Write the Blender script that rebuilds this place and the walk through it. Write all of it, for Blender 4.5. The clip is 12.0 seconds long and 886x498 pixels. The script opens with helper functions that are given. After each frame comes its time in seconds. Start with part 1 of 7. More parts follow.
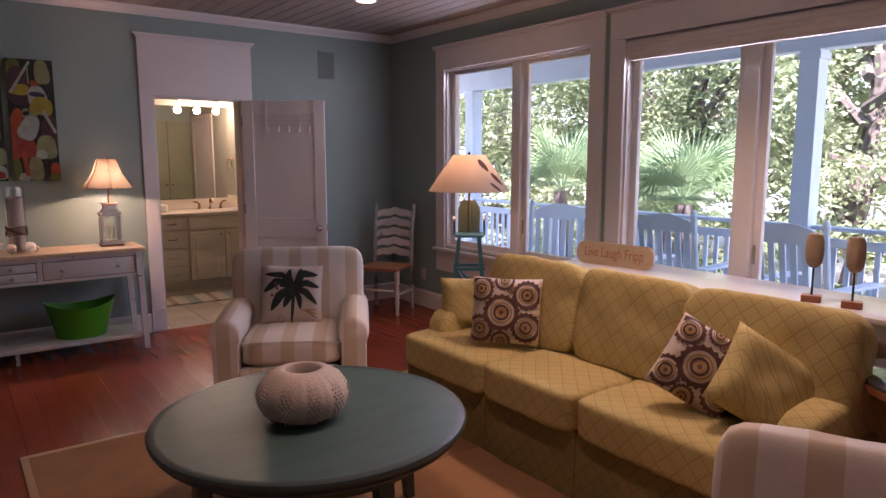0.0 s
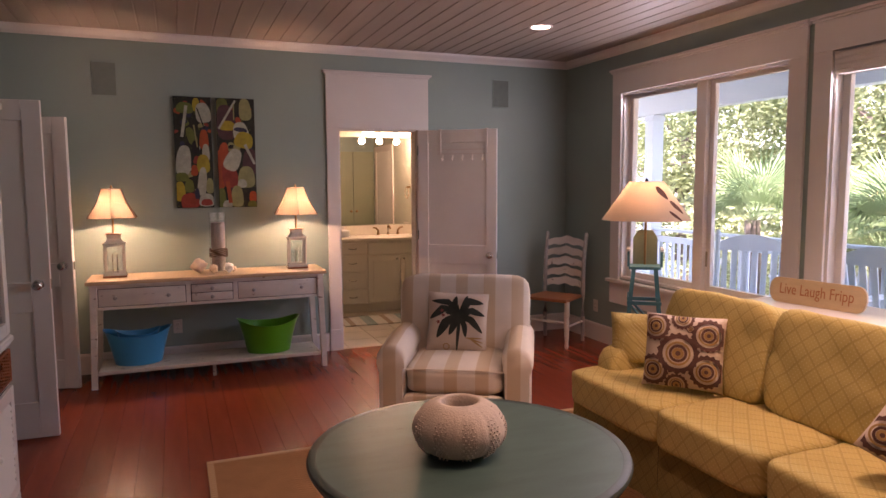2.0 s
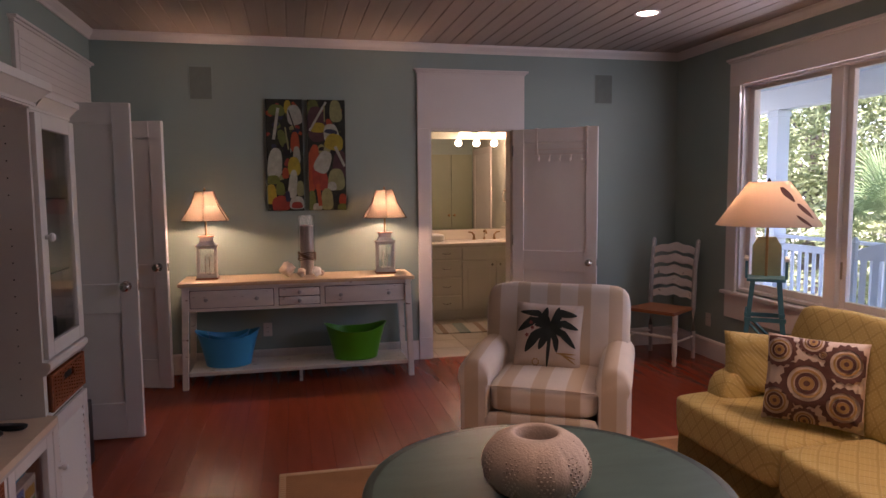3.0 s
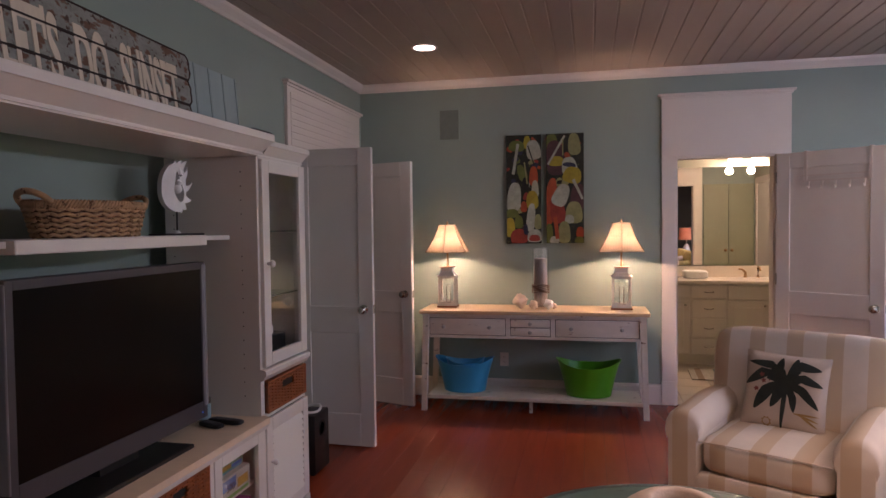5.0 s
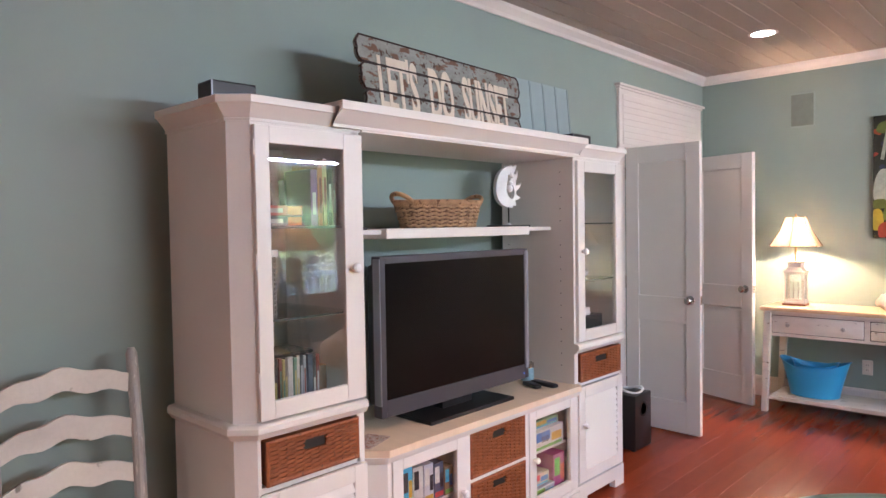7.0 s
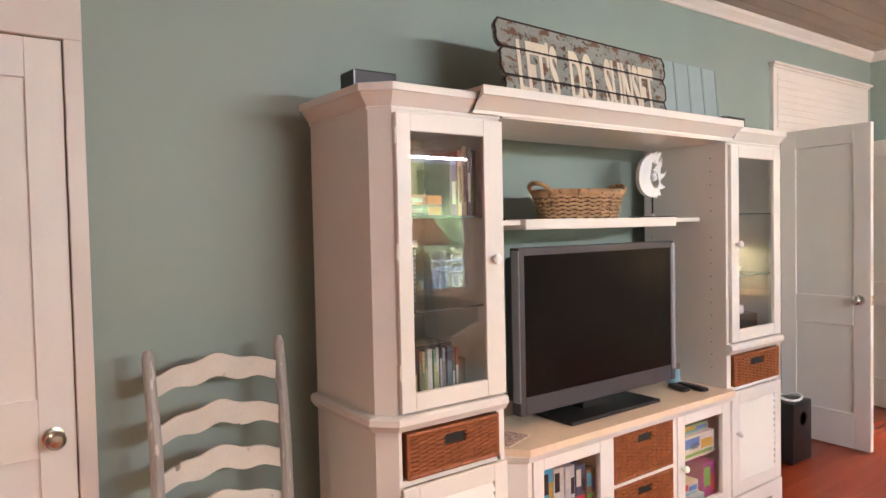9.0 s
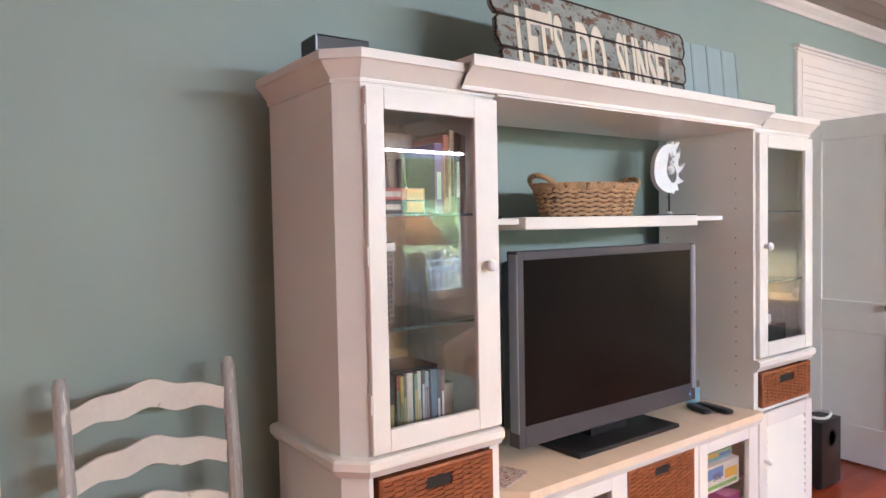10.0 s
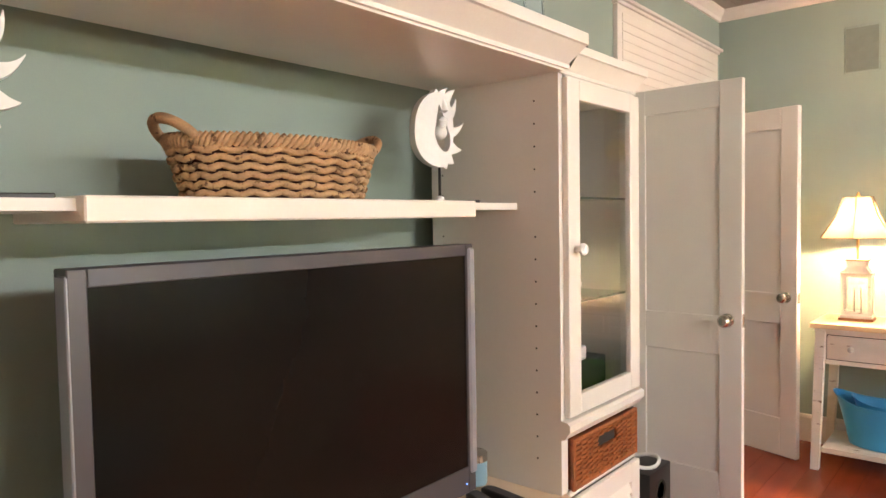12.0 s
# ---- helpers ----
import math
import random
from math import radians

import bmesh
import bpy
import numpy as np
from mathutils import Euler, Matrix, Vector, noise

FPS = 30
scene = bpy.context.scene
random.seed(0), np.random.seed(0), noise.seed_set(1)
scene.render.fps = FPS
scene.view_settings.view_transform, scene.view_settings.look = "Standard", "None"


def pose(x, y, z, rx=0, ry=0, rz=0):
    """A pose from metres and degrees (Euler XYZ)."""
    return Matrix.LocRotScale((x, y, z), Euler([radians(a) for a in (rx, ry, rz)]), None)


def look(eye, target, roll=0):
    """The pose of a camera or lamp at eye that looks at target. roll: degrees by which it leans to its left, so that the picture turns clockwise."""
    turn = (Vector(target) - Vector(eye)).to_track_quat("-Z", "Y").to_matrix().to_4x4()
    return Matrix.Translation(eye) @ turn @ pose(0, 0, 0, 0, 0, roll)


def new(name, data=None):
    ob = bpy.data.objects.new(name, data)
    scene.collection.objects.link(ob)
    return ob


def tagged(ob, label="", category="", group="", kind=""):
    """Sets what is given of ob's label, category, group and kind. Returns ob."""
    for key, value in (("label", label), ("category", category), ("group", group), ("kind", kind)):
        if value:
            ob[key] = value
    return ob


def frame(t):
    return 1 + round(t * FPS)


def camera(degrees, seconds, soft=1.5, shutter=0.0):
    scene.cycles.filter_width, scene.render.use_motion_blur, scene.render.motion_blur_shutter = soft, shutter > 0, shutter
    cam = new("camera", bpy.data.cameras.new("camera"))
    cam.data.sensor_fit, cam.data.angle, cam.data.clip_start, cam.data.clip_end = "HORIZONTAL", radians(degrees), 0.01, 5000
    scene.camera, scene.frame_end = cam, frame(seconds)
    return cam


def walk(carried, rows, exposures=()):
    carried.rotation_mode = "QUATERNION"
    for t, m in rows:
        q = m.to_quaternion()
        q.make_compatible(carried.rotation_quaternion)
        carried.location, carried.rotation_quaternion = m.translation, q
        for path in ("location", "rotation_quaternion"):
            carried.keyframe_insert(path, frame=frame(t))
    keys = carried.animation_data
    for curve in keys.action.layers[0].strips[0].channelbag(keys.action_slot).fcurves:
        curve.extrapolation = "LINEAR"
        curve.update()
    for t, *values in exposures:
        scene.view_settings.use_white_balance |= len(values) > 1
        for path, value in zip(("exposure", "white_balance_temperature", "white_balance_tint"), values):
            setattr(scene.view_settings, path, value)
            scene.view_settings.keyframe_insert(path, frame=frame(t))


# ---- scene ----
cam = camera(66.7, 12.0)
PATH = [
    (0, (0.079, 0.046, 1.541), (1.26, 1.637, 1.267), -0.0),
    (0.5, (0.06, 0.069, 1.543), (1.151, 1.725, 1.279), -0.0),
    (1, (0.046, 0.074, 1.546), (1.039, 1.792, 1.297), -0.1),
    (1.5, (0.081, 0.067, 1.549), (0.973, 1.843, 1.325), -0.2),
    (2, (0.177, 0.122, 1.539), (0.913, 1.972, 1.347), -0.3),
    (2.5, (0.278, 0.276, 1.529), (0.853, 2.183, 1.338), -0.4),
    (2.7, (0.319, 0.331, 1.522), (0.841, 2.253, 1.332), -0.4),
    (4.5, (0.759, 0.445, 1.509), (0.597, 2.437, 1.441), -0.7),
    (5, (0.894, 0.411, 1.507), (0.468, 2.364, 1.439), -0.7),
    (5.5, (1.012, 0.314, 1.497), (0.287, 2.177, 1.435), -0.8),
    (6, (1.117, 0.191, 1.494), (0.155, 1.944, 1.43), -0.8),
    (6.5, (1.23, 0.175, 1.5), (0.06, 1.796, 1.435), -0.9),
    (7, (1.333, 0.189, 1.486), (-0.037, 1.644, 1.42), -0.9),
    (7.5, (1.357, 0.189, 1.478), (-0.144, 1.509, 1.407), -0.8),
    (9.5, (1.1, 0.222, 1.458), (-0.514, 1.403, 1.39), -1.2),
    (10, (0.939, 0.473, 1.465), (-0.672, 1.655, 1.391), -1.1),
    (10.5, (0.764, 0.667, 1.463), (-0.827, 1.877, 1.381), -0.9),
    (11, (0.618, 0.955, 1.447), (-0.873, 2.285, 1.366), -1.0),
    (11.5, (0.507, 1.246, 1.433), (-0.926, 2.639, 1.356), -1.2),
    (12, (0.392, 1.565, 1.437), (-0.901, 3.088, 1.347), -1.0),
]
EXPOSURES = [(0, 3.05, 6000, 43), (0.5, 3.25, 6000, 43), (1, 3.5, 6200, 44), (1.5, 3.62, 6700, 44), (2, 3.5, 6950, 45), (2.5, 2.9, 6550, 43), (4.5, 3.35, 6300, 39), (5, 3.4, 6200, 38), (5.5, 3.8, 6150, 38), (6, 4.45, 5950, 34), (6.5, 5.0, 5850, 28), (7.5, 5.2, 5850, 26), (9.5, 5.45, 6750, 23), (10, 5.5, 5850, 22), (10.5, 5.5, 5850, 21), (11, 5.45, 5900, 20), (11.5, 5.5, 6050, 19), (12, 5.5, 7400, 22)]
walk(cam, [(t, look(eye, target, roll)) for t, eye, target, roll in PATH], EXPOSURES)

# ---- world, sun and exposure ----
world = bpy.data.worlds.new("world")
scene.world = world
world.use_nodes = True
wn = world.node_tree
sky = wn.nodes.new("ShaderNodeTexSky")
sky.sky_type = 'NISHITA'
sky.sun_disc = False
sky.sun_elevation = radians(54)
sky.sun_rotation = radians(222)
wn.links.new(sky.outputs[0], wn.nodes["Background"].inputs[0])
wn.nodes["Background"].inputs[1].default_value = 0.15

sun = new("sun", bpy.data.lights.new("sun", 'SUN'))
sun.data.energy = 5.0
sun.data.angle = radians(0.5)
sun.data.color = (1.0, 0.95, 0.87)
sun.matrix_world = look((-16, -18, 34), (0, 0, 0))


def lamp(name, kind, energy, color, m, size=0.03, parent=None):
    d = bpy.data.lights.new(name, kind)
    d.energy, d.color = energy, color
    if kind == 'AREA':
        d.size = size
    else:
        d.shadow_soft_size = size
    if kind == 'SPOT':
        d.spot_size, d.spot_blend = radians(110), 0.8
    o = new(name, d)
    o.matrix_world = m
    return o


WARM = (1.0, 0.68, 0.38)
COOL = (0.87, 0.95, 1.0)
LAMP, DOWN, VANITY = 13.5, 5.0, 1.1

# ---- materials ----


def srgb(r, g, b):
    return tuple(((c / 255 + 0.055) / 1.055) ** 2.4 if c > 10 else c / 255 / 12.92 for c in (r, g, b))


def mat(name, color, rough=0.6, metal=0.0, vary=0.12, scale=6.0, bump=0.1, grain=60.0, stretch=(1, 1, 1), spec=0.5, coat=0.0, island=0.0, wear=None, wear_at=0.62):
    """A plain surface: its colour wanders at two scales, with fine relief. wear: a second colour in worn spots."""
    m = bpy.data.materials.new(name)
    m.use_nodes = True
    nt = m.node_tree
    b = nt.nodes["Principled BSDF"]
    tc = nt.nodes.new("ShaderNodeTexCoord")
    mp = nt.nodes.new("ShaderNodeMapping")
    mp.inputs["Scale"].default_value = stretch
    nt.links.new(tc.outputs["Object"], mp.inputs[0])
    n1 = nt.nodes.new("ShaderNodeTexNoise")
    n1.inputs["Scale"].default_value = scale
    n1.inputs["Detail"].default_value = 5
    n2 = nt.nodes.new("ShaderNodeTexNoise")
    n2.inputs["Scale"].default_value = grain
    n2.inputs["Detail"].default_value = 3
    nt.links.new(mp.outputs[0], n1.inputs[0])
    nt.links.new(mp.outputs[0], n2.inputs[0])
    add = nt.nodes.new("ShaderNodeMath")
    add.operation = 'MULTIPLY_ADD'
    nt.links.new(n2.outputs[0], add.inputs[0])
    add.inputs[1].default_value = 0.4
    nt.links.new(n1.outputs[0], add.inputs[2])
    ramp = nt.nodes.new("ShaderNodeMapRange")
    nt.links.new(add.outputs[0], ramp.inputs[0])
    ramp.inputs[1].default_value, ramp.inputs[2].default_value = 0.4, 1.0
    ramp.inputs[3].default_value, ramp.inputs[4].default_value = 1 - vary, 1 + vary
    mul = nt.nodes.new("ShaderNodeVectorMath")
    mul.operation = 'SCALE'
    mul.inputs[0].default_value = color
    nt.links.new(ramp.outputs[0], mul.inputs[3])
    out = mul.outputs[0]
    if island:
        oi = nt.nodes.new("ShaderNodeObjectInfo")
        r2 = nt.nodes.new("ShaderNodeMapRange")
        nt.links.new(oi.outputs["Random"], r2.inputs[0])
        r2.inputs[3].default_value, r2.inputs[4].default_value = 1 - island, 1 + island
        m2 = nt.nodes.new("ShaderNodeVectorMath")
        m2.operation = 'SCALE'
        nt.links.new(out, m2.inputs[0])
        nt.links.new(r2.outputs[0], m2.inputs[3])
        out = m2.outputs[0]
    if wear:
        n3 = nt.nodes.new("ShaderNodeTexNoise")
        n3.inputs["Scale"].default_value = scale * 2.3
        n3.inputs["Detail"].default_value = 8
        nt.links.new(mp.outputs[0], n3.inputs[0])
        r3 = nt.nodes.new("ShaderNodeMapRange")
        nt.links.new(n3.outputs[0], r3.inputs[0])
        r3.inputs[1].default_value, r3.inputs[2].default_value = wear_at, wear_at + 0.05
        mx = nt.nodes.new("ShaderNodeMix")
        mx.data_type = 'RGBA'
        nt.links.new(r3.outputs[0], mx.inputs[0])
        nt.links.new(out, mx.inputs[6])
        mx.inputs[7].default_value = (*wear, 1)
        out = mx.outputs[2]
    nt.links.new(out, b.inputs["Base Color"])
    b.inputs["Roughness"].default_value = rough
    b.inputs["Metallic"].default_value = metal
    b.inputs["Specular IOR Level"].default_value = spec
    b.inputs["Coat Weight"].default_value = coat
    if bump:
        bp = nt.nodes.new("ShaderNodeBump")
        bp.inputs["Strength"].default_value = bump
        bp.inputs["Distance"].default_value = 0.004
        nt.links.new(n2.outputs[0], bp.inputs["Height"])
        nt.links.new(bp.outputs[0], b.inputs["Normal"])
    return m


def stain(m, color, scale, at, rough=4.0):
    """A second layer of spots with ragged edges over a material's colour."""
    nt = m.node_tree
    b = nt.nodes["Principled BSDF"]
    tc = nt.nodes.new("ShaderNodeTexCoord")
    n = nt.nodes.new("ShaderNodeTexNoise")
    n.inputs["Scale"].default_value = scale
    n.inputs["Detail"].default_value = rough
    nt.links.new(tc.outputs["Object"], n.inputs["Vector"])
    r = nt.nodes.new("ShaderNodeMapRange")
    nt.links.new(n.outputs[0], r.inputs[0])
    r.inputs[1].default_value, r.inputs[2].default_value = at - 0.03, at + 0.03
    mx = nt.nodes.new("ShaderNodeMix")
    mx.data_type = 'RGBA'
    nt.links.new(r.outputs[0], mx.inputs[0])
    nt.links.new(b.inputs["Base Color"].links[0].from_socket, mx.inputs[6])
    mx.inputs[7].default_value = (*color, 1)
    nt.links.new(mx.outputs[2], b.inputs["Base Color"])
    return m


def patterned(name, c1, c2, expr, rough=0.85, weave=260.0, c3=None, expr3=None, bump=0.25):
    """Cloth with a woven pattern: expr builds, from (nodes, links, x, y, z sockets), a mask socket that mixes c1 to c2."""
    m = mat(name, c1, rough=rough, vary=0.1, scale=5, bump=bump, grain=weave, spec=0.2)
    nt = m.node_tree
    tc = nt.nodes.new("ShaderNodeTexCoord")
    sp = nt.nodes.new("ShaderNodeSeparateXYZ")
    nt.links.new(tc.outputs["Object"], sp.inputs[0])
    b = nt.nodes["Principled BSDF"]
    base = b.inputs["Base Color"].links[0].from_socket
    for c, e in ((c2, expr), (c3, expr3)):
        if not c:
            continue
        mask = e(nt, *sp.outputs)
        mx = nt.nodes.new("ShaderNodeMix")
        mx.data_type = 'RGBA'
        nt.links.new(mask, mx.inputs[0])
        nt.links.new(base, mx.inputs[6])
        mx.inputs[7].default_value = (*c, 1)
        base = mx.outputs[2]
    nt.links.new(base, b.inputs["Base Color"])
    return m


def op(nt, kind, a, b=None, c=None):
    n = nt.nodes.new("ShaderNodeMath")
    n.operation = kind
    for i, v in enumerate((a, b, c)):
        if v is None:
            continue
        if isinstance(v, (int, float)):
            n.inputs[i].default_value = v
        else:
            nt.links.new(v, n.inputs[i])
    return n.outputs[0]


def stripe(period, width, phase=0.0):
    """Stripes across local x; width as a share of the period."""
    def e(nt, x, y, z):
        f = op(nt, 'FRACT', op(nt, 'ADD', op(nt, 'DIVIDE', x, period), phase))
        return op(nt, 'MULTIPLY', op(nt, 'LESS_THAN', f, width), 0.85)
    return e


def lattice(period, width):
    """Crossing diagonal bands on a cloth laid over seat and back: local y across, x and z along."""
    def e(nt, x, y, z):
        v = op(nt, 'ADD', x, z)
        a = op(nt, 'LESS_THAN', op(nt, 'FRACT', op(nt, 'DIVIDE', op(nt, 'ADD', v, y), period)), width)
        b = op(nt, 'LESS_THAN', op(nt, 'FRACT', op(nt, 'DIVIDE', op(nt, 'SUBTRACT', v, y), period)), width)
        return op(nt, 'MULTIPLY', op(nt, 'MAXIMUM', a, b), 0.55)
    return e


def dots(period, width):
    def e(nt, x, y, z):
        v = op(nt, 'ADD', x, z)
        a = op(nt, 'FRACT', op(nt, 'DIVIDE', op(nt, 'ADD', v, y), period))
        b = op(nt, 'FRACT', op(nt, 'DIVIDE', op(nt, 'SUBTRACT', v, y), period))
        a = op(nt, 'LESS_THAN', op(nt, 'ABSOLUTE', op(nt, 'SUBTRACT', a, 0.6)), width)
        b = op(nt, 'LESS_THAN', op(nt, 'ABSOLUTE', op(nt, 'SUBTRACT', b, 0.6)), width)
        return op(nt, 'MULTIPLY', op(nt, 'MULTIPLY', a, b), 0.7)
    return e


def glow(name, color, strength):
    m = bpy.data.materials.new(name)
    m.use_nodes = True
    b = m.node_tree.nodes["Principled BSDF"]
    b.inputs["Base Color"].default_value = (*color, 1)
    b.inputs["Emission Color"].default_value = (*color, 1)
    b.inputs["Emission Strength"].default_value = strength
    return m


def glass(name, tint=(1, 1, 1), rough=0.0, base=0.045):
    """A thin pane: clear, with a mirror's share by Fresnel."""
    m = bpy.data.materials.new(name)
    m.use_nodes = True
    nt = m.node_tree
    nt.nodes.remove(nt.nodes["Principled BSDF"])
    out = nt.nodes["Material Output"]
    tr = nt.nodes.new("ShaderNodeBsdfTransparent")
    tr.inputs[0].default_value = (*tint, 1)
    gl = nt.nodes.new("ShaderNodeBsdfGlossy")
    gl.inputs["Roughness"].default_value = rough
    lw = nt.nodes.new("ShaderNodeLayerWeight")
    lw.inputs[0].default_value = 0.5
    share = op(nt, 'MULTIPLY_ADD', op(nt, 'POWER', lw.outputs["Facing"], 5.0), 0.9, base)
    mx = nt.nodes.new("ShaderNodeMixShader")
    nt.links.new(share, mx.inputs[0])
    nt.links.new(tr.outputs[0], mx.inputs[1])
    nt.links.new(gl.outputs[0], mx.inputs[2])
    nt.links.new(mx.outputs[0], out.inputs[0])
    return m


def translucent(name, color, share=0.5, rough=0.8, emit=0.0):
    m = mat(name, color, rough=rough, vary=0.08, scale=10, bump=0.1, grain=200, spec=0.2)
    nt = m.node_tree
    b = nt.nodes["Principled BSDF"]
    tl = nt.nodes.new("ShaderNodeBsdfTranslucent")
    tl.inputs[0].default_value = (*color, 1)
    mx = nt.nodes.new("ShaderNodeMixShader")
    mx.inputs[0].default_value = share
    nt.links.new(b.outputs[0], mx.inputs[1])
    nt.links.new(tl.outputs[0], mx.inputs[2])
    nt.links.new(mx.outputs[0], nt.nodes["Material Output"].inputs[0])
    return m


M_WALL = mat("sage_paint", (0.265, 0.34, 0.302), rough=0.55, vary=0.05, scale=1.5, bump=0.06, grain=240)
M_WHITE = mat("white_trim_paint", (0.69, 0.64, 0.60), rough=0.38, vary=0.04, scale=3, bump=0.05, grain=120)
M_DOOR = mat("white_door_paint", (0.74, 0.72, 0.69), rough=0.4, vary=0.04, scale=3, bump=0.05, grain=120)
# even taupe, darker and browner than the white trim
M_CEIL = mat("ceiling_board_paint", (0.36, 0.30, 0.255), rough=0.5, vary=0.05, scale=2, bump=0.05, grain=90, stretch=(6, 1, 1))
M_CAB = mat("cabinet_white_lacquer", (0.74, 0.71, 0.67), rough=0.33, vary=0.04, scale=4, bump=0.04, grain=110)
M_TOP = mat("cream_cabinet_top", (0.74, 0.59, 0.44), rough=0.4, vary=0.06, scale=5, bump=0.05, grain=90, stretch=(1, 6, 1))
M_FLOOR = mat("red_pine_boards", (0.23, 0.039, 0.014), rough=0.27, vary=0.16, scale=3.0, bump=0.06, grain=45, stretch=(5, 0.5, 1), island=0.05, wear=(0.10, 0.025, 0.012), wear_at=0.79)
# near-black for feet, rods and lettering, and for shade painted into gaps
M_DARK = mat("dark_parts_and_gap_shade", (0.02, 0.018, 0.016), rough=0.9)
M_CHALK = mat("distressed_white_paint", (0.66, 0.60, 0.52), rough=0.6, vary=0.1, scale=5, bump=0.15, grain=80, stretch=(1, 3, 3), wear=(0.17, 0.10, 0.06), wear_at=0.65)
M_CHAIRW = mat("worn_white_chair_paint", (0.63, 0.585, 0.52), rough=0.5, vary=0.1, scale=7, bump=0.15, grain=80, wear=(0.26, 0.23, 0.19), wear_at=0.66)
M_CHAIRPOST = mat("greyed_chair_paint", (0.36, 0.345, 0.32), rough=0.45, vary=0.22, scale=9, bump=0.15, grain=80, stretch=(3, 3, 0.5), wear=(0.55, 0.52, 0.48), wear_at=0.6)
M_TOPWOOD = mat("waxed_console_top", (0.55, 0.40, 0.25), rough=0.4, vary=0.12, scale=6, bump=0.08, grain=90, stretch=(0.6, 6, 1))
M_SEATWOOD = mat("honey_wood_seat", (0.33, 0.12, 0.045), rough=0.35, vary=0.15, scale=8, bump=0.08, grain=70, stretch=(6, 1, 1))
M_GREEN = mat("blue_green_table_paint", (0.066, 0.118, 0.102), rough=0.4, vary=0.18, scale=4, bump=0.05, grain=70, stretch=(1, 4, 1), wear=(0.035, 0.055, 0.045), wear_at=0.68)
M_GREENEDGE = mat("dark_worn_table_edge", (0.04, 0.06, 0.052), rough=0.35, vary=0.2, scale=12, wear=(0.16, 0.10, 0.05), wear_at=0.7)
M_NICKEL = mat("brushed_nickel", (0.55, 0.52, 0.48), rough=0.25, metal=1.0, vary=0.05, bump=0.02)
M_BRASS = mat("aged_bronze", (0.33, 0.20, 0.09), rough=0.35, metal=1.0, vary=0.1, bump=0.02)
M_BLACK = mat("black_plastic", (0.012, 0.012, 0.013), rough=0.4, vary=0.05, bump=0.05)
M_SCREEN = mat("dark_screen", (0.005, 0.0045, 0.0045), rough=0.2, vary=0.02, bump=0.0, spec=0.14)
M_BEZEL = mat("gunmetal_bezel", (0.075, 0.072, 0.085), rough=0.4, metal=0.4, vary=0.05, bump=0.03)
M_SILVER = mat("silver_plastic_edge", (0.30, 0.32, 0.37), rough=0.35, metal=0.4, vary=0.03, bump=0.02)
M_WICKER = mat("rust_wicker", (0.27, 0.078, 0.022), rough=0.55, vary=0.35, scale=25, bump=0.3, grain=160, wear=(0.13, 0.04, 0.015), wear_at=0.62)
M_SEAGRASS = mat("twisted_seagrass", (0.42, 0.255, 0.135), rough=0.75, vary=0.35, scale=22, bump=0.4, grain=180, wear=(0.16, 0.085, 0.04), wear_at=0.6)
M_PORC = mat("white_plaster", (0.8, 0.8, 0.79), rough=0.5, vary=0.05, scale=12, bump=0.2, grain=60)
M_SIGN = stain(mat("weathered_sign_boards", (0.24, 0.25, 0.225), rough=0.8, vary=0.35, scale=6, bump=0.4, grain=60, stretch=(1, 0.5, 2), wear=(0.15, 0.075, 0.045), wear_at=0.55), (0.07, 0.035, 0.022), 38, 0.62)
M_SIGNEDGE = mat("burnt_sign_edge", (0.035, 0.018, 0.012), rough=0.85, vary=0.2)
M_LETTER = stain(mat("chipped_cream_letters", (0.66, 0.57, 0.46), rough=0.75, vary=0.12, scale=14, bump=0.2), (0.20, 0.15, 0.12), 30, 0.68)
M_RUSTED = mat("pale_blue_metal", (0.30, 0.40, 0.41), rough=0.5, metal=0.1, vary=0.06)
M_BLUETUB = mat("sky_blue_plastic", (0.03, 0.33, 0.62), rough=0.3, vary=0.03, bump=0.02)
M_GREENTUB = mat("lime_green_plastic", (0.06, 0.33, 0.008), rough=0.3, vary=0.03, bump=0.02)
M_URCHIN = mat("urchin_shell", (0.55, 0.45, 0.37), rough=0.8, vary=0.18, scale=10, bump=0.5, grain=130)
M_CANDLE = mat("taupe_candle_wax", (0.33, 0.27, 0.24), rough=0.5, vary=0.06)
M_SHELL = mat("pale_sea_shell", (0.60, 0.48, 0.38), rough=0.4, vary=0.15, scale=20)
M_TEAL = mat("weathered_teal_paint", (0.05, 0.17, 0.19), rough=0.6, vary=0.2, scale=12, bump=0.2, wear=(0.12, 0.10, 0.08), wear_at=0.66)
M_OLIVE = mat("sage_board_paint", (0.26, 0.28, 0.17), rough=0.6, vary=0.12, scale=10)
M_SHADE = translucent("cream_lamp_shade", (0.12, 0.093, 0.068), 0.5)
M_LINENSHADE = translucent("linen_lamp_shade", (0.66, 0.57, 0.48), 0.6)
M_SHADELINE = mat("brown_shade_binding", (0.10, 0.055, 0.03), rough=0.8)
M_GLASS = glass("clear_glass", base=0.075)
M_WINGLASS = glass("window_glass", (0.97, 0.985, 1.0))
M_SHELFGLASS = glass("green_edge_glass", (0.82, 0.9, 0.88))
M_BATH = mat("bath_wall_paint", (0.40, 0.41, 0.33), rough=0.5, vary=0.04, scale=2, bump=0.04)
M_BATHDOOR = mat("olive_green_paint", (0.27, 0.30, 0.20), rough=0.45, vary=0.04)
M_VANITY = mat("cream_vanity_paint", (0.74, 0.70, 0.63), rough=0.4, vary=0.03)
M_MARBLE = mat("cultured_marble", (0.78, 0.72, 0.64), rough=0.2, vary=0.05, scale=6)
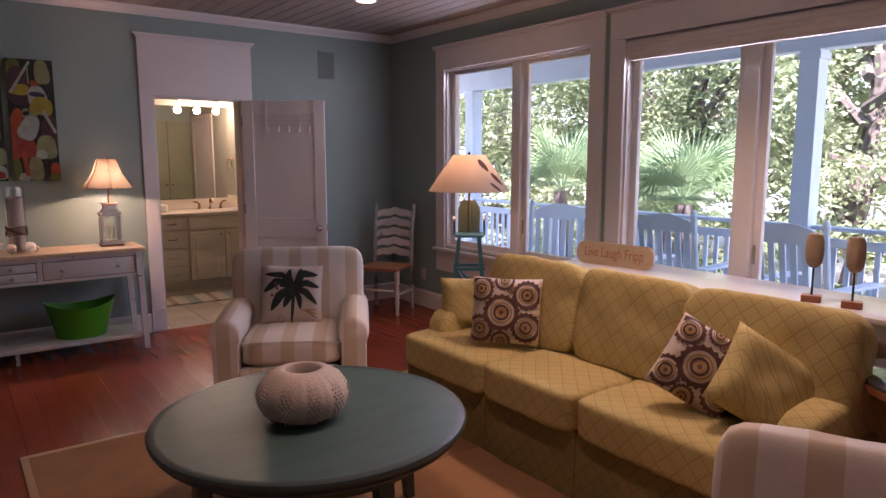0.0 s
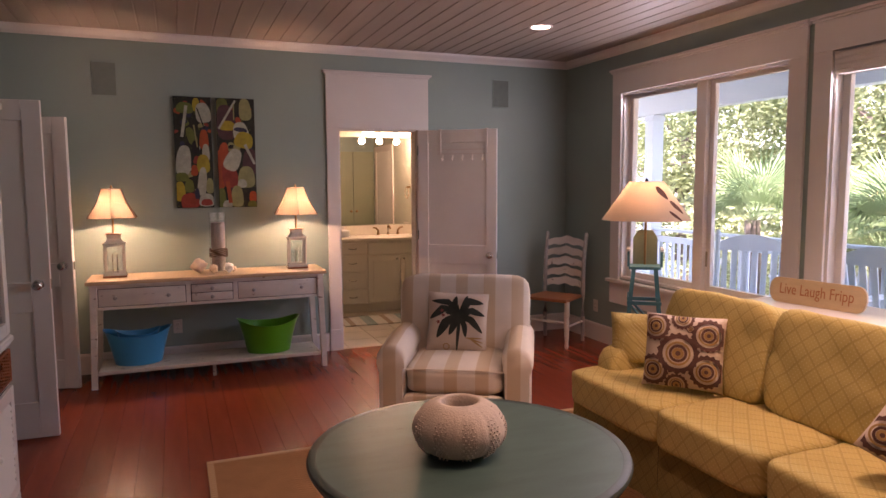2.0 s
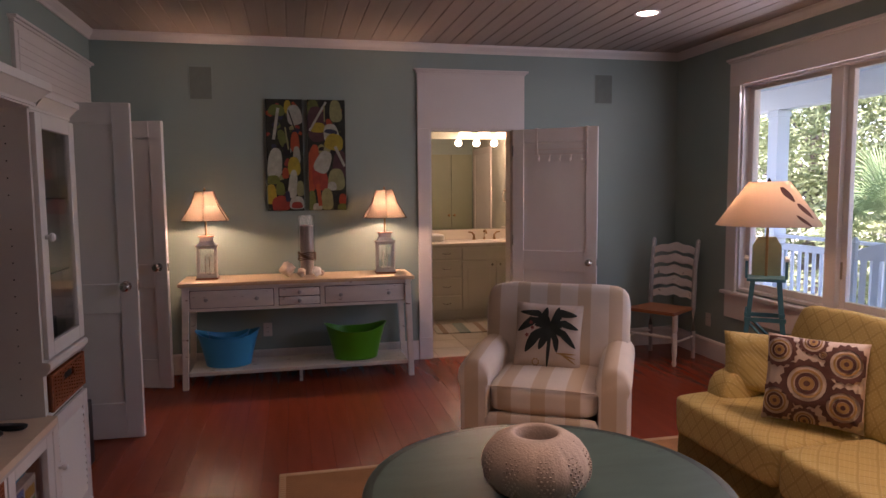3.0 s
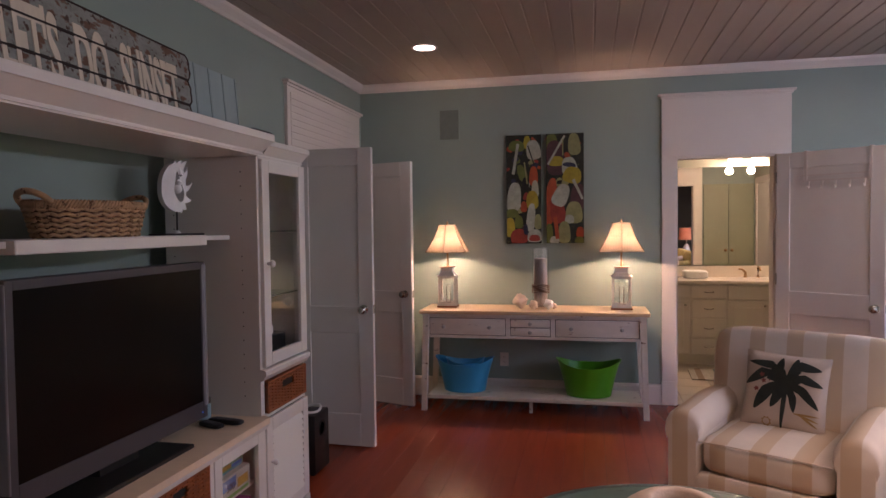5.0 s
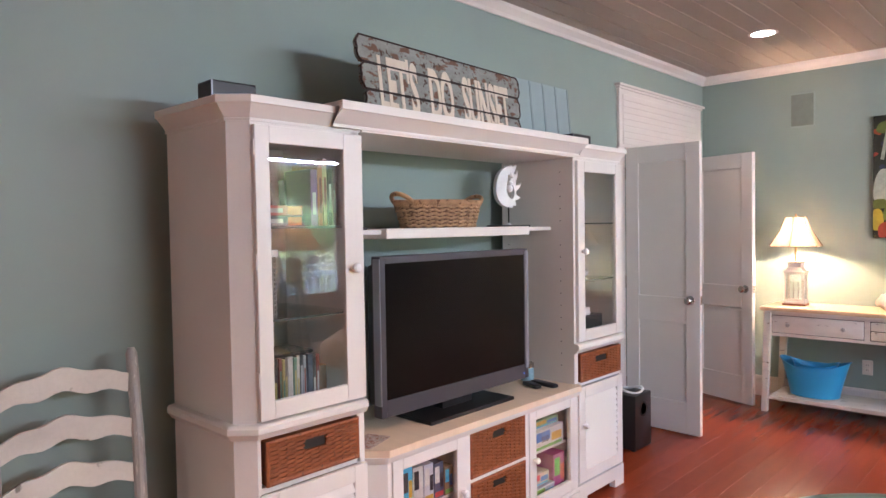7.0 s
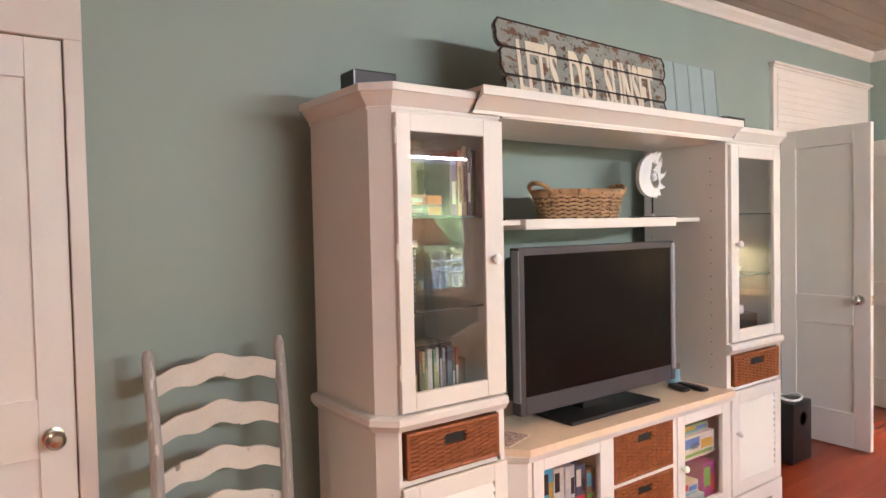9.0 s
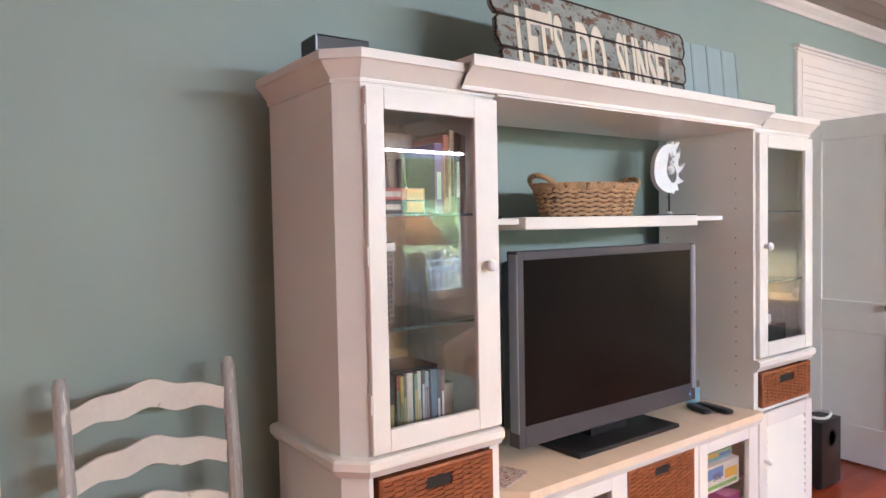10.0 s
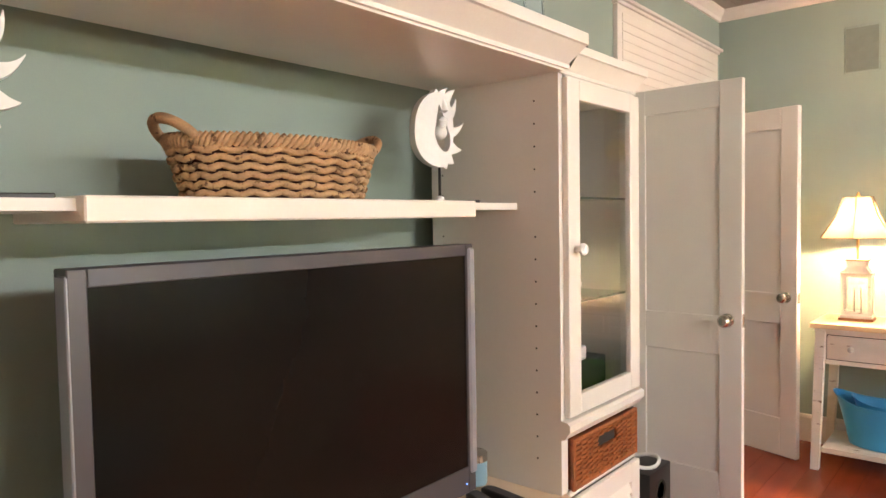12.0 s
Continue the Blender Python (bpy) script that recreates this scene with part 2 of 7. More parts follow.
M_TILE = mat("beige_floor_tile", (0.56, 0.49, 0.40), rough=0.3, vary=0.1, scale=5, island=0.08)
M_GROUT = mat("pale_grout", (0.42, 0.38, 0.33), rough=0.9)
M_MIRROR = mat("silver_mirror", (0.9, 0.9, 0.9), rough=0.0, metal=1.0, vary=0.0, bump=0.0)
# White paint; the bluish grey of sky-lit shade is put into its colour.
M_PORCH = mat("white_porch_paint_blue_shade", (0.57, 0.66, 0.74), rough=0.5, vary=0.05, scale=3)
M_PORCHFLOOR = mat("grey_porch_boards", (0.42, 0.43, 0.44), rough=0.6, vary=0.12, scale=5, stretch=(1, 6, 1))
M_GRILLE = mat("painted_speaker_grille", (0.17, 0.21, 0.185), rough=0.7, vary=0.08, scale=20, bump=0.5, grain=500)
M_OUTLET = mat("ivory_outlet_plastic", (0.62, 0.58, 0.52), rough=0.4, vary=0.02)
M_LINEN = mat("white_window_blind", (0.62, 0.56, 0.50), rough=0.7, vary=0.08, scale=30, stretch=(1, 0.3, 4))
M_SILLW = mat("glossy_white_sofa_table", (0.72, 0.68, 0.63), rough=0.16, vary=0.05, scale=5)
M_SOFA = patterned("mustard_lattice_cloth", (0.49, 0.385, 0.145), (0.35, 0.265, 0.09), lattice(0.09, 0.13), c3=(0.62, 0.52, 0.30), expr3=dots(0.0225, 0.13), weave=320)
M_STRIPE = patterned("cream_and_tan_stripe", (0.76, 0.69, 0.61), (0.62, 0.49, 0.34), stripe(0.185, 0.42, 0.29), weave=300)
M_RUG = mat("sisal_rug", (0.36, 0.185, 0.08), rough=0.95, vary=0.12, scale=8, bump=0.6, grain=300)
M_RUGTRIM = mat("rug_binding", (0.48, 0.32, 0.18), rough=0.9, vary=0.08)
M_PILLOW = mat("oatmeal_pillow_cloth", (0.56, 0.46, 0.38), rough=0.9, vary=0.1, scale=8, bump=0.3, grain=300)
M_BROWN = mat("chocolate_print", (0.10, 0.045, 0.035), rough=0.9, vary=0.25, scale=20, bump=0.2, grain=200)
M_GOLDPRINT = mat("ochre_print", (0.36, 0.22, 0.08), rough=0.9, vary=0.2, scale=20)
M_PALM = mat("charcoal_palm_print", (0.022, 0.028, 0.022), rough=0.9, vary=0.3, scale=18)
M_REDPRINT = mat("faded_red_print", (0.24, 0.06, 0.05), rough=0.9, vary=0.2)
M_CANVAS = mat("dark_painted_canvas", (0.012, 0.017, 0.009), rough=0.6, vary=0.7, scale=14, bump=0.1, wear=(0.07, 0.09, 0.02), wear_at=0.62)
M_PINKSHADE = translucent("coral_lamp_shade", (0.85, 0.40, 0.25), 0.5)
# Sunlit haze is lightened into both greens; the second is the brighter sunlit copy.
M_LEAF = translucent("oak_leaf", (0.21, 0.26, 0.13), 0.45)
M_LEAF_SUNLIT = translucent("oak_leaf_sunlit", (0.31, 0.36, 0.19), 0.45)
M_FROND = translucent("palmetto_frond", (0.20, 0.29, 0.14), 0.35, rough=0.45)
M_BARK = mat("grey_bark", (0.09, 0.075, 0.06), rough=0.9, vary=0.3, scale=10, bump=0.6, grain=40)
M_GROUND = mat("sandy_lawn", (0.28, 0.265, 0.2), rough=0.95, vary=0.3, scale=0.8, bump=0.3, grain=20)
M_BULB = glow("lit_bulb", (1.0, 0.72, 0.42), 9)
M_CAN = glow("lit_downlight", (1.0, 0.86, 0.70), 2.6)
M_FROST = glow("lit_frosted_glass", (1.0, 0.74, 0.45), 0.9)

# ---- building helpers ----


def box(bm, x0, x1, y0, y1, z0, z1, bev=0.0, seg=1):
    vs = [bm.verts.new((x, y, z)) for x in (x0, x1) for y in (y0, y1) for z in (z0, z1)]
    fs = [bm.faces.new([vs[i] for i in q]) for q in ((0, 1, 3, 2), (4, 6, 7, 5), (0, 4, 5, 1), (2, 3, 7, 6), (0, 2, 6, 4), (1, 5, 7, 3))]
    if bev:
        es = {e for f in fs for e in f.edges}
        bmesh.ops.bevel(bm, geom=list(es), offset=bev, segments=seg, affect='EDGES', profile=0.5)
    return bm


def B(x0, x1, y0, y1, z0, z1, bev=0.0, seg=1):
    return box(bmesh.new(), x0, x1, y0, y1, z0, z1, bev, seg)


def prism(bm, pts, z0, z1, m=None):
    """An outline in x, y raised from z0 to z1; m turns it into place."""
    a = [bm.verts.new((p[0], p[1], z0)) for p in pts]
    b = [bm.verts.new((p[0], p[1], z1)) for p in pts]
    n = len(pts)
    bm.faces.new(a[::-1])
    bm.faces.new(b)
    for i in range(n):
        bm.faces.new((a[i], a[(i + 1) % n], b[(i + 1) % n], b[i]))
    if m:
        bmesh.ops.transform(bm, matrix=m, verts=a + b)
    return bm


def lathe(bm, prof, seg=24, c=(0, 0, 0), sx=1.0, sy=1.0, wave=None, hoop=False):
    """A turned shape from (radius, z) pairs; hoop: the profile closes on itself, as a hoop; wave(angle, i) scales the radius."""
    rings = []
    for i, (r, z) in enumerate(prof):
        ring = []
        for k in range(seg):
            a = 2 * math.pi * k / seg
            q = r * (wave(a, i) if wave else 1)
            ring.append(bm.verts.new((c[0] + q * sx * math.cos(a), c[1] + q * sy * math.sin(a), c[2] + z)))
        rings.append(ring)
    for r0, r1 in zip(rings, rings[1:]):
        for k in range(seg):
            bm.faces.new((r0[k], r0[(k + 1) % seg], r1[(k + 1) % seg], r1[k]))
    if hoop:
        r0, r1 = rings[-1], rings[0]
        for k in range(seg):
            bm.faces.new((r0[k], r0[(k + 1) % seg], r1[(k + 1) % seg], r1[k]))
        return bm
    if prof[0][0] > 1e-5:
        bm.faces.new(rings[0][::-1])
    if prof[-1][0] > 1e-5:
        bm.faces.new(rings[-1])
    return bm


def rod(bm, a, b, r, r2=None, seg=8):
    """A round bar from a to b."""
    a, b = Vector(a), Vector(b)
    q = (b - a).to_track_quat("Z", "Y")
    r2 = r if r2 is None else r2
    va = [bm.verts.new(a + q @ Vector((r * math.cos(2 * math.pi * k / seg), r * math.sin(2 * math.pi * k / seg), 0))) for k in range(seg)]
    vb = [bm.verts.new(b + q @ Vector((r2 * math.cos(2 * math.pi * k / seg), r2 * math.sin(2 * math.pi * k / seg), 0))) for k in range(seg)]
    for k in range(seg):
        bm.faces.new((va[k], va[(k + 1) % seg], vb[(k + 1) % seg], vb[k]))
    bm.faces.new(va[::-1])
    bm.faces.new(vb)
    return bm


def tube(bm, pts, r, seg=8):
    pts = [Vector(p) for p in pts]
    rings = []
    for i, p in enumerate(pts):
        d = pts[min(i + 1, len(pts) - 1)] - pts[max(i - 1, 0)]
        q = d.to_track_quat("Z", "Y")
        rr = r[i] if isinstance(r, (list, tuple)) else r
        rings.append([bm.verts.new(p + q @ Vector((rr * math.cos(2 * math.pi * k / seg), rr * math.sin(2 * math.pi * k / seg), 0))) for k in range(seg)])
    for r0, r1 in zip(rings, rings[1:]):
        for k in range(seg):
            bm.faces.new((r0[k], r0[(k + 1) % seg], r1[(k + 1) % seg], r1[k]))
    bm.faces.new(rings[0][::-1])
    bm.faces.new(rings[-1])
    return bm


def soft(bm, w, d, h, n=5.0, cuts=7, c=(0, 0, 0), crease=0.006, seed=0.0, sag=0.0):
    """A stuffed block, w by d by h round c, with rounded sides and light creases."""
    t = bmesh.new()
    bmesh.ops.create_cube(t, size=2)
    bmesh.ops.subdivide_edges(t, edges=t.edges[:], cuts=cuts, use_grid_fill=True)
    for v in t.verts:
        p = v.co
        k = (abs(p.x) ** n + abs(p.y) ** n + abs(p.z) ** n) ** (1 / n)
        p = p / k
        q = Vector((p.x * w / 2, p.y * d / 2, p.z * h / 2))
        if sag:
            q.z += sag * (1 - p.x * p.x) * (1 - p.y * p.y) * (1 if p.z > 0 else 0)
        nz = noise.noise(q * 9 + Vector((seed, seed * 1.7, 0)))
        q += p.normalized() * nz * crease
        v.co = q + Vector(c)
    me = bpy.data.meshes.new("tmp")
    t.to_mesh(me)
    t.free()
    bm.from_mesh(me)
    bpy.data.meshes.remove(me)
    return bm


def pad(w, h, t, seed=0.0, cuts=14):
    """A scatter cushion standing in local x, z; thickness along y, with pulled-out corners."""
    bm = bmesh.new()
    n = cuts
    grid = {}
    for s in (-1, 1):
        for i in range(n + 1):
            for k in range(n + 1):
                u, v = 2 * i / n - 1, 2 * k / n - 1
                if s == 1 and (i in (0, n) or k in (0, n)):
                    grid[s, i, k] = grid[-1, i, k]
                    continue
                pull = 1 - 0.05 * (1 - (u * v) ** 2)
                th = t / 2 * (max(0, (1 - u ** 4) * (1 - v ** 4))) ** 0.55
                z = noise.noise(Vector((u * 2 + seed, v * 2, s))) * 0.012
                grid[s, i, k] = bm.verts.new((u * w / 2 * (1 - 0.05 * (1 - v * v)), s * (th + (z if th > 0 else 0)), v * h / 2 * (1 - 0.05 * (1 - u * u))))
    for s in (-1, 1):
        for i in range(n):
            for k in range(n):
                q = (grid[s, i, k], grid[s, i + 1, k], grid[s, i + 1, k + 1], grid[s, i, k + 1])
                bm.faces.new(q if s == -1 else q[::-1])
    return bm


def mesh_ob(name, bm, material, smooth=True, angle=35):
    me = bpy.data.meshes.new(name)
    bmesh.ops.recalc_face_normals(bm, faces=bm.faces[:])
    bm.to_mesh(me)
    bm.free()
    if smooth:
        me.polygons.foreach_set("use_smooth", [True] * len(me.polygons))
        me.set_sharp_from_angle(angle=radians(angle))
    me.materials.append(material)
    return new(name, me)


def part(name, bm, material, parent, label="", smooth=True, angle=35):
    """Links a bmesh as one mesh object under a thing or a part, in the thing's own space."""
    ob = mesh_ob(name, bm, material, smooth, angle)
    ob.parent = parent
    if label:
        ob["label"] = label
    return ob


def thing(name, label, category, m=None, group="", kind=""):
    ob = new(name)
    ob.empty_display_size = 0.1
    if m is not None:
        ob.matrix_world = m
    return tagged(ob, label, category, group, kind)


def single(name, bm, material, label, category, m=None, group="", kind="", smooth=True, angle=35):
    ob = mesh_ob(name, bm, material, smooth, angle)
    if m is not None:
        ob.matrix_world = m
    return tagged(ob, label, category, group, kind)


def structure(name, bm, material, label, smooth=False):
    return single(name, bm, material, label, name.split("_")[0], kind="structure", smooth=smooth)


def boxes_mesh(name, items, material):
    """Many small boxes as one mesh; items: centre, half sizes, turn about z."""
    vs, fs = [], []
    for (cx, cy, cz), (hx, hy, hz), a in items:
        n = len(vs)
        ca, sa = math.cos(a), math.sin(a)
        for x in (-hx, hx):
            for y in (-hy, hy):
                for z in (-hz, hz):
                    vs.append((cx + x * ca - y * sa, cy + x * sa + y * ca, cz + z))
        fs += [[n + i for i in q] for q in ((0, 1, 3, 2), (4, 6, 7, 5), (0, 4, 5, 1), (2, 3, 7, 6), (0, 2, 6, 4), (1, 5, 7, 3))]
    me = bpy.data.meshes.new(name)
    me.from_pydata(vs, [], fs)
    me.materials.append(material)
    return me

# ---- the room's shell ----
XW, XE, YS, YN, H = -1.125, 4.0, -4.4, 6.23, 2.775


def wall_x(name, x0, x1, y0, y1, h, holes, material, label):
    """A wall that runs along y; holes: (y0, y1, z0, z1) through it."""
    bm = bmesh.new()
    at = y0
    for a, b, c, d in sorted(holes):
        box(bm, x0, x1, at, a, 0, h)
        if c > 0:
            box(bm, x0, x1, a, b, 0, c)
        box(bm, x0, x1, a, b, d, h)
        at = b
    box(bm, x0, x1, at, y1, 0, h)
    return structure(name, bm, material, label)


def wall_y(name, y0, y1, x0, x1, h, holes, material, label):
    bm = bmesh.new()
    at = x0
    for a, b, c, d in sorted(holes):
        box(bm, at, a, y0, y1, 0, h)
        if c > 0:
            box(bm, a, b, y0, y1, 0, c)
        box(bm, a, b, y0, y1, d, h)
        at = b
    box(bm, at, x1, y0, y1, 0, h)
    return structure(name, bm, material, label)


WIN1 = (3.487, 5.285, 0.66, 2.345)
WIN2 = (1.33, 3.172, 0.66, 2.345)
wall_x("wall_west", XW - 0.13, XW, YS, YN, 2.9, [(4.76, 5.98, 0, 2.05), (-0.315, 0.505, 0, 2.05)], M_WALL, "sage green painted wall behind the media cabinets")
wall_y("wall_north", YN, YN + 0.13, XW - 0.13, XE + 0.16, 2.9, [(1.585, 2.343, 0, 2.05)], M_WALL, "sage green painted wall with the bathroom doorway")
wall_x("wall_east", XE, XE + 0.16, YS, YN, 2.9, [WIN1, WIN2], M_WALL, "sage green painted wall with a row of large windows")
wall_y("wall_south", YS - 0.13, YS, XW - 0.13, XE + 0.16, 2.9, [], M_WALL, "plain sage green painted wall")

# ceiling boards with a groove between them, in one mesh
bm = bmesh.new()
w = 0.137
for i in range(38):
    x = XW + i * w
    x1 = min(x + w, XE)
    prism(bm, [(x + 0.004, 0.0), (x + 0.008, -0.006), (x1 - 0.008, -0.006), (x1 - 0.004, 0.0)], YS, YN, Matrix.Translation((0, 0, H + 0.006)) @ Matrix(((1, 0, 0, 0), (0, 0, 1, 0), (0, 1, 0, 0), (0, 0, 0, 1))))
box(bm, XW - 0.13, XE + 0.16, YS, YN + 0.1, H + 0.005, H + 0.12)
structure("ceiling", bm, M_CEIL, "taupe painted beadboard ceiling")

# crown, base boards
CROWN = [(0, 0), (0.012, 0), (0.02, 0.02), (0.045, 0.05), (0.05, 0.07), (0, 0.07)]


def moulding(bm, prof, a, b, inward, z):
    """A profile (out, up) run from a to b along a wall, reaching inward."""
    a, b, n = Vector((*a, z)), Vector((*b, z)), Vector((*inward, 0))
    ra = [bm.verts.new(a + n * p[0] + Vector((0, 0, p[1]))) for p in prof]
    rb = [bm.verts.new(b + n * p[0] + Vector((0, 0, p[1]))) for p in prof]
    k = len(prof)
    for i in range(k):
        bm.faces.new((ra[i], ra[(i + 1) % k], rb[(i + 1) % k], rb[i]))
    bm.faces.new(ra[::-1])
    bm.faces.new(rb)


for nm, a, b, n in (("west", (XW, YS), (XW, YN), (1, 0)), ("north", (XW, YN), (XE, YN), (0, -1)), ("east", (XE, YS), (XE, YN), (-1, 0)), ("south", (XW, YS), (XE, YS), (0, 1))):
    bm = bmesh.new()
    moulding(bm, CROWN, a, b, n, H - 0.07)
    structure("trim_crown_" + nm, bm, M_WHITE, "white painted crown moulding under the ceiling")
BASE = [(0, 0), (0.018, 0), (0.018, 0.15), (0.012, 0.165), (0, 0.17)]
for nm, runs in (("west", [((XW, 0.56), (XW, 4.66), (1, 0))]), ("north", [((XW, YN), (1.47, YN), (0, -1)), ((2.46, YN), (XE, YN), (0, -1))]), ("east", [((XE, YS), (XE, YN), (-1, 0))]), ("south", [((XW, YS), (XE, YS), (0, 1))])):
    bm = bmesh.new()
    for a, b, n in runs:
        moulding(bm, BASE, a, b, n, 0)
    structure("baseboard_" + nm, bm, M_WHITE, "white painted baseboard")


def head_board(bm, a, b, z0, z1, axis, c, s):
    """A tall head casing from a to b with a small cap; it stands off the wall at c towards s."""
    def bb(p, q, d, e, f):
        lo, hi = sorted((c + s * 0.0, c + s * d))
        if axis == "y":
            box(bm, p, q, lo, hi, e, f, 0.002)
        else:
            box(bm, lo, hi, p, q, e, f, 0.002)
    bb(a, b, 0.024, z0, z1 - 0.035)
    bb(a - 0.012, b + 0.012, 0.034, z1 - 0.035, z1 - 0.018)
    bb(a - 0.03, b + 0.03, 0.05, z1 - 0.018, z1)


# doorway to the bathroom
bm = bmesh.new()
box(bm, 1.475, 1.585, YN - 0.02, YN, 0, 2.05, 0.002)
box(bm, 1.472, 1.588, YN - 0.026, YN, 0, 0.2, 0.003)
box(bm, 2.343, 2.453, YN - 0.02, YN, 0, 2.05, 0.002)
box(bm, 2.34, 2.456, YN - 0.026, YN, 0, 0.2, 0.003)
head_board(bm, 1.475, 2.453, 2.05, 2.56, "y", YN, -1)
box(bm, 1.585, 1.6, YN, YN + 0.13, 0, 2.05)
box(bm, 2.328, 2.343, YN, YN + 0.13, 0, 2.05)
box(bm, 1.6, 2.328, YN, YN + 0.13, 2.035, 2.05)
structure("trim_bathroom_door", bm, M_WHITE, "white door casing with a tall plain head board")
# double doorway in the west wall
bm = bmesh.new()
box(bm, XW, XW + 0.02, 4.66, 4.76, 0, 2.05, 0.002)
box(bm, XW, XW + 0.02, 5.98, 6.08, 0, 2.05, 0.002)
head_board(bm, 4.67, 6.13, 2.05, 2.51, "x", XW, 1)
for k in range(8):
    box(bm, XW + 0.02, XW + 0.028, 4.72, 6.08, 2.075 + k * 0.046, 2.075 + k * 0.046 + 0.042, 0.002)
structure("trim_double_door", bm, M_WHITE, "white door casing with a slatted head panel")
# unseen closet box behind the double doors; its floor blocks light from below
bm = bmesh.new()
box(bm, XW - 0.85, XW - 0.75, 4.5, 6.23, -0.2, 2.5)
box(bm, XW - 0.75, XW - 0.13, 4.5, 4.6, 0, 2.5)
box(bm, XW - 0.75, XW - 0.13, 6.13, 6.23, 0, 2.5)
box(bm, XW - 0.75, XW - 0.13, 4.6, 6.13, 2.4, 2.5)
structure("floor_closet", B(XW - 0.75, XW - 0.13, 4.6, 6.13, -0.2, -0.001), M_FLOOR, "red-stained closet floor, unseen, added to block light")
structure("wall_closet", bm, M_WALL, "plain painted closet walls")
# unseen backing behind the south-west door, added to stop light leaking round it
structure("wall_passage", B(XW - 0.3, XW - 0.131, -0.6, 0.8, 0, 2.5), M_WALL, "plain unseen backing added behind the closed door against light leaks")
# casing of the south-west door
bm = bmesh.new()
box(bm, XW, XW + 0.022, 0.505, 0.556, 0, 2.05, 0.002)
box(bm, XW, XW + 0.022, -0.41, -0.315, 0, 2.05, 0.002)
head_board(bm, -0.41, 0.556, 2.05, 2.51, "x", XW, 1)
structure("trim_west_door", bm, M_WHITE, "white painted door casing")


def door(name, label, width, height, hinge, turn, knobs, material=M_DOOR, kz=0.865):
    """A two-panel door leaf; local x from the hinge, y through its thickness."""
    d = thing(name, label, "door", pose(*hinge, 0, 0, turn), kind="structure")
    t = 0.018
    st = 0.1
    part("stile", B(0, st, -t, t, 0, height, 0.002), material, d)
    part("stile", B(width - st, width, -t, t, 0, height, 0.002), material, d)
    for a, b in ((0, 0.22), (0.775, 0.955), (height - 0.12, height)):
        part("rail", B(st, width - st, -t, t, a, b, 0.002), material, d)
    for a, b in ((0.22, 0.775), (0.955, height - 0.12)):
        part("door_panel", B(st - 0.004, width - st + 0.004, -0.007, 0.007, a - 0.004, b + 0.004), material, d)
    for s in knobs:
        k = part("door_knob", lathe(bmesh.new(), [(0.0, 0.0), (0.03, 0.0), (0.031, 0.006), (0.012, 0.01), (0.011, 0.03), (0.022, 0.036), (0.029, 0.048), (0.028, 0.058), (0.018, 0.068), (0.0, 0.07)], 20), M_NICKEL, d, "round brushed nickel knob")
        k.matrix_basis = pose(width - 0.062, s * t, kz, -90 * s, 0, 0)
    part("latch_plate", B(width - 0.0005, width + 0.0015, -0.012, 0.012, kz - 0.03, kz + 0.03), M_NICKEL, d, "nickel latch plate")
    for z in (0.25, 1.0, 1.8):
        part("hinge", B(-0.006, 0.004, -t - 0.004, -t + 0.012, z, z + 0.09), M_NICKEL, d, "nickel hinge")
    return d


bath_door = door("door_bathroom", "white two-panel bathroom door standing open into the room", 0.76, 2.03, (2.35, YN - 0.03, 0.012), math.degrees(math.atan2(5.72 - 6.2, 2.96 - 2.35)), (-1, 1))
door("door_closet", "white two-panel closet door standing open", 0.56, 2.03, (XW + 0.03, 4.765, 0.012), -2.0, (-1, 1), kz=0.94)
door("door_closet", "white two-panel closet door standing half open beside the console table", 0.585, 2.03, (XW + 0.03, 5.975, 0.012), math.degrees(math.atan2(5.805 - 5.975, -0.58 + 1.095)), (-1, 1), kz=0.935)
door("door_west", "white two-panel door, closed", 0.815, 2.035, (XW - 0.012, -0.313, 0.012), 90, (-1,), kz=0.835)

# over-door hook rail on the bathroom door
rail = thing("door_hook_rail", "white over-door hook rail hanging on the bathroom door", "hook rail", bath_door.matrix_world.copy())
part("bar", B(0.2, 0.68, -0.032, -0.026, 1.80, 1.812), M_WHITE, rail)
part("bar", B(0.2, 0.68, -0.032, -0.026, 1.84, 1.852), M_WHITE, rail)
for x in (0.21, 0.655):
    bm = B(x, x + 0.02, -0.027, -0.022, 1.80, 2.035)
    box(bm, x, x + 0.02, -0.027, 0.025, 2.033, 2.037)
    part("strap", bm, M_WHITE, rail)
for k in range(5):
    x = 0.25 + k * 0.095
    part("hook", tube(bmesh.new(), [(x, -0.031, 1.80), (x, -0.035, 1.76), (x, -0.05, 1.745), (x, -0.062, 1.765)], 0.005, 6), M_WHITE, rail)

# ---- windows in the east wall ----


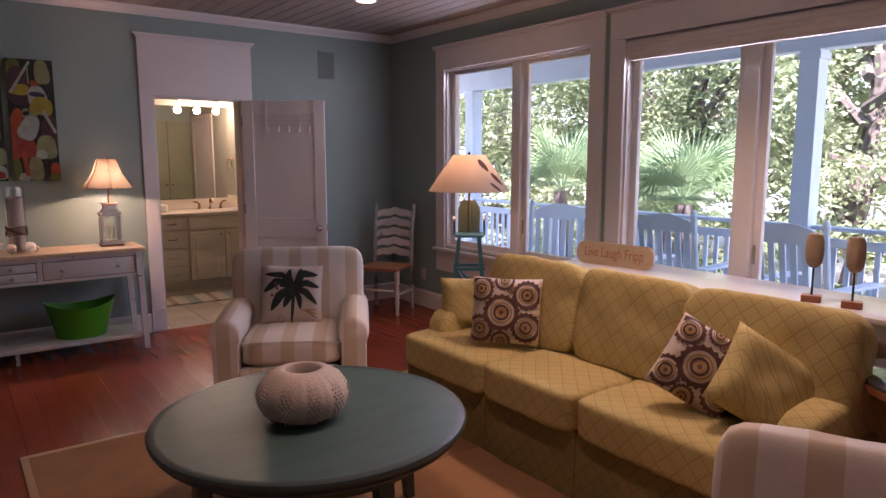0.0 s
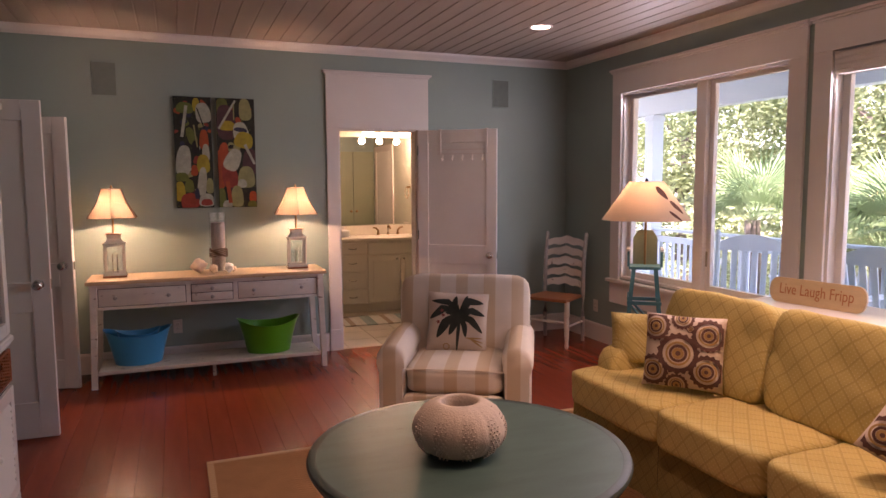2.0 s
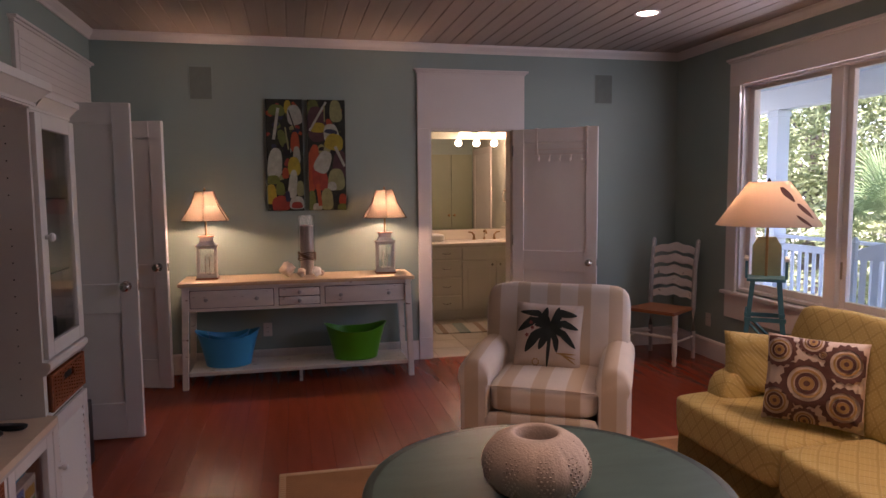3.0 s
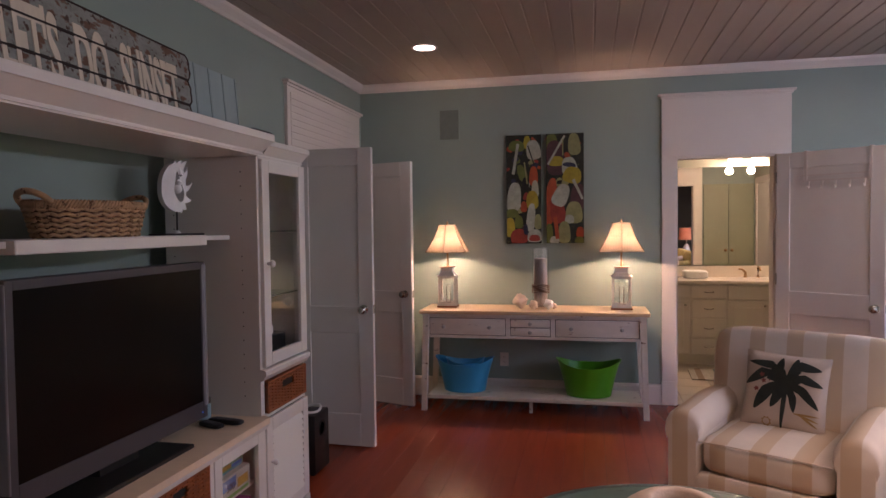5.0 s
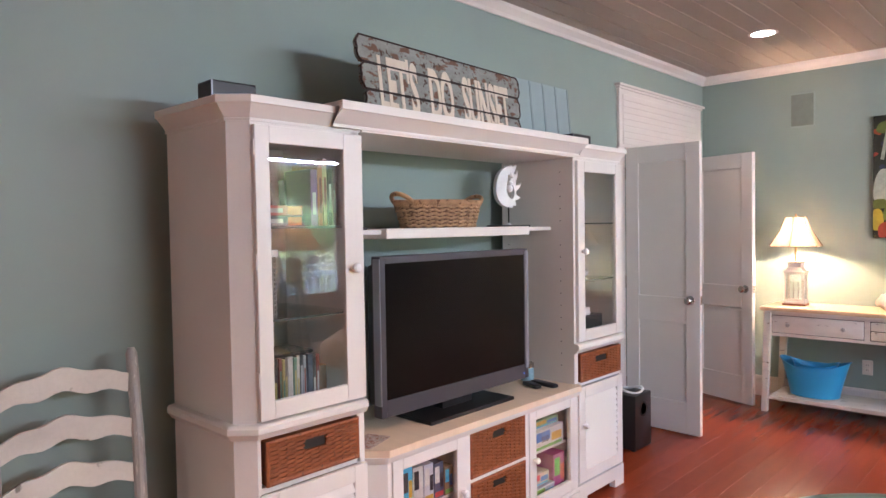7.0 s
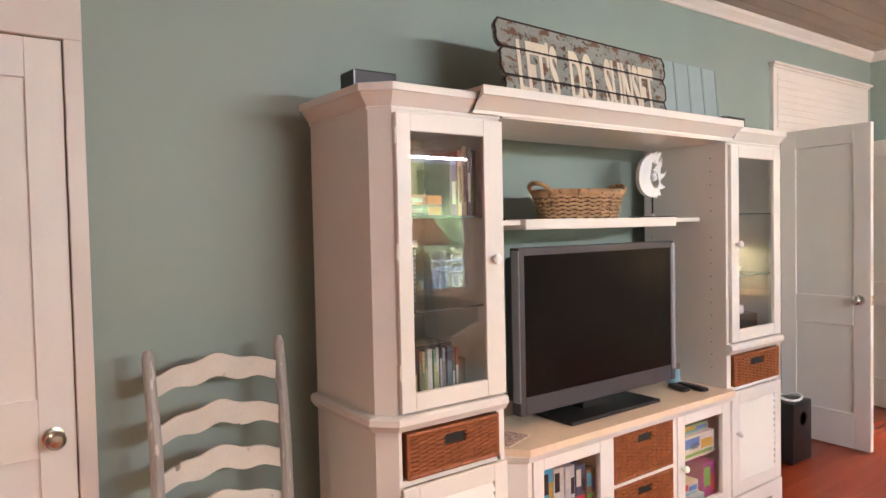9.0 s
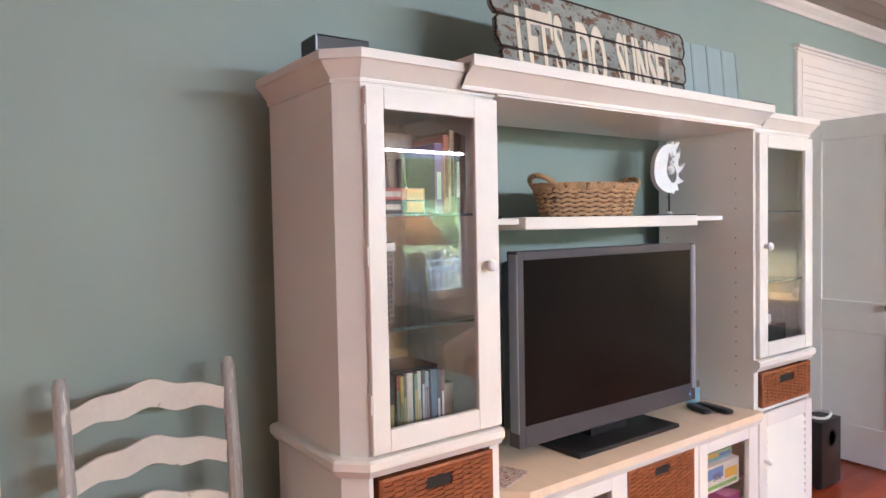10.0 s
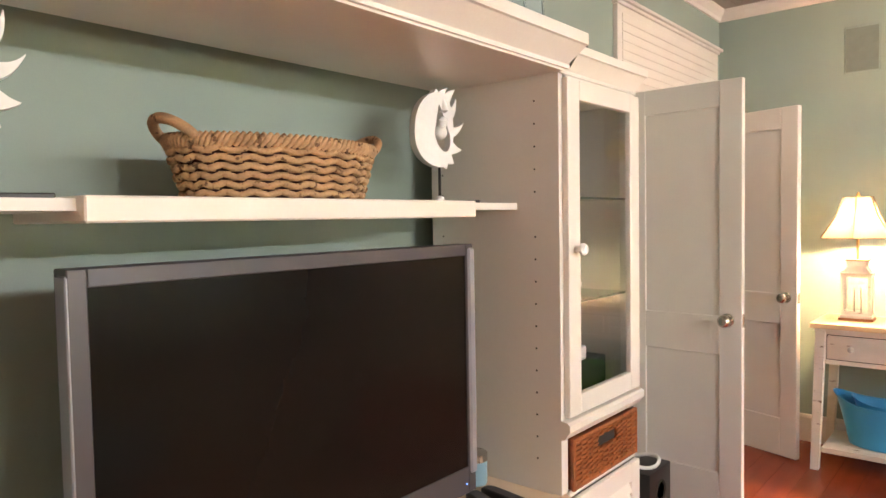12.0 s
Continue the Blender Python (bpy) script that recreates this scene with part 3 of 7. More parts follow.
def window(name, hole, mull, label, roman):
    y0, y1, z0, z1 = hole
    w = thing(name, label, "window", kind="structure")
    bm = bmesh.new()
    ca = 0.132
    box(bm, XE - 0.022, XE, y0 - ca, y0, z0 - 0.02, z1, 0.002)
    box(bm, XE - 0.022, XE, y1, y1 + ca, z0 - 0.02, z1, 0.002)
    box(bm, XE - 0.024, XE, y0 - ca, y1 + ca, z1, z1 + 0.19, 0.002)
    box(bm, XE - 0.036, XE, y0 - ca - 0.012, y1 + ca + 0.012, z1 + 0.19, z1 + 0.205, 0.002)
    box(bm, XE - 0.05, XE, y0 - ca - 0.02, y1 + ca + 0.02, z1 + 0.205, z1 + 0.225, 0.002)
    part("window_casing", bm, M_WHITE, w)
    bm = bmesh.new()
    box(bm, XE - 0.06, XE + 0.05, y0 - ca - 0.02, y1 + ca + 0.02, z0 - 0.04, z0 - 0.012, 0.006, 2)
    part("window_sill", bm, M_WHITE, w)
    part("window_apron", B(XE - 0.02, XE, y0 - ca, y1 + ca, z0 - 0.24, z0 - 0.04, 0.002), M_WHITE, w)
    bm = bmesh.new()
    xa, xb = XE + 0.0, XE + 0.155
    box(bm, xa, xb, y0, y0 + 0.02, z0, z1)
    box(bm, xa, xb, y1 - 0.02, y1, z0, z1)
    box(bm, xa, xb, y0 + 0.02, y1 - 0.02, z0 - 0.012, z0 + 0.02)
    box(bm, xa, xb, y0 + 0.02, y1 - 0.02, z1 - 0.02, z1)
    part("window_jamb", bm, M_WHITE, w)
    for a, b in ((y0 + 0.02, mull - 0.05), (mull + 0.05, y1 - 0.02)):
        f = bmesh.new()
        x0, x1 = XE + 0.06, XE + 0.10
        s = 0.05
        box(f, x0, x1, a, a + s, z0 + 0.02, z1 - 0.02, 0.003)
        box(f, x0, x1, b - s, b, z0 + 0.02, z1 - 0.02, 0.003)
        box(f, x0, x1, a + s, b - s, z0 + 0.02, z0 + 0.02 + s, 0.003)
        box(f, x0, x1, a + s, b - s, z1 - 0.02 - s * 0.6, z1 - 0.02, 0.003)
        sash = part("window_sash", f, M_WHITE, w)
        g = part("pane", B(XE + 0.078, XE + 0.082, a + s - 0.002, b - s + 0.002, z0 + 0.06, z1 - 0.04), M_WINGLASS, sash, smooth=False)
        g.visible_shadow = False
    part("window_mullion", B(XE + 0.02, XE + 0.13, mull - 0.05, mull + 0.05, z0 + 0.02, z1 - 0.02, 0.003), M_WHITE, w)
    part("sash_lock", B(XE + 0.045, XE + 0.06, mull - 0.075, mull - 0.06, z0 + 0.22, z0 + 0.34, 0.003), M_NICKEL, w)
    if roman:
        r = thing("roman_blind", "cream cloth roman blind drawn up under the window head", "blind")
        for k in range(4):
            part("fold", B(XE - 0.012 - 0.008 * k, XE + 0.045, y0 + 0.025, y1 - 0.025, z1 - 0.15 + k * 0.03, z1 - 0.02, 0.006, 2), M_LINEN, r)
    return w


def daylight(hole, power, drop):
    """An added strip lamp under a window's head that strengthens the sky's light."""
    y0, y1, z0, z1 = hole
    ym, zm = (y0 + y1) / 2, z1 - drop
    o = lamp("window_sky_fill", 'AREA', power, COOL, look((XE + 0.01, ym, zm), (XW, ym, zm - 0.9)), y1 - y0 - 0.1)
    o.data.shape = 'RECTANGLE'
    o.data.size_y = 0.025
    return o


daylight(WIN1, 1.2, 0.09)
daylight(WIN2, 1.9, 0.2)
window("window_1", WIN1, 4.32, "white-framed two-pane window onto the porch", False)
window("window_2", WIN2, 2.262, "white-framed two-pane window with a drawn-up cloth blind", True)

# ---- the media wall: two display cabinets, a bridge, a low console ----
XF = -0.55


def crown_run(bm, outline, z, prof):
    """A crown profile (out, up) carried round an open outline with mitred corners."""
    pts = [Vector((*p, 0)) for p in outline]
    rings = []
    for i, p in enumerate(pts):
        dirs = []
        if i > 0:
            dirs.append((p - pts[i - 1]).normalized())
        if i < len(pts) - 1:
            dirs.append((pts[i + 1] - p).normalized())
        ns = [Vector((d.y, -d.x, 0)) for d in dirs]
        n = sum(ns, Vector()).normalized()
        k = 1 / max(0.4, n.dot(ns[0]))
        rings.append([bm.verts.new(p + n * (o * k) + Vector((0, 0, z + u))) for o, u in prof])
    m = len(prof)
    for a, b in zip(rings, rings[1:]):
        for i in range(m - 1):
            bm.faces.new((a[i], a[i + 1], b[i + 1], b[i]))
    bm.faces.new(rings[0])
    bm.faces.new(rings[-1][::-1])
    if len(rings) > 2:
        bm.faces.new([r[-1] for r in rings])
    return bm


def weave_items(y0, y1, z0, z1, x, rows, cols, skip=None):
    items = []
    dy, dz = (y1 - y0) / cols, (z1 - z0) / rows
    for r in range(rows):
        for c in range(cols):
            cy, cz = y0 + (c + 0.5) * dy, z0 + (r + 0.5) * dz
            if skip and skip[0] < cy < skip[1] and skip[2] < cz < skip[3]:
                continue
            out = 0.004 if (r + c) % 2 else 0.0
            items.append(((x + out, cy + random.uniform(-0.1, 0.1) * dy, cz), (0.0045, dy * 0.6, dz * 0.4), random.uniform(-0.03, 0.03)))
    return items


def wicker_drawer(x, y0, y1, z0, z1, depth=0.3):
    """A wicker drawer basket: woven front, frame rods, grip slot."""
    t = thing("wicker_basket", "rust-brown woven wicker drawer basket with a grip slot", "basket", pose(x, (y0 + y1) / 2, z0), group="wicker drawer baskets")
    hw, hh = (y1 - y0) / 2, z1 - z0
    part("basket_body", B(-depth, -0.012, -hw + 0.006, hw - 0.006, 0.0, hh - 0.006), M_WICKER, t)
    sk = (-0.062, 0.062, hh - 0.064, hh - 0.03)
    me = boxes_mesh("weave", weave_items(-hw + 0.012, hw - 0.012, 0.012, hh - 0.014, -0.006, max(8, int(hh / 0.0085)), int(hw * 2 / 0.034), sk), M_WICKER)
    o = new("weave", me)
    o.parent = t
    bm = bmesh.new()
    for z in (0.006, hh - 0.007):
        rod(bm, (-0.004, -hw + 0.004, z), (-0.004, hw - 0.004, z), 0.008, seg=6)
    for y in (-hw + 0.006, hw - 0.006):
        rod(bm, (-0.004, y, 0.0), (-0.004, y, hh), 0.008, seg=6)
    part("rim", bm, M_WICKER, t)
    # The slot is not cut through; a dark plate paints its inner shade.
    part("grip_slot_shade", B(-0.0115, -0.009, *sk), M_DARK, t, "dark plate for the shade inside the grip slot")
    return t


def knob(parent, x, y, z, material=M_CAB, r=0.017):
    k = part("knob", lathe(bmesh.new(), [(0.0, 0), (r * 0.55, 0.0), (r * 0.5, 0.012), (r, 0.018), (r * 1.02, 0.026), (r * 0.7, 0.033), (0, 0.035)], 16), material, parent)
    k.matrix_basis = pose(x, y, z, 0, 90, 0)
    return k


def frame_y(bm, x0, x1, y0, y1, z0, z1, s, sb=None):
    """A flat frame in the y, z plane."""
    y0, y1 = min(y0, y1), max(y0, y1)
    sb = s if sb is None else sb
    box(bm, x0, x1, y0, y0 + s, z0, z1, 0.002)
    box(bm, x0, x1, y1 - s, y1, z0, z1, 0.002)
    box(bm, x0, x1, y0 + s, y1 - s, z0, z0 + sb, 0.002)
    box(bm, x0, x1, y0 + s, y1 - s, z1 - s, z1, 0.002)
    return bm


def ybox(bm, x0, x1, ya, yb, z0, z1, bev=0.0):
    return box(bm, x0, x1, min(ya, yb), max(ya, yb), z0, z1, bev)


CABCROWN = [(0.0, -0.006), (0.006, -0.006), (0.007, 0.002), (0.003, 0.004), (0.01, 0.012), (0.034, 0.042), (0.036, 0.044), (0.042, 0.046), (0.042, 0.068), (0.04, 0.07)]


def display_cabinet(yin, s, label, width=0.535, cham=0.068, inset=0.016, stiles=(0.066, 0.066)):
    """A tall cabinet: yin is its inner side, s the way it grows along y."""
    t = thing("display_cabinet", label, "cabinet")
    Y = lambda u: yin + s * u
    xb = -1.025
    x1 = XF - 0.012
    zr = 0.85
    zt = 1.835
    outl = [(xb, Y(0)), (x1, Y(0)), (x1, Y(width - cham)), (x1 - cham, Y(width)), (xb, Y(width))]
    def ring(z0, z1, grow, nm, inner=0.0):
        p = [(xb, Y(-0)), (x1 + grow, Y(0)), (x1 + grow, Y(width - cham + grow * 0.5)), (x1 - cham + grow * 0.5, Y(width + grow)), (xb, Y(width + grow))]
        if s < 0:
            p = p[::-1]
        part(nm, prism(bmesh.new(), p, z0, z1), M_CAB, t)
    # plinth with cut-out feet
    g = 0.016
    part("foot", ybox(bmesh.new(), x1 - 0.02, x1 + g, Y(0), Y(0.09), 0, 0.045), M_CAB, t)
    bm = ybox(bmesh.new(), x1 - 0.02, x1 + g, Y(width - cham - 0.09), Y(width - cham + g * 0.4), 0, 0.045)
    p = [(x1 + g, Y(width - cham + g * 0.5)), (x1 - cham + g * 0.5, Y(width + g)), (x1 - cham - 0.07, Y(width + g)), (x1 - cham - 0.07, Y(width - 0.03)), (x1 - 0.03, Y(width - cham - 0.05))]
    prism(bm, p if s > 0 else p[::-1], 0, 0.045)
    part("foot", bm, M_CAB, t)
    part("foot", ybox(bmesh.new(), xb, xb + 0.07, Y(0), Y(width), 0, 0.045), M_CAB, t)
    ring(0.045, 0.115, g, "plinth")
    # carcass
    part("side_panel", ybox(bmesh.new(), xb, x1, Y(0), Y(0.02), 0.115, zt), M_CAB, t)
    part("side_panel", ybox(bmesh.new(), xb, x1 - cham, Y(width - 0.02), Y(width), 0.115, zt), M_CAB, t)
    bm = bmesh.new()
    p = [(x1, Y(width - cham)), (x1 - cham, Y(width)), (x1 - cham, Y(width - 0.03)), (x1 - 0.02, Y(width - cham))]
    prism(bm, p if s > 0 else p[::-1], 0.115, zt)
    part("stile", ybox(bmesh.new(), x1 - 0.02, x1, Y(0.02), Y(0.035), 0.115, zt), M_CAB, t)
    part("stile", ybox(bmesh.new(), x1 - 0.02, x1, Y(width - cham - 0.012), Y(width - cham), 0.115, zt), M_CAB, t)
    part("corner_post", bm, M_CAB, t)
    part("back_panel", ybox(bmesh.new(), xb, xb + 0.012, Y(0.02), Y(width - 0.02), 0.115, zt), M_CAB, t)
    pin = [(xb + 0.012, Y(0.02)), (x1, Y(0.02)), (x1, Y(width - cham - 0.012)), (x1 - cham, Y(width - 0.03)), (xb + 0.012, Y(width - 0.03))]
    if s < 0:
        pin = pin[::-1]
    for z0, z1 in ((0.115, 0.13), (0.635, 0.655), (0.815, zr), (zt - 0.03, zt)):
        part("fixed_shelf", prism(bmesh.new(), pin, z0, z1), M_CAB, t)
    # moulded rail between base and upper part
    bm = bmesh.new()
    o = [(x1, Y(0)), (x1, Y(width - cham)), (x1 - cham, Y(width)), (xb, Y(width))]
    if s < 0:
        o = [(x, 2 * yin - y) for x, y in o]
    prof = [(0, 0), (0.012, 0.004), (0.022, 0.02), (0.028, 0.026), (0.028, 0.045), (0.02, 0.052), (0, 0.055)]
    crown_run(bm, o, 0.812, prof)
    if s < 0:
        for v in bm.verts:
            v.co.y = 2 * yin - v.co.y
    part("rail_moulding", bm, M_CAB, t, angle=20)
    bm = bmesh.new()
    crown_run(bm, o, zt, CABCROWN)
    if s < 0:
        for v in bm.verts:
            v.co.y = 2 * yin - v.co.y
    part("crown", bm, M_CAB, t, angle=20)
    # glazed door
    d0, d1 = Y(inset), Y(width - cham - 0.004)
    lo, hi = sorted((d0, d1))
    sa, sb = stiles if s > 0 else stiles[::-1]
    bm = bmesh.new()
    for a, b, c, e in ((lo, lo + sa, 0.874, 1.818), (hi - sb, hi, 0.874, 1.818), (lo + sa, hi - sb, 0.874, 0.932), (lo + sa, hi - sb, 1.762, 1.818)):
        box(bm, x1 + 0.001, XF + 0.008, a, b, c, e, 0.002)
    d = part("glass_door", bm, M_CAB, t)
    part("pane", B(XF - 0.004, XF, lo + sa - 0.005, hi - sb + 0.005, 0.925, 1.77), M_GLASS, d, smooth=False)
    kside = d0 + s * stiles[0] * 0.6
    knob(d, XF + 0.008, kside, 1.345, M_PORC, 0.017)
    for z in (0.98, 1.36, 1.72):
        part("hinge", ybox(bmesh.new(), x1 + 0.001, XF + 0.006, d1 - s * 0.003, d1 + s * 0.0035, z, z + 0.05), M_CAB, d)
    # glass shelves with pins
    for z in (1.18, 1.488):
        part("glass_shelf", B(xb + 0.014, x1 - 0.03, lo + 0.0, hi + 0.0, z, z + 0.007), M_SHELFGLASS, t, "glass shelf", smooth=False)
        part("shelf_edge", B(x1 - 0.0298, x1 - 0.027, lo, hi, z, z + 0.007), M_GREENEDGE, t, "dark green glass edge")
    # louvred lower door
    d = part("louvre_door", frame_y(bmesh.new(), x1 + 0.001, XF + 0.006, d0, d1, 0.128, 0.632, 0.06), M_CAB, t)
    for k in range(12):
        z = 0.195 + k * 0.0315
        bm = B(-0.004, 0.004, lo + 0.06, hi - 0.06, -0.019, 0.019)
        o = part("louvre_slat", bm, M_CAB, d)
        o.matrix_basis = Matrix.Translation((XF - 0.004, 0, z + 0.012)) @ pose(0, 0, 0, 0, -28, 0)
    knob(d, XF + 0.006, kside, 0.43, M_PORC, 0.013)
    bl, bh = sorted((Y(0.03), Y(width - cham - 0.012)))
    wicker_drawer(XF + 0.004, bl + 0.01, bh - 0.008, 0.658, 0.806)
    return t


YL, YR = 1.765, 3.185
display_cabinet(YL, -1, "white tall display cabinet with a glazed door, books inside", 0.494, 0.053, 0.002, (0.084, 0.053))
display_cabinet(YR, 1, "white tall display cabinet with a glazed door, beside the closet doors", 0.545)
# shelf-pin holes in the side of the cabinet that faces the screen
pins = [((x, YR - 0.0005, 1.0 + k * 0.0635), (0.0025, 0.0006, 0.0025), 0) for x in (-0.64, -0.98) for k in range(-4, 13) if k not in (7,)]
o = new("pin_holes", boxes_mesh("pin_holes", pins, M_DARK))
o.parent = bpy.data.objects["display_cabinet.001"]
o["kind"] = "stuff"

# bridge over the screen
t = thing("bridge_shelf", "white bridge shelf with a crown edge joining the two cabinets", "shelf")
part("panel", B(-0.99, XF + 0.005, YL + 0.002, YR - 0.002, 1.832, 1.856), M_CAB, t)
bm = bmesh.new()
x1 = XF + 0.005
o = [(x1, YL - 0.135), (x1, YR + 0.02)]
crown_run(bm, o, 1.838, [(0.0, 0.0), (0.008, 0.0), (0.009, 0.01), (0.004, 0.012), (0.056, 0.05), (0.058, 0.052), (0.066, 0.054), (0.066, 0.082), (0.064, 0.085)])
part("crown", bm, M_CAB, t, angle=20)
part("top", B(-1.0, x1 + 0.062, YL - 0.134, YR + 0.019, 1.905, 1.921), M_CAB, t)

# floating shelf with a thick lipped front
t = thing("wall_shelf", "white shelf with a thick front lip above the television", "shelf")
part("board", B(-1.0, -0.70, YL + 0.001, YR - 0.001, 1.459, 1.478), M_CAB, t)
part("lip", B(-0.98, -0.668, 1.988, 2.95, 1.44, 1.482, 0.003), M_CAB, t)

# low console
XB = -0.54
t = thing("media_console", "white low media console with glass doors and wicker drawers", "console")
ya, yb = YL + 0.006, YR + 0.012
oc = [(-1.06, ya), (XB - 0.08, ya), (XB, ya + 0.085), (XB, yb - 0.02), (XB - 0.04, yb), (XB - 0.065, yb), (XB - 0.065, YR - 0.006), (-1.06, YR - 0.006)]
og = [(-1.06, ya), (XB - 0.07, ya), (XB + 0.02, ya + 0.08), (XB + 0.02, yb - 0.012), (XB - 0.03, yb + 0.012), (XB - 0.045, yb + 0.012), (XB - 0.045, YR - 0.006), (-1.06, YR - 0.006)]
part("top", prism(bmesh.new(), og[::-1], 0.628, 0.655), M_TOP, t, "cream-brown console top")
bm = bmesh.new()
crown_run(bm, [(XB - 0.08, ya), (XB, ya + 0.085), (XB, yb - 0.02), (XB - 0.035, yb)], 0.598, [(0, 0), (0.006, 0.004), (0.014, 0.02), (0.018, 0.03), (0, 0.0305)])
part("top_moulding", bm, M_CAB, t, angle=20)
bm = bmesh.new()
prism(bm, [(p[0] + (0.012 if p[0] > -0.9 else 0), p[1]) for p in oc][::-1], 0.0, 0.1)
part("plinth", bm, M_CAB, t)
part("bottom", prism(bmesh.new(), oc[::-1], 0.1, 0.118), M_CAB, t)
part("back_panel", B(-1.06, -1.048, ya, yb - 0.03, 0.118, 0.628), M_CAB, t)
for y in (ya, 2.312, 2.725, YR - 0.022):
    part("divider", B(-1.048, XB - 0.085 if y == ya else XB - 0.02, y, y + 0.016, 0.118, 0.628), M_CAB, t)
bm = bmesh.new()
box(bm, XB - 0.02, XB, 2.30, 2.327, 0.118, 0.628)
box(bm, XB - 0.02, XB, 2.722, 2.748, 0.118, 0.628)
box(bm, XB - 0.02, XB, 2.327, 2.722, 0.388, 0.402)
box(bm, XB - 0.02, XB, ya + 0.085, 2.30, 0.61, 0.628)
box(bm, XB - 0.02, XB, 2.327, yb - 0.03, 0.61, 0.628)
prism(bm, [(XB, ya + 0.085), (XB, ya + 0.105), (XB - 0.02, ya + 0.1), (XB - 0.085, ya + 0.02), (XB - 0.08, ya)], 0.118, 0.628)
prism(bm, [(XB, yb - 0.035), (XB, yb - 0.02), (XB - 0.035, yb), (XB - 0.05, yb)], 0.118, 0.628)
part("face_frame", bm, M_CAB, t)
part("inner_shelf", B(-1.048, XB - 0.05, ya + 0.02, 2.312, 0.345, 0.357), M_CAB, t)
part("inner_shelf", B(-1.048, XB - 0.05, 2.741, YR - 0.022, 0.36, 0.372), M_CAB, t)
for y0, y1, ky in ((ya + 0.108, 2.297, 2.297 - 0.03), (2.751, yb - 0.038, 2.751 + 0.03)):
    d = part("glass_door", frame_y(bmesh.new(), XB - 0.019, XB + 0.004, y0, y1, 0.122, 0.612, 0.055), M_CAB, t)
    part("pane", B(XB - 0.012, XB - 0.008, y0 + 0.05, y1 - 0.05, 0.17, 0.565), M_GLASS, d, smooth=False)
    knob(d, XB + 0.004, ky, 0.37, M_PORC, 0.015)
wicker_drawer(XB + 0.002, 2.33, 2.719, 0.404, 0.606)
wicker_drawer(XB + 0.002, 2.33, 2.719, 0.122, 0.385)

# television
t = thing("television", "dark grey flat television with a silver edge, switched off", "television", pose(-0.69, 2.462, 0.655))
part("screen", B(-0.012, -0.004, -0.468, 0.470, 0.128, 0.688), M_SCREEN, t, "black glossy screen")
part("bezel", frame_y(bmesh.new(), -0.05, 0.0, -0.496, 0.498, 0.06, 0.715, 0.03, 0.07), M_BEZEL, t)
bm = bmesh.new()
box(bm, -0.04, 0.006, 0.474, 0.500, 0.11, 0.705, 0.005)
part("side_strip", bm, M_SILVER, t, "silver side strip")
bm = bmesh.new()
box(bm, -0.04, 0.002, -0.4995, -0.494, 0.11, 0.705, 0.004)
part("side_strip", bm, M_SILVER, t, "silver side strip")
part("casing", B(-0.13, -0.045, -0.46, 0.46, 0.09, 0.68, 0.02, 2), M_BLACK, t)
part("neck", B(-0.1, -0.04, -0.1, 0.1, 0.015, 0.15), M_BLACK, t)
part("stand", B(-0.16, 0.075, -0.29, 0.28, 0.0, 0.016, 0.004), M_BLACK, t)
part("power_light", B(0.0, 0.0015, 0.456, 0.4585, 0.086, 0.088), glow("blue_standby_light", (0.05, 0.2, 1.0), 0.6), t)

# ---- lit ceiling lights, two seen and five added as fill ----
# The first two are seen; the other five are unseen, added as warm fill.
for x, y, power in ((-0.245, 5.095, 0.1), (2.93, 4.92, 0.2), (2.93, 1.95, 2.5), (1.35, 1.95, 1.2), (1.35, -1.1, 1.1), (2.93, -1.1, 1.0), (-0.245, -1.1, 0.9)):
    t = thing("downlight", "round recessed ceiling downlight, lit; five of the seven are added fill", "ceiling light", pose(x, y, H), group="recessed downlights")
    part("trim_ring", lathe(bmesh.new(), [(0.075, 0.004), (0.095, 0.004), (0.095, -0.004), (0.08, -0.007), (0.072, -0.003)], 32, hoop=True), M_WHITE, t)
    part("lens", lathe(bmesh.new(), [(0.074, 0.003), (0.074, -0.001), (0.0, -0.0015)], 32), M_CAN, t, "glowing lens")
    lamp("downlight_and_fill_beam", 'SPOT', DOWN * power, (1.0, 0.72, 0.46), look((x, y, H - 0.03), (x, y, 0)), 0.05)


def text_mesh(name, words, size, depth, material, parent, m, sx=1.0, sy=1.0, bold=0.0, fit=None, gap=1.0):
    """Raised lettering, as a mesh."""
    cu = bpy.data.curves.new(name, 'FONT')
    cu.body, cu.size, cu.extrude, cu.align_x, cu.align_y = words, size, depth, 'CENTER', 'CENTER'
    cu.offset, cu.space_character, cu.space_word = bold, gap, 1.0 if not bold else 2.4
    ob = new(name + "_curve", cu)
    dg = bpy.context.evaluated_depsgraph_get()
    me = bpy.data.meshes.new_from_object(ob.evaluated_get(dg))
    bpy.data.objects.remove(ob)
    bpy.data.curves.remove(cu)
    me.materials.clear()
    me.materials.append(material)
    if fit:
        lo = [min(v.co[i] for v in me.vertices) for i in (0, 1)]
        hi = [max(v.co[i] for v in me.vertices) for i in (0, 1)]
        sx, sy = fit[0] / (hi[0] - lo[0]), fit[1] / (hi[1] - lo[1])
        for v in me.vertices:
            v.co.x -= (lo[0] + hi[0]) / 2
            v.co.y -= (lo[1] + hi[1]) / 2
    o = new(name, me)
    o.parent = parent
    o.matrix_basis = m @ Matrix.Diagonal((sx, sy, 1, 1))
    return o


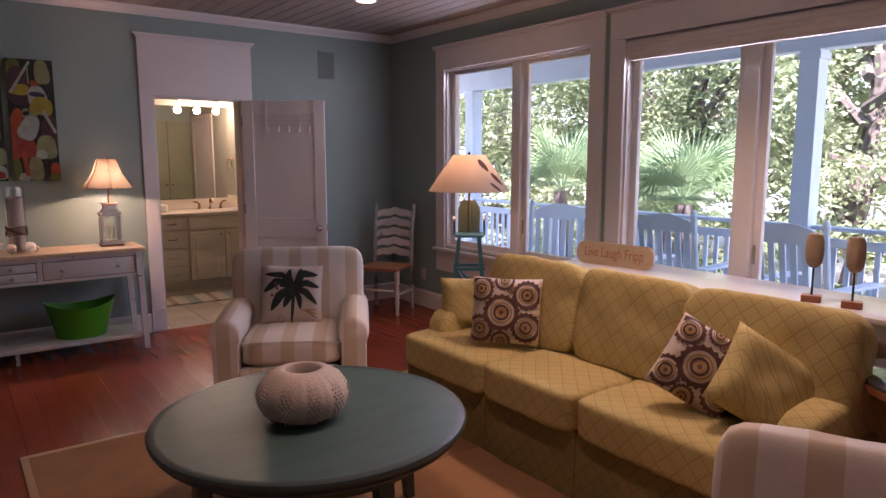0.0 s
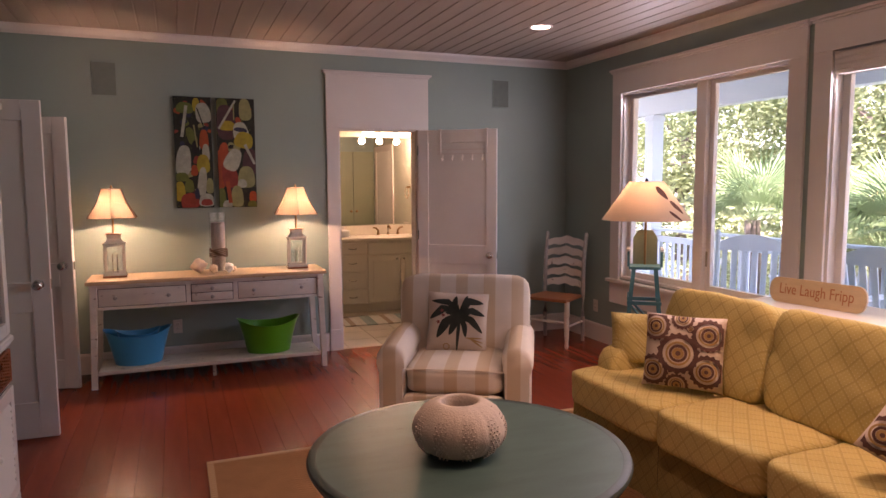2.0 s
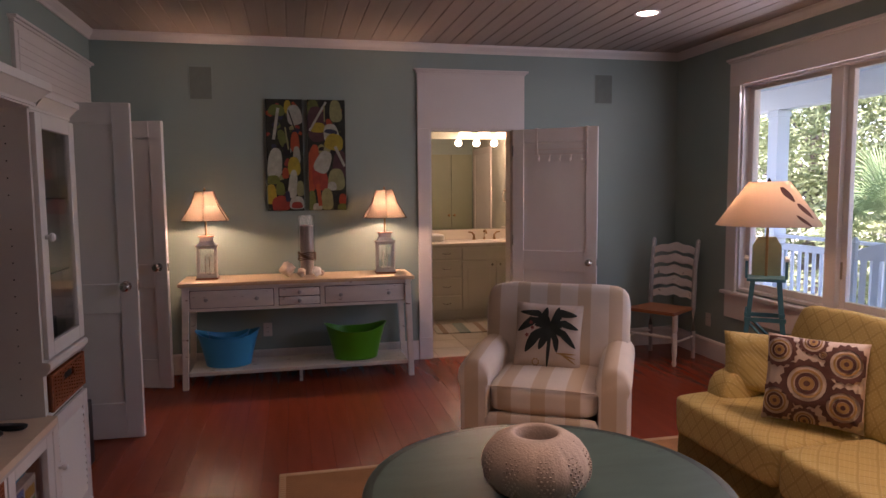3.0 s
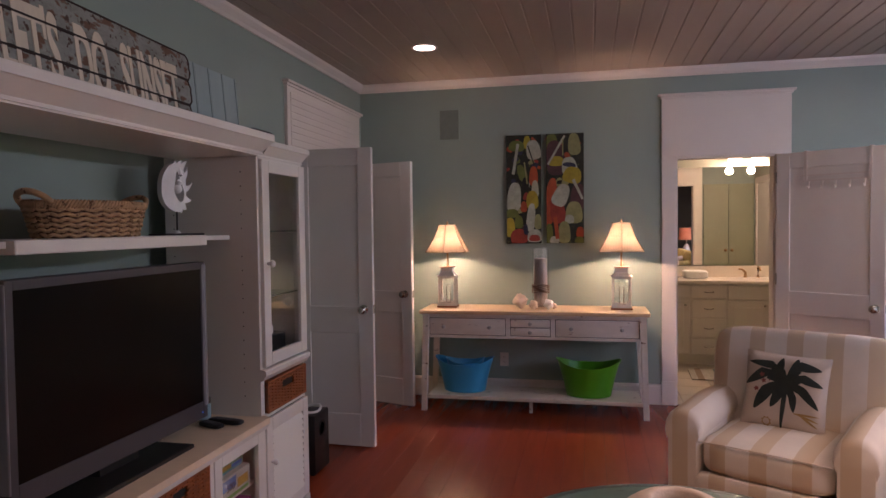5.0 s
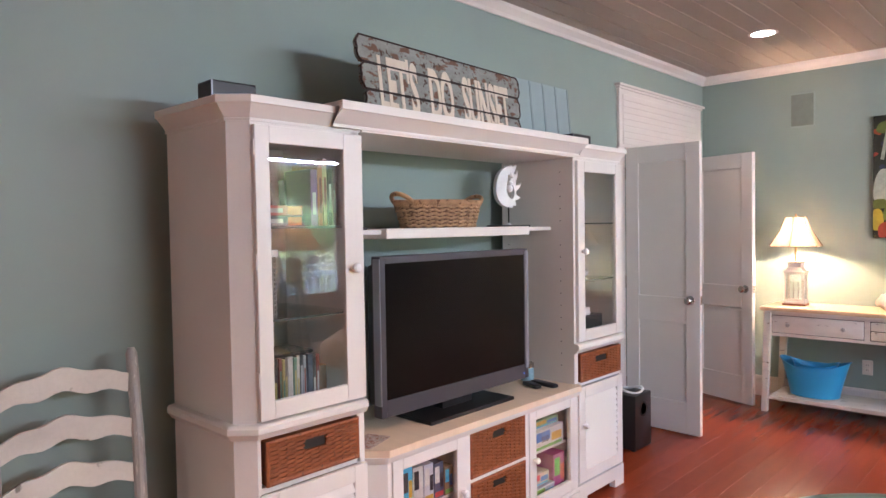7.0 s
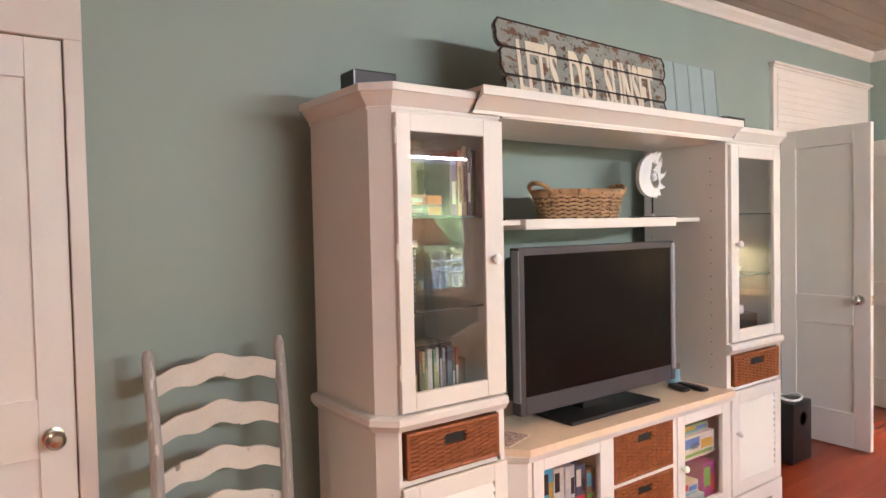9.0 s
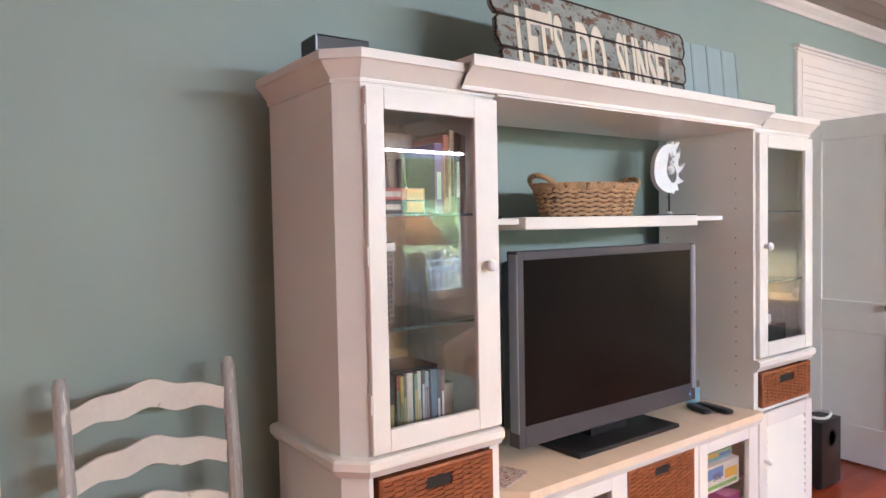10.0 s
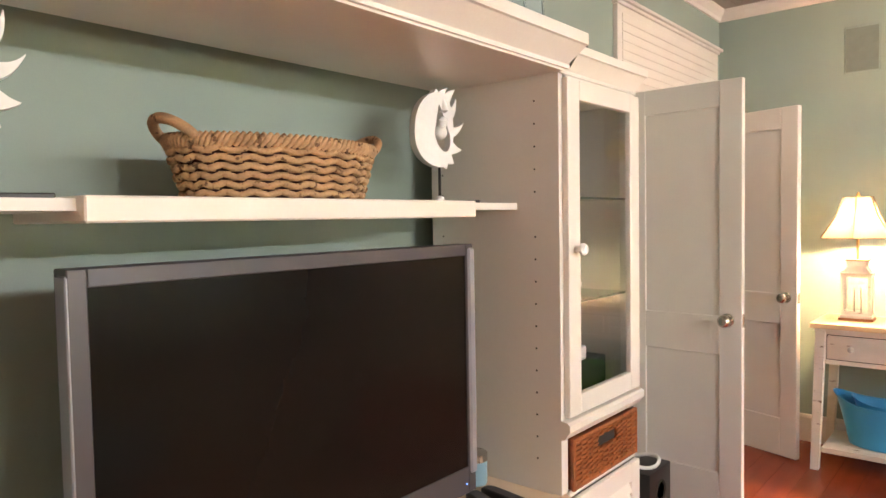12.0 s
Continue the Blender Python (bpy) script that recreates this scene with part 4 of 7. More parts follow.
# ---- printed scatter cushions ----
def pad_front(w, h, t, seed, x, z):
    u, v = max(-1, min(1, x / (w / 2))), max(-1, min(1, z / (h / 2)))
    th = t / 2 * (max(0, (1 - u ** 4) * (1 - v ** 4))) ** 0.55
    return -(th + noise.noise(Vector((u * 2 + seed, v * 2, -1))) * 0.012) - 0.0025


def print_ring(bm, dims, cx, cz, r0, r1, rough=0.0, seg=36):
    rows = []
    for r in (r0, (r0 + r1) / 2, r1):
        row = []
        for k in range(seg):
            a = 2 * math.pi * k / seg
            q = r + (rough * (1 if k % 2 else -1) if r == r1 else 0)
            x, z = cx + q * math.cos(a), cz + q * math.sin(a)
            lx, lz = dims[0] * 0.47, dims[1] * 0.47
            x, z = max(-lx, min(lx, x)), max(-lz, min(lz, z))
            row.append(bm.verts.new((x, pad_front(*dims, x, z), z)))
        rows.append(row)
    for a, b in zip(rows, rows[1:]):
        for k in range(seg):
            bm.faces.new((a[k], a[(k + 1) % seg], b[(k + 1) % seg], b[k]))


def print_leaf(bm, dims, pts, width, n=10):
    """A tapering painted stroke along pts (x, z)."""
    prev = None
    for i in range(n + 1):
        f = i / n * (len(pts) - 1)
        k = min(int(f), len(pts) - 2)
        f -= k
        a, b = Vector(pts[k]), Vector(pts[k + 1])
        p = a.lerp(b, f)
        d = (b - a).normalized()
        s = Vector((-d.y, d.x)) * width * math.sin(math.pi * (0.08 + 0.9 * i / n)) ** 0.7
        row = []
        for q in (p + s, p, p - s):
            x, z = max(-dims[0] * 0.47, min(dims[0] * 0.47, q.x)), max(-dims[1] * 0.47, min(dims[1] * 0.47, q.y))
            row.append(bm.verts.new((x, pad_front(*dims, x, z), z)))
        if prev:
            for j in (0, 1):
                bm.faces.new((prev[j], prev[j + 1], row[j + 1], row[j]))
        prev = row


def pillow(label, dims, m, material, group=""):
    t = thing("scatter_cushion", label, "cushion", m, group)
    part("cover", pad(dims[0], dims[1], dims[2], dims[3]), material, t, angle=80)
    return t


def ring_pillow(label, m, seed):
    dims = (0.385, 0.37, 0.15, seed)
    t = pillow(label, dims, m, M_PILLOW, "ring-print cushions")
    c1, c2, c3 = bmesh.new(), bmesh.new(), bmesh.new()
    for cx, cz, r in ((-0.02, -0.01, 0.098), (0.115, 0.09, 0.078), (0.115, -0.085, 0.08), (-0.135, 0.115, 0.07), (-0.135, -0.1, 0.075), (-0.01, 0.165, 0.055), (-0.02, -0.165, 0.055), (0.03, 0.115, 0.02)):
        print_ring(c1, dims, cx, cz, r * 0.74, r, r * 0.06)
        print_ring(c2, dims, cx, cz, r * 0.50, r * 0.60, 0)
        print_ring(c1, dims, cx, cz, r * 0.30, r * 0.44, 0)
        print_ring(c3, dims, cx, cz, r * 0.12, r * 0.28, 0)
        print_ring(c1, dims, cx, cz, r * 0.0, r * 0.12, 0)
    for c, mt, lab in ((c1, M_BROWN, "chocolate ring print"), (c2, M_GOLDPRINT, "ochre ring print"), (c3, M_GOLDPRINT, "ochre ring centres")):
        part("ring_print", c, mt, t, lab)["kind"] = "stuff"
    return t


# ---- sofa ----
def seam(bm, pts, r=0.004):
    return tube(bm, pts, r, 5)


t = thing("sofa", "mustard yellow lattice-cloth slipcovered three-seat sofa", "sofa", pose(2.225, 2.205, 0) @ Matrix.Diagonal((1, 1, 1.075, 1)))
SY0, SY1 = -1.2, 1.13
for a, b, dy in ((0.40, SY1, 0.0), (-0.22, 0.40, 0.0), (SY0 + 0.0, -0.22, 0)):
    w = b - a
    bm = soft(bmesh.new(), 0.74, w - 0.002, 0.18, 11, 12, (0.35, (a + b) / 2, 0.375), 0.007, a * 3, 0.005)
    part("seat_cushion", bm, M_SOFA, t, angle=80)
for a, b in ((0.20, 0.93), (-0.42, 0.20), (-1.15, -0.42)):
    w = b - a
    bm = soft(bmesh.new(), 0.21, w + 0.012, 0.465, 6.5, 12, (0, 0, 0.2325), 0.014, a * 5)
    o = part("back_cushion", bm, M_SOFA, t, angle=80)
    o.matrix_basis = Matrix.Translation((0.50, (a + b) / 2, 0.435)) @ pose(0, 0, 0, 0, 14, 0)
part("back_frame", soft(bmesh.new(), 0.24, SY1 - SY0 - 0.17, 0.8, 8, 9, (0.82, (SY0 + SY1) / 2 + 0.065, 0.42), 0.006), M_SOFA, t, angle=80)
for y in (SY1 - 0.09, SY0 + 0.12):
    part("arm", soft(bmesh.new(), 0.74, 0.17, 0.56, 6, 8, (0.53, y, 0.31), 0.008, y), M_SOFA, t, angle=80)
# pleated skirt, in three hanging panels
for a, b in ((0.401, SY1 - 0.005), (-0.219, 0.398), (SY0 + 0.005, -0.222)):
    bm = bmesh.new()
    n = 14
    cols = []
    for i in range(n + 1):
        y = a + (b - a) * i / n
        fl = noise.noise(Vector((y * 3.1, 0, 4))) * 0.012
        cols.append([bm.verts.new((0.03 + 0.02 * (1 - k / 4) * -0.4 + fl * (1 - k / 4), y, 0.014 + (0.30 - 0.014) * k / 4)) for k in range(5)])
    for c0, c1 in zip(cols, cols[1:]):
        for k in range(4):
            bm.faces.new((c0[k], c1[k], c1[k + 1], c0[k + 1]))
    bmesh.ops.solidify(bm, geom=bm.faces[:], thickness=0.006)
    part("skirt", bm, M_SOFA, t, angle=60)
bm = bmesh.new()
n = 12
cols = [[bm.verts.new((0.04 + 0.86 * i / n, SY1 - 0.01 + 0.008 * math.sin(i * 1.7) * (1 - k / 3), 0.014 + 0.28 * k / 3)) for k in range(4)] for i in range(n + 1)]
for c0, c1 in zip(cols, cols[1:]):
    for k in range(3):
        bm.faces.new((c0[k], c1[k], c1[k + 1], c0[k + 1]))
bmesh.ops.solidify(bm, geom=bm.faces[:], thickness=0.006)
part("skirt", bm, M_SOFA, t, angle=60)
part("base", B(0.06, 0.9, SY0 + 0.03, SY1 - 0.03, 0.06, 0.3), M_DARK, t)
for x in (0.12, 0.85):
    for y in (SY0 + 0.1, SY1 - 0.1):
        part("foot", B(x - 0.03, x + 0.03, y - 0.03, y + 0.03, 0, 0.06), M_DARK, t)

ring_pillow("oatmeal cushion printed with brown rings, propped on the sofa", pose(2.515, 2.745, 0.697, -13, 1, -48), 1.3)
ring_pillow("oatmeal cushion printed with brown rings, tilted against another cushion", pose(2.535, 1.56, 0.675, -22, 27, -62) @ Matrix.Diagonal((0.9, 1, 0.9, 1)), 4.1)
pillow("mustard lattice-cloth square cushion leaning on the sofa arm", (0.43, 0.38, 0.16, 2.2), pose(2.585, 1.315, 0.655, -30, 31, -50) @ Matrix.Diagonal((0.93, 1, 0.93, 1)), M_SOFA)
pillow("small mustard lattice-cloth cushion against the sofa arm", (0.34, 0.30, 0.12, 3.3), pose(2.595, 3.175, 0.661, -8, 0, -35), M_SOFA)

# ---- striped armchair ----
def rolled_arm(w, z0, zt, y0, y1, side):
    """An arm with a rolled top, its outline in x, z carried along y with a rounded front."""
    bm = bmesh.new()
    r = w * 0.62
    prof = [(-w / 2, z0), (w / 2, z0), (w / 2, zt - r * 1.2)]
    for k in range(11):
        a = -0.5 + (math.pi + 1.0) * k / 10
        prof.append((r * math.cos(a) * 0.98, zt - r + r * math.sin(a)))
    prof.append((-w / 2, zt - r * 1.2))
    rings = []
    for y, s in ((y0, 0.9), (y0 + 0.012, 0.97), (y0 + 0.03, 1.0), ((y0 + y1) / 2, 1.0), (y1, 0.98)):
        cz = (z0 + zt) / 2
        drop = 0.035 * max(0, 1 - (y - y0) / 0.35)
        rings.append([bm.verts.new((p[0] * s, y, (z0 if p[1] == z0 else cz + (p[1] - cz) * s) - (drop if p[1] > zt - 0.15 else 0))) for p in prof])
    n = len(prof)
    for a, b in zip(rings, rings[1:]):
        for i in range(n):
            bm.faces.new((a[i], a[(i + 1) % n], b[(i + 1) % n], b[i]))
    bm.faces.new(rings[0][::-1])
    bm.faces.new(rings[-1])
    return bm


t = thing("armchair", "cream and tan striped slipcovered armchair with rolled arms", "armchair", pose(1.64, 3.665, 0, 0, 0, -30))
part("seat_cushion", soft(bmesh.new(), 0.60, 0.64, 0.17, 6, 9, (0, 0.345, 0.375), 0.006, 1.0, 0.015), M_STRIPE, t, angle=80)
o = part("back_cushion", soft(bmesh.new(), 0.87, 0.24, 0.58, 7.5, 11, (0, 0, 0.27), 0.009, 2.0), M_STRIPE, t, angle=80)
o.matrix_basis = Matrix.Translation((0, 0.66, 0.37)) @ pose(0, 0, 0, -9, 0, 0)
for s in (-1, 1):
    bm = rolled_arm(0.155, 0.02, 0.62, 0.04, 0.72, s)
    for v in bm.verts:
        v.co.x += s * 0.375
    part("arm", bm, M_STRIPE, t, angle=50)
part("front_panel", soft(bmesh.new(), 0.62, 0.06, 0.29, 9, 6, (0, 0.055, 0.155), 0.004), M_STRIPE, t, angle=80)
part("back_frame", soft(bmesh.new(), 0.80, 0.16, 0.80, 8, 8, (0, 0.80, 0.41), 0.004), M_STRIPE, t, angle=80)
bm = bmesh.new()
tube(bm, [(-0.29, 0.035, 0.445), (-0.15, 0.028, 0.452), (0.15, 0.028, 0.452), (0.29, 0.035, 0.445)], 0.005, 6)
part("piping", bm, M_STRIPE, t)
for x in (-0.36, 0.36):
    for y in (0.1, 0.8):
        part("foot", B(x - 0.025, x + 0.025, y - 0.025, y + 0.025, 0, 0.03), M_DARK, t)

dims = (0.40, 0.40, 0.13, 6.0)
t = pillow("white cushion printed with a dark palm tree, on the armchair", dims, pose(1.64, 3.665, 0, 0, 0, -30) @ pose(-0.03, 0.50, 0.635, -14, 2, 2), M_PILLOW)
bm = bmesh.new()
c = (0.015, 0.05)
for pts, w in (([c, (-0.06, 0.13), (-0.17, 0.135)], 0.02), ([c, (-0.09, 0.09), (-0.175, 0.02)], 0.026), ([c, (-0.07, 0.0), (-0.125, -0.10)], 0.03), ([c, (-0.02, -0.02), (-0.045, -0.08)], 0.022), ([c, (0.07, 0.14), (0.165, 0.13)], 0.024), ([c, (0.09, 0.08), (0.175, 0.05)], 0.022), ([c, (0.09, 0.02), (0.165, -0.06)], 0.022), ([c, (0.05, -0.02), (0.06, -0.09)], 0.018), ([c, (-0.02, 0.12), (-0.01, 0.17)], 0.02), ([c, (0.05, 0.13), (0.06, 0.175)], 0.018)):
    print_leaf(bm, dims, pts, w)
print_leaf(bm, dims, [(0.015, 0.06), (0.012, -0.05), (0.006, -0.19)], 0.011)
part("palm_print", bm, M_PALM, t, "charcoal palm tree print")
bm = bmesh.new()
for x, z in ((-0.09, 0.045), (-0.06, 0.06), (-0.12, 0.0), (-0.1, 0.075), (-0.05, 0.03)):
    print_ring(bm, dims, x, z, 0.0, 0.011, 0.003, 10)
part("berry_print", bm, M_REDPRINT, t, "faded red berry print")
bm = bmesh.new()
for k in range(3):
    print_leaf(bm, dims, [(0.06 + 0.012 * k, -0.045 - 0.05), (0.17, -0.095 - 0.028 * k)], 0.005)
print_ring(bm, dims, -0.06, -0.155, 0.016, 0.022, 0.004, 16)
part("script_print", bm, M_GOLDPRINT, t, "faded script bars and shell print")["kind"] = "stuff"

# ---- low striped slipper chair beside the sofa ----
t = thing("slipper_chair", "cream and tan striped low armless chair beside the sofa", "chair", pose(1.68, 0.69, 0, 0, 0, -66) @ Matrix.Diagonal((1, 1, 1.13, 1)))
o = part("backrest", soft(bmesh.new(), 0.52, 0.15, 0.44, 7, 9, (0, 0.0, 0.20), 0.004, 8), M_STRIPE, t, angle=80)
o.matrix_basis = Matrix.Translation((0, 0.03, 0.35)) @ pose(0, 0, 0, -8, 0, 0)
part("seat", soft(bmesh.new(), 0.54, 0.42, 0.2, 7, 8, (0, -0.22, 0.32), 0.005, 9), M_STRIPE, t, angle=80)
part("skirt", soft(bmesh.new(), 0.52, 0.50, 0.24, 12, 4, (0, -0.17, 0.13), 0.002), M_STRIPE, t, angle=80)

# ---- round coffee table, urchin ----
TX, TY, TZ = 1.181, 2.394, 0.54
t = thing("coffee_table", "round blue-green painted coffee table with a dark worn edge", "table", pose(TX, TY, 0))
part("tabletop", lathe(bmesh.new(), [(0.0, TZ - 0.028), (0.54, TZ - 0.028), (0.575, TZ - 0.022), (0.582, TZ - 0.004), (0.574, TZ), (0.0, TZ)], 72), M_GREEN, t, angle=25)
part("table_edge", lathe(bmesh.new(), [(0.56, TZ - 0.052), (0.585, TZ - 0.05), (0.592, TZ - 0.04), (0.588, TZ - 0.03), (0.602, TZ - 0.024), (0.607, TZ - 0.012), (0.602, TZ - 0.002), (0.592, TZ + 0.001), (0.572, TZ + 0.0005), (0.56, TZ - 0.03)], 72, hoop=True), M_GREENEDGE, t, "dark worn moulded edge")
part("apron", lathe(bmesh.new(), [(0.47, TZ - 0.12), (0.49, TZ - 0.12), (0.49, TZ - 0.03), (0.47, TZ - 0.03)], 48, hoop=True), M_GREENEDGE, t)
for k in range(4):
    a = math.radians(6 + 90 * k)
    bm = bmesh.new()
    prism(bm, [(-0.032, -0.032), (0.032, -0.032), (0.032, 0.032), (-0.032, 0.032)], 0.012, TZ - 0.03)
    for v in bm.verts:
        if v.co.z < 0.1:
            v.co.x, v.co.y = v.co.x * 0.6 + 0.05 * math.cos(a), v.co.y * 0.6 + 0.05 * math.sin(a)
        v.co.x += 0.44 * math.cos(a)
        v.co.y += 0.44 * math.sin(a)
    part("leg", bm, M_GREENEDGE, t)

t = thing("urchin_vase", "pale ribbed sea-urchin shell vase with a dark mouth", "vase", pose(1.134, 2.372, TZ) @ Matrix.Diagonal((0.98, 0.98, 0.93, 1)))
prof = [(0.05, 0.0), (0.10, 0.006), (0.145, 0.03), (0.172, 0.07), (0.178, 0.105), (0.168, 0.145), (0.145, 0.18), (0.11, 0.203), (0.086, 0.211), (0.074, 0.212), (0.069, 0.205), (0.066, 0.17), (0.066, 0.03)]
part("shell", lathe(bmesh.new(), prof, 120, wave=lambda a, i: 1 + (0.022 * abs(math.sin(a * 5)) ** 0.6 - 0.012 + 0.004 * math.sin(a * 30)) * (1 if i < 9 else 0)), M_URCHIN, t, angle=60)
items = []
for k in range(60):
    if (k // 3) % 2:
        continue
    for j in range(14):
        z = 0.02 + j * 0.0132
        f = (z - 0.1) / 0.115
        r = 0.179 * math.sqrt(max(0.05, 1 - f * f * 0.85))
        a = 2 * math.pi * (k + 0.5 * (j % 2)) / 60
        items.append(((r * math.cos(a), r * math.sin(a), z), (0.003, 0.003, 0.003), a))
o = new("shell_relief", boxes_mesh("shell_relief", items, M_URCHIN))
o.parent = t
o["kind"] = "stuff"
# Dark disc stands in for the shade inside the vase's mouth.
part("mouth_shade_disc", lathe(bmesh.new(), [(0.0, 0.13), (0.067, 0.13)], 24), M_DARK, t)

# ---- rug ----
t = thing("sisal_rug", "natural woven sisal rug with a cloth binding", "rug", pose(0, 0, 0))
part("weave", B(0.32, 2.72, 0.55, 3.92, 0.0005, 0.011), M_RUG, t)
bm = bmesh.new()
for a in ((0.285, 0.32, 0.515, 3.955), (2.72, 2.755, 0.515, 3.955), (0.32, 2.72, 3.92, 3.955), (0.32, 2.72, 0.515, 0.55)):
    box(bm, *a, 0.0005, 0.0135, 0.002)
part("binding", bm, M_RUGTRIM, t, "pale cloth binding")
items = []
for i in range(100):
    for k in range(22):
        y = 3.91 - i * 0.0125
        x = 0.33 + k * 0.108 + (0.055 if i % 2 else 0)
        items.append(((x, y, 0.0115), (0.046, 0.0048, 0.0022), 0))
o = new("rug_relief", boxes_mesh("rug_relief", items, M_RUG))
o.parent = t
o["kind"] = "stuff"

# ---- console table with its lamps ----
t = thing("console_table", "distressed white console table with drawers and a low shelf", "table")
part("top", B(-0.466, 1.342, 5.70, 6.16, 0.797, 0.826, 0.004), M_TOPWOOD, t, "honey-waxed table top")
part("top_edge", B(-0.445, 1.322, 5.715, 6.15, 0.782, 0.797), M_CHALK, t)
part("case", B(-0.425, 1.30, 5.755, 6.14, 0.60, 0.782), M_CHALK, t)
# Dark backing sheet paints the shade into the seams round the drawers.
part("drawer_gap_shade", B(-0.39, 1.265, 5.7515, 5.7548, 0.622, 0.762), M_DARK, t, "dark backing for the shade in the gaps round the drawers")
bm = bmesh.new()
box(bm, -0.425, 1.30, 5.742, 5.755, 0.762, 0.782, 0.001)
box(bm, -0.425, 1.30, 5.742, 5.755, 0.60, 0.622, 0.001)
for x in (-0.425, 0.235, 0.59, 1.265):
    box(bm, x, x + 0.035, 5.742, 5.755, 0.622, 0.762, 0.001)
part("face_frame", bm, M_CHALK, t)
for a, b, z0, z1 in ((-0.385, 0.230, 0.627, 0.757), (0.275, 0.585, 0.627, 0.689), (0.275, 0.585, 0.695, 0.757), (0.630, 1.260, 0.627, 0.757)):
    d = part("drawer", B(a, b, 5.738, 5.756, z0, z1, 0.004, 2), M_CHALK, t)
    for x in ((a + b) / 2,) if b - a < 0.4 else (a + (b - a) * 0.19, a + (b - a) * 0.80):
        k = part("knob", lathe(bmesh.new(), [(0.007, 0), (0.006, 0.012), (0.015, 0.018), (0.016, 0.024), (0.009, 0.03), (0, 0.031)], 14), M_CHAIRPOST, d, "greyed wooden knob")
        k.matrix_basis = pose(x, 5.738, (z0 + z1) / 2, 90, 0, 0)
for x, y, s in ((-0.415, 5.745, -1), (1.29, 5.745, 1), (-0.415, 6.135, -1), (1.29, 6.135, 1)):
    bm = bmesh.new()
    prism(bm, [(-0.024, -0.024), (0.024, -0.024), (0.024, 0.024), (-0.024, 0.024)], 0, 0.60 if y > 6 else 0.782)
    for v in bm.verts:
        if v.co.z < 0.1:
            v.co.x = v.co.x * 0.85 + s * 0.025
        v.co.x += x
        v.co.y += y - (0.004 if y < 6 else 0)
    part("leg", bm, M_CHALK, t)
part("low_shelf", B(-0.41, 1.285, 5.74, 6.13, 0.098, 0.128, 0.003), M_CHALK, t)
part("centre_foot", B(0.415, 0.44, 5.78, 5.81, 0, 0.098), M_CHALK, t)


def lantern_lamp(x, y, z):
    t = thing("table_lamp", "white lantern table lamp with a lit cream shade", "lamp", pose(x, y, z), group="lantern lamps on the console")
    part("foot", B(-0.085, 0.085, -0.06, 0.06, 0, 0.014, 0.003), M_SEATWOOD, t, "brown wooden foot")
    part("base_plate", B(-0.078, 0.078, -0.055, 0.055, 0.014, 0.032, 0.003), M_CHALK, t)
    for a in (-1, 1):
        for b in (-1, 1):
            part("post", B(a * 0.066 - 0.008, a * 0.066 + 0.008, b * 0.045 - 0.008, b * 0.045 + 0.008, 0.032, 0.26), M_CHALK, t)
    for z0 in (0.032, 0.244):
        bm = bmesh.new()
        for b in (-1, 1):
            box(bm, -0.058, 0.058, b * 0.045 - 0.006, b * 0.045 + 0.006, z0, z0 + 0.016)
            box(bm, b * 0.066 - 0.006, b * 0.066 + 0.006, -0.037, 0.037, z0, z0 + 0.016)
        part("frame_rail", bm, M_CHALK, t)
    for b in (-1, 1):
        part("pane", B(-0.058, 0.058, b * 0.046 - 0.001, b * 0.046 + 0.001, 0.048, 0.244), M_GLASS, t, smooth=False)
    bm = bmesh.new()
    for s, z0 in ((-0.015, 0.05), (0.018, 0.05)):
        rod(bm, (s, 0, 0.032), (s, 0, 0.18), 0.004, seg=6)
    part("inner_rod", bm, M_NICKEL, t)
    part("roof_plate", B(-0.082, 0.082, -0.06, 0.06, 0.26, 0.27, 0.002), M_CHALK, t)
    bm = bmesh.new()
    a = [bm.verts.new(p) for p in ((-0.066, -0.05, 0.27), (0.066, -0.05, 0.27), (0.066, 0.05, 0.27), (-0.066, 0.05, 0.27))]
    m = [bm.verts.new(p) for p in ((-0.045, -0.035, 0.30), (0.045, -0.035, 0.30), (0.045, 0.035, 0.30), (-0.045, 0.035, 0.30))]
    c = [bm.verts.new(p) for p in ((-0.05, -0.04, 0.335), (0.05, -0.04, 0.335), (0.05, 0.04, 0.335), (-0.05, 0.04, 0.335))]
    for p, q in ((a, m), (m, c)):
        for k in range(4):
            bm.faces.new((p[k], p[(k + 1) % 4], q[(k + 1) % 4], q[k]))
    bm.faces.new(c)
    part("roof", bm, M_CHALK, t, smooth=False)
    part("roof_cap", B(-0.058, 0.058, -0.045, 0.045, 0.335, 0.342), M_SEATWOOD, t)
    part("stem", rod(bmesh.new(), (0, 0, 0.342), (0, 0, 0.52), 0.008, seg=10), M_BRASS, t)
    part("bulb", lathe(bmesh.new(), [(0.0, 0.505), (0.014, 0.515), (0.028, 0.55), (0.024, 0.58), (0.0, 0.595)], 14), M_BULB, t, "lit bulb")
    # six-sided flared shade with dark ribs
    bm = bmesh.new()
    n = 6
    lo = [bm.verts.new((0.195 * math.cos(math.pi * 2 * (k + 0.5) / n), 0.195 * 0.86 * math.sin(math.pi * 2 * (k + 0.5) / n), 0.463)) for k in range(n)]
    mi = [bm.verts.new((0.118 * math.cos(math.pi * 2 * (k + 0.5) / n), 0.118 * 0.86 * math.sin(math.pi * 2 * (k + 0.5) / n), 0.58)) for k in range(n)]
    hi = [bm.verts.new((0.075 * math.cos(math.pi * 2 * (k + 0.5) / n), 0.075 * 0.86 * math.sin(math.pi * 2 * (k + 0.5) / n), 0.69)) for k in range(n)]
    ribs = [[v.co.copy() for v in q] for q in (lo, mi, hi)]
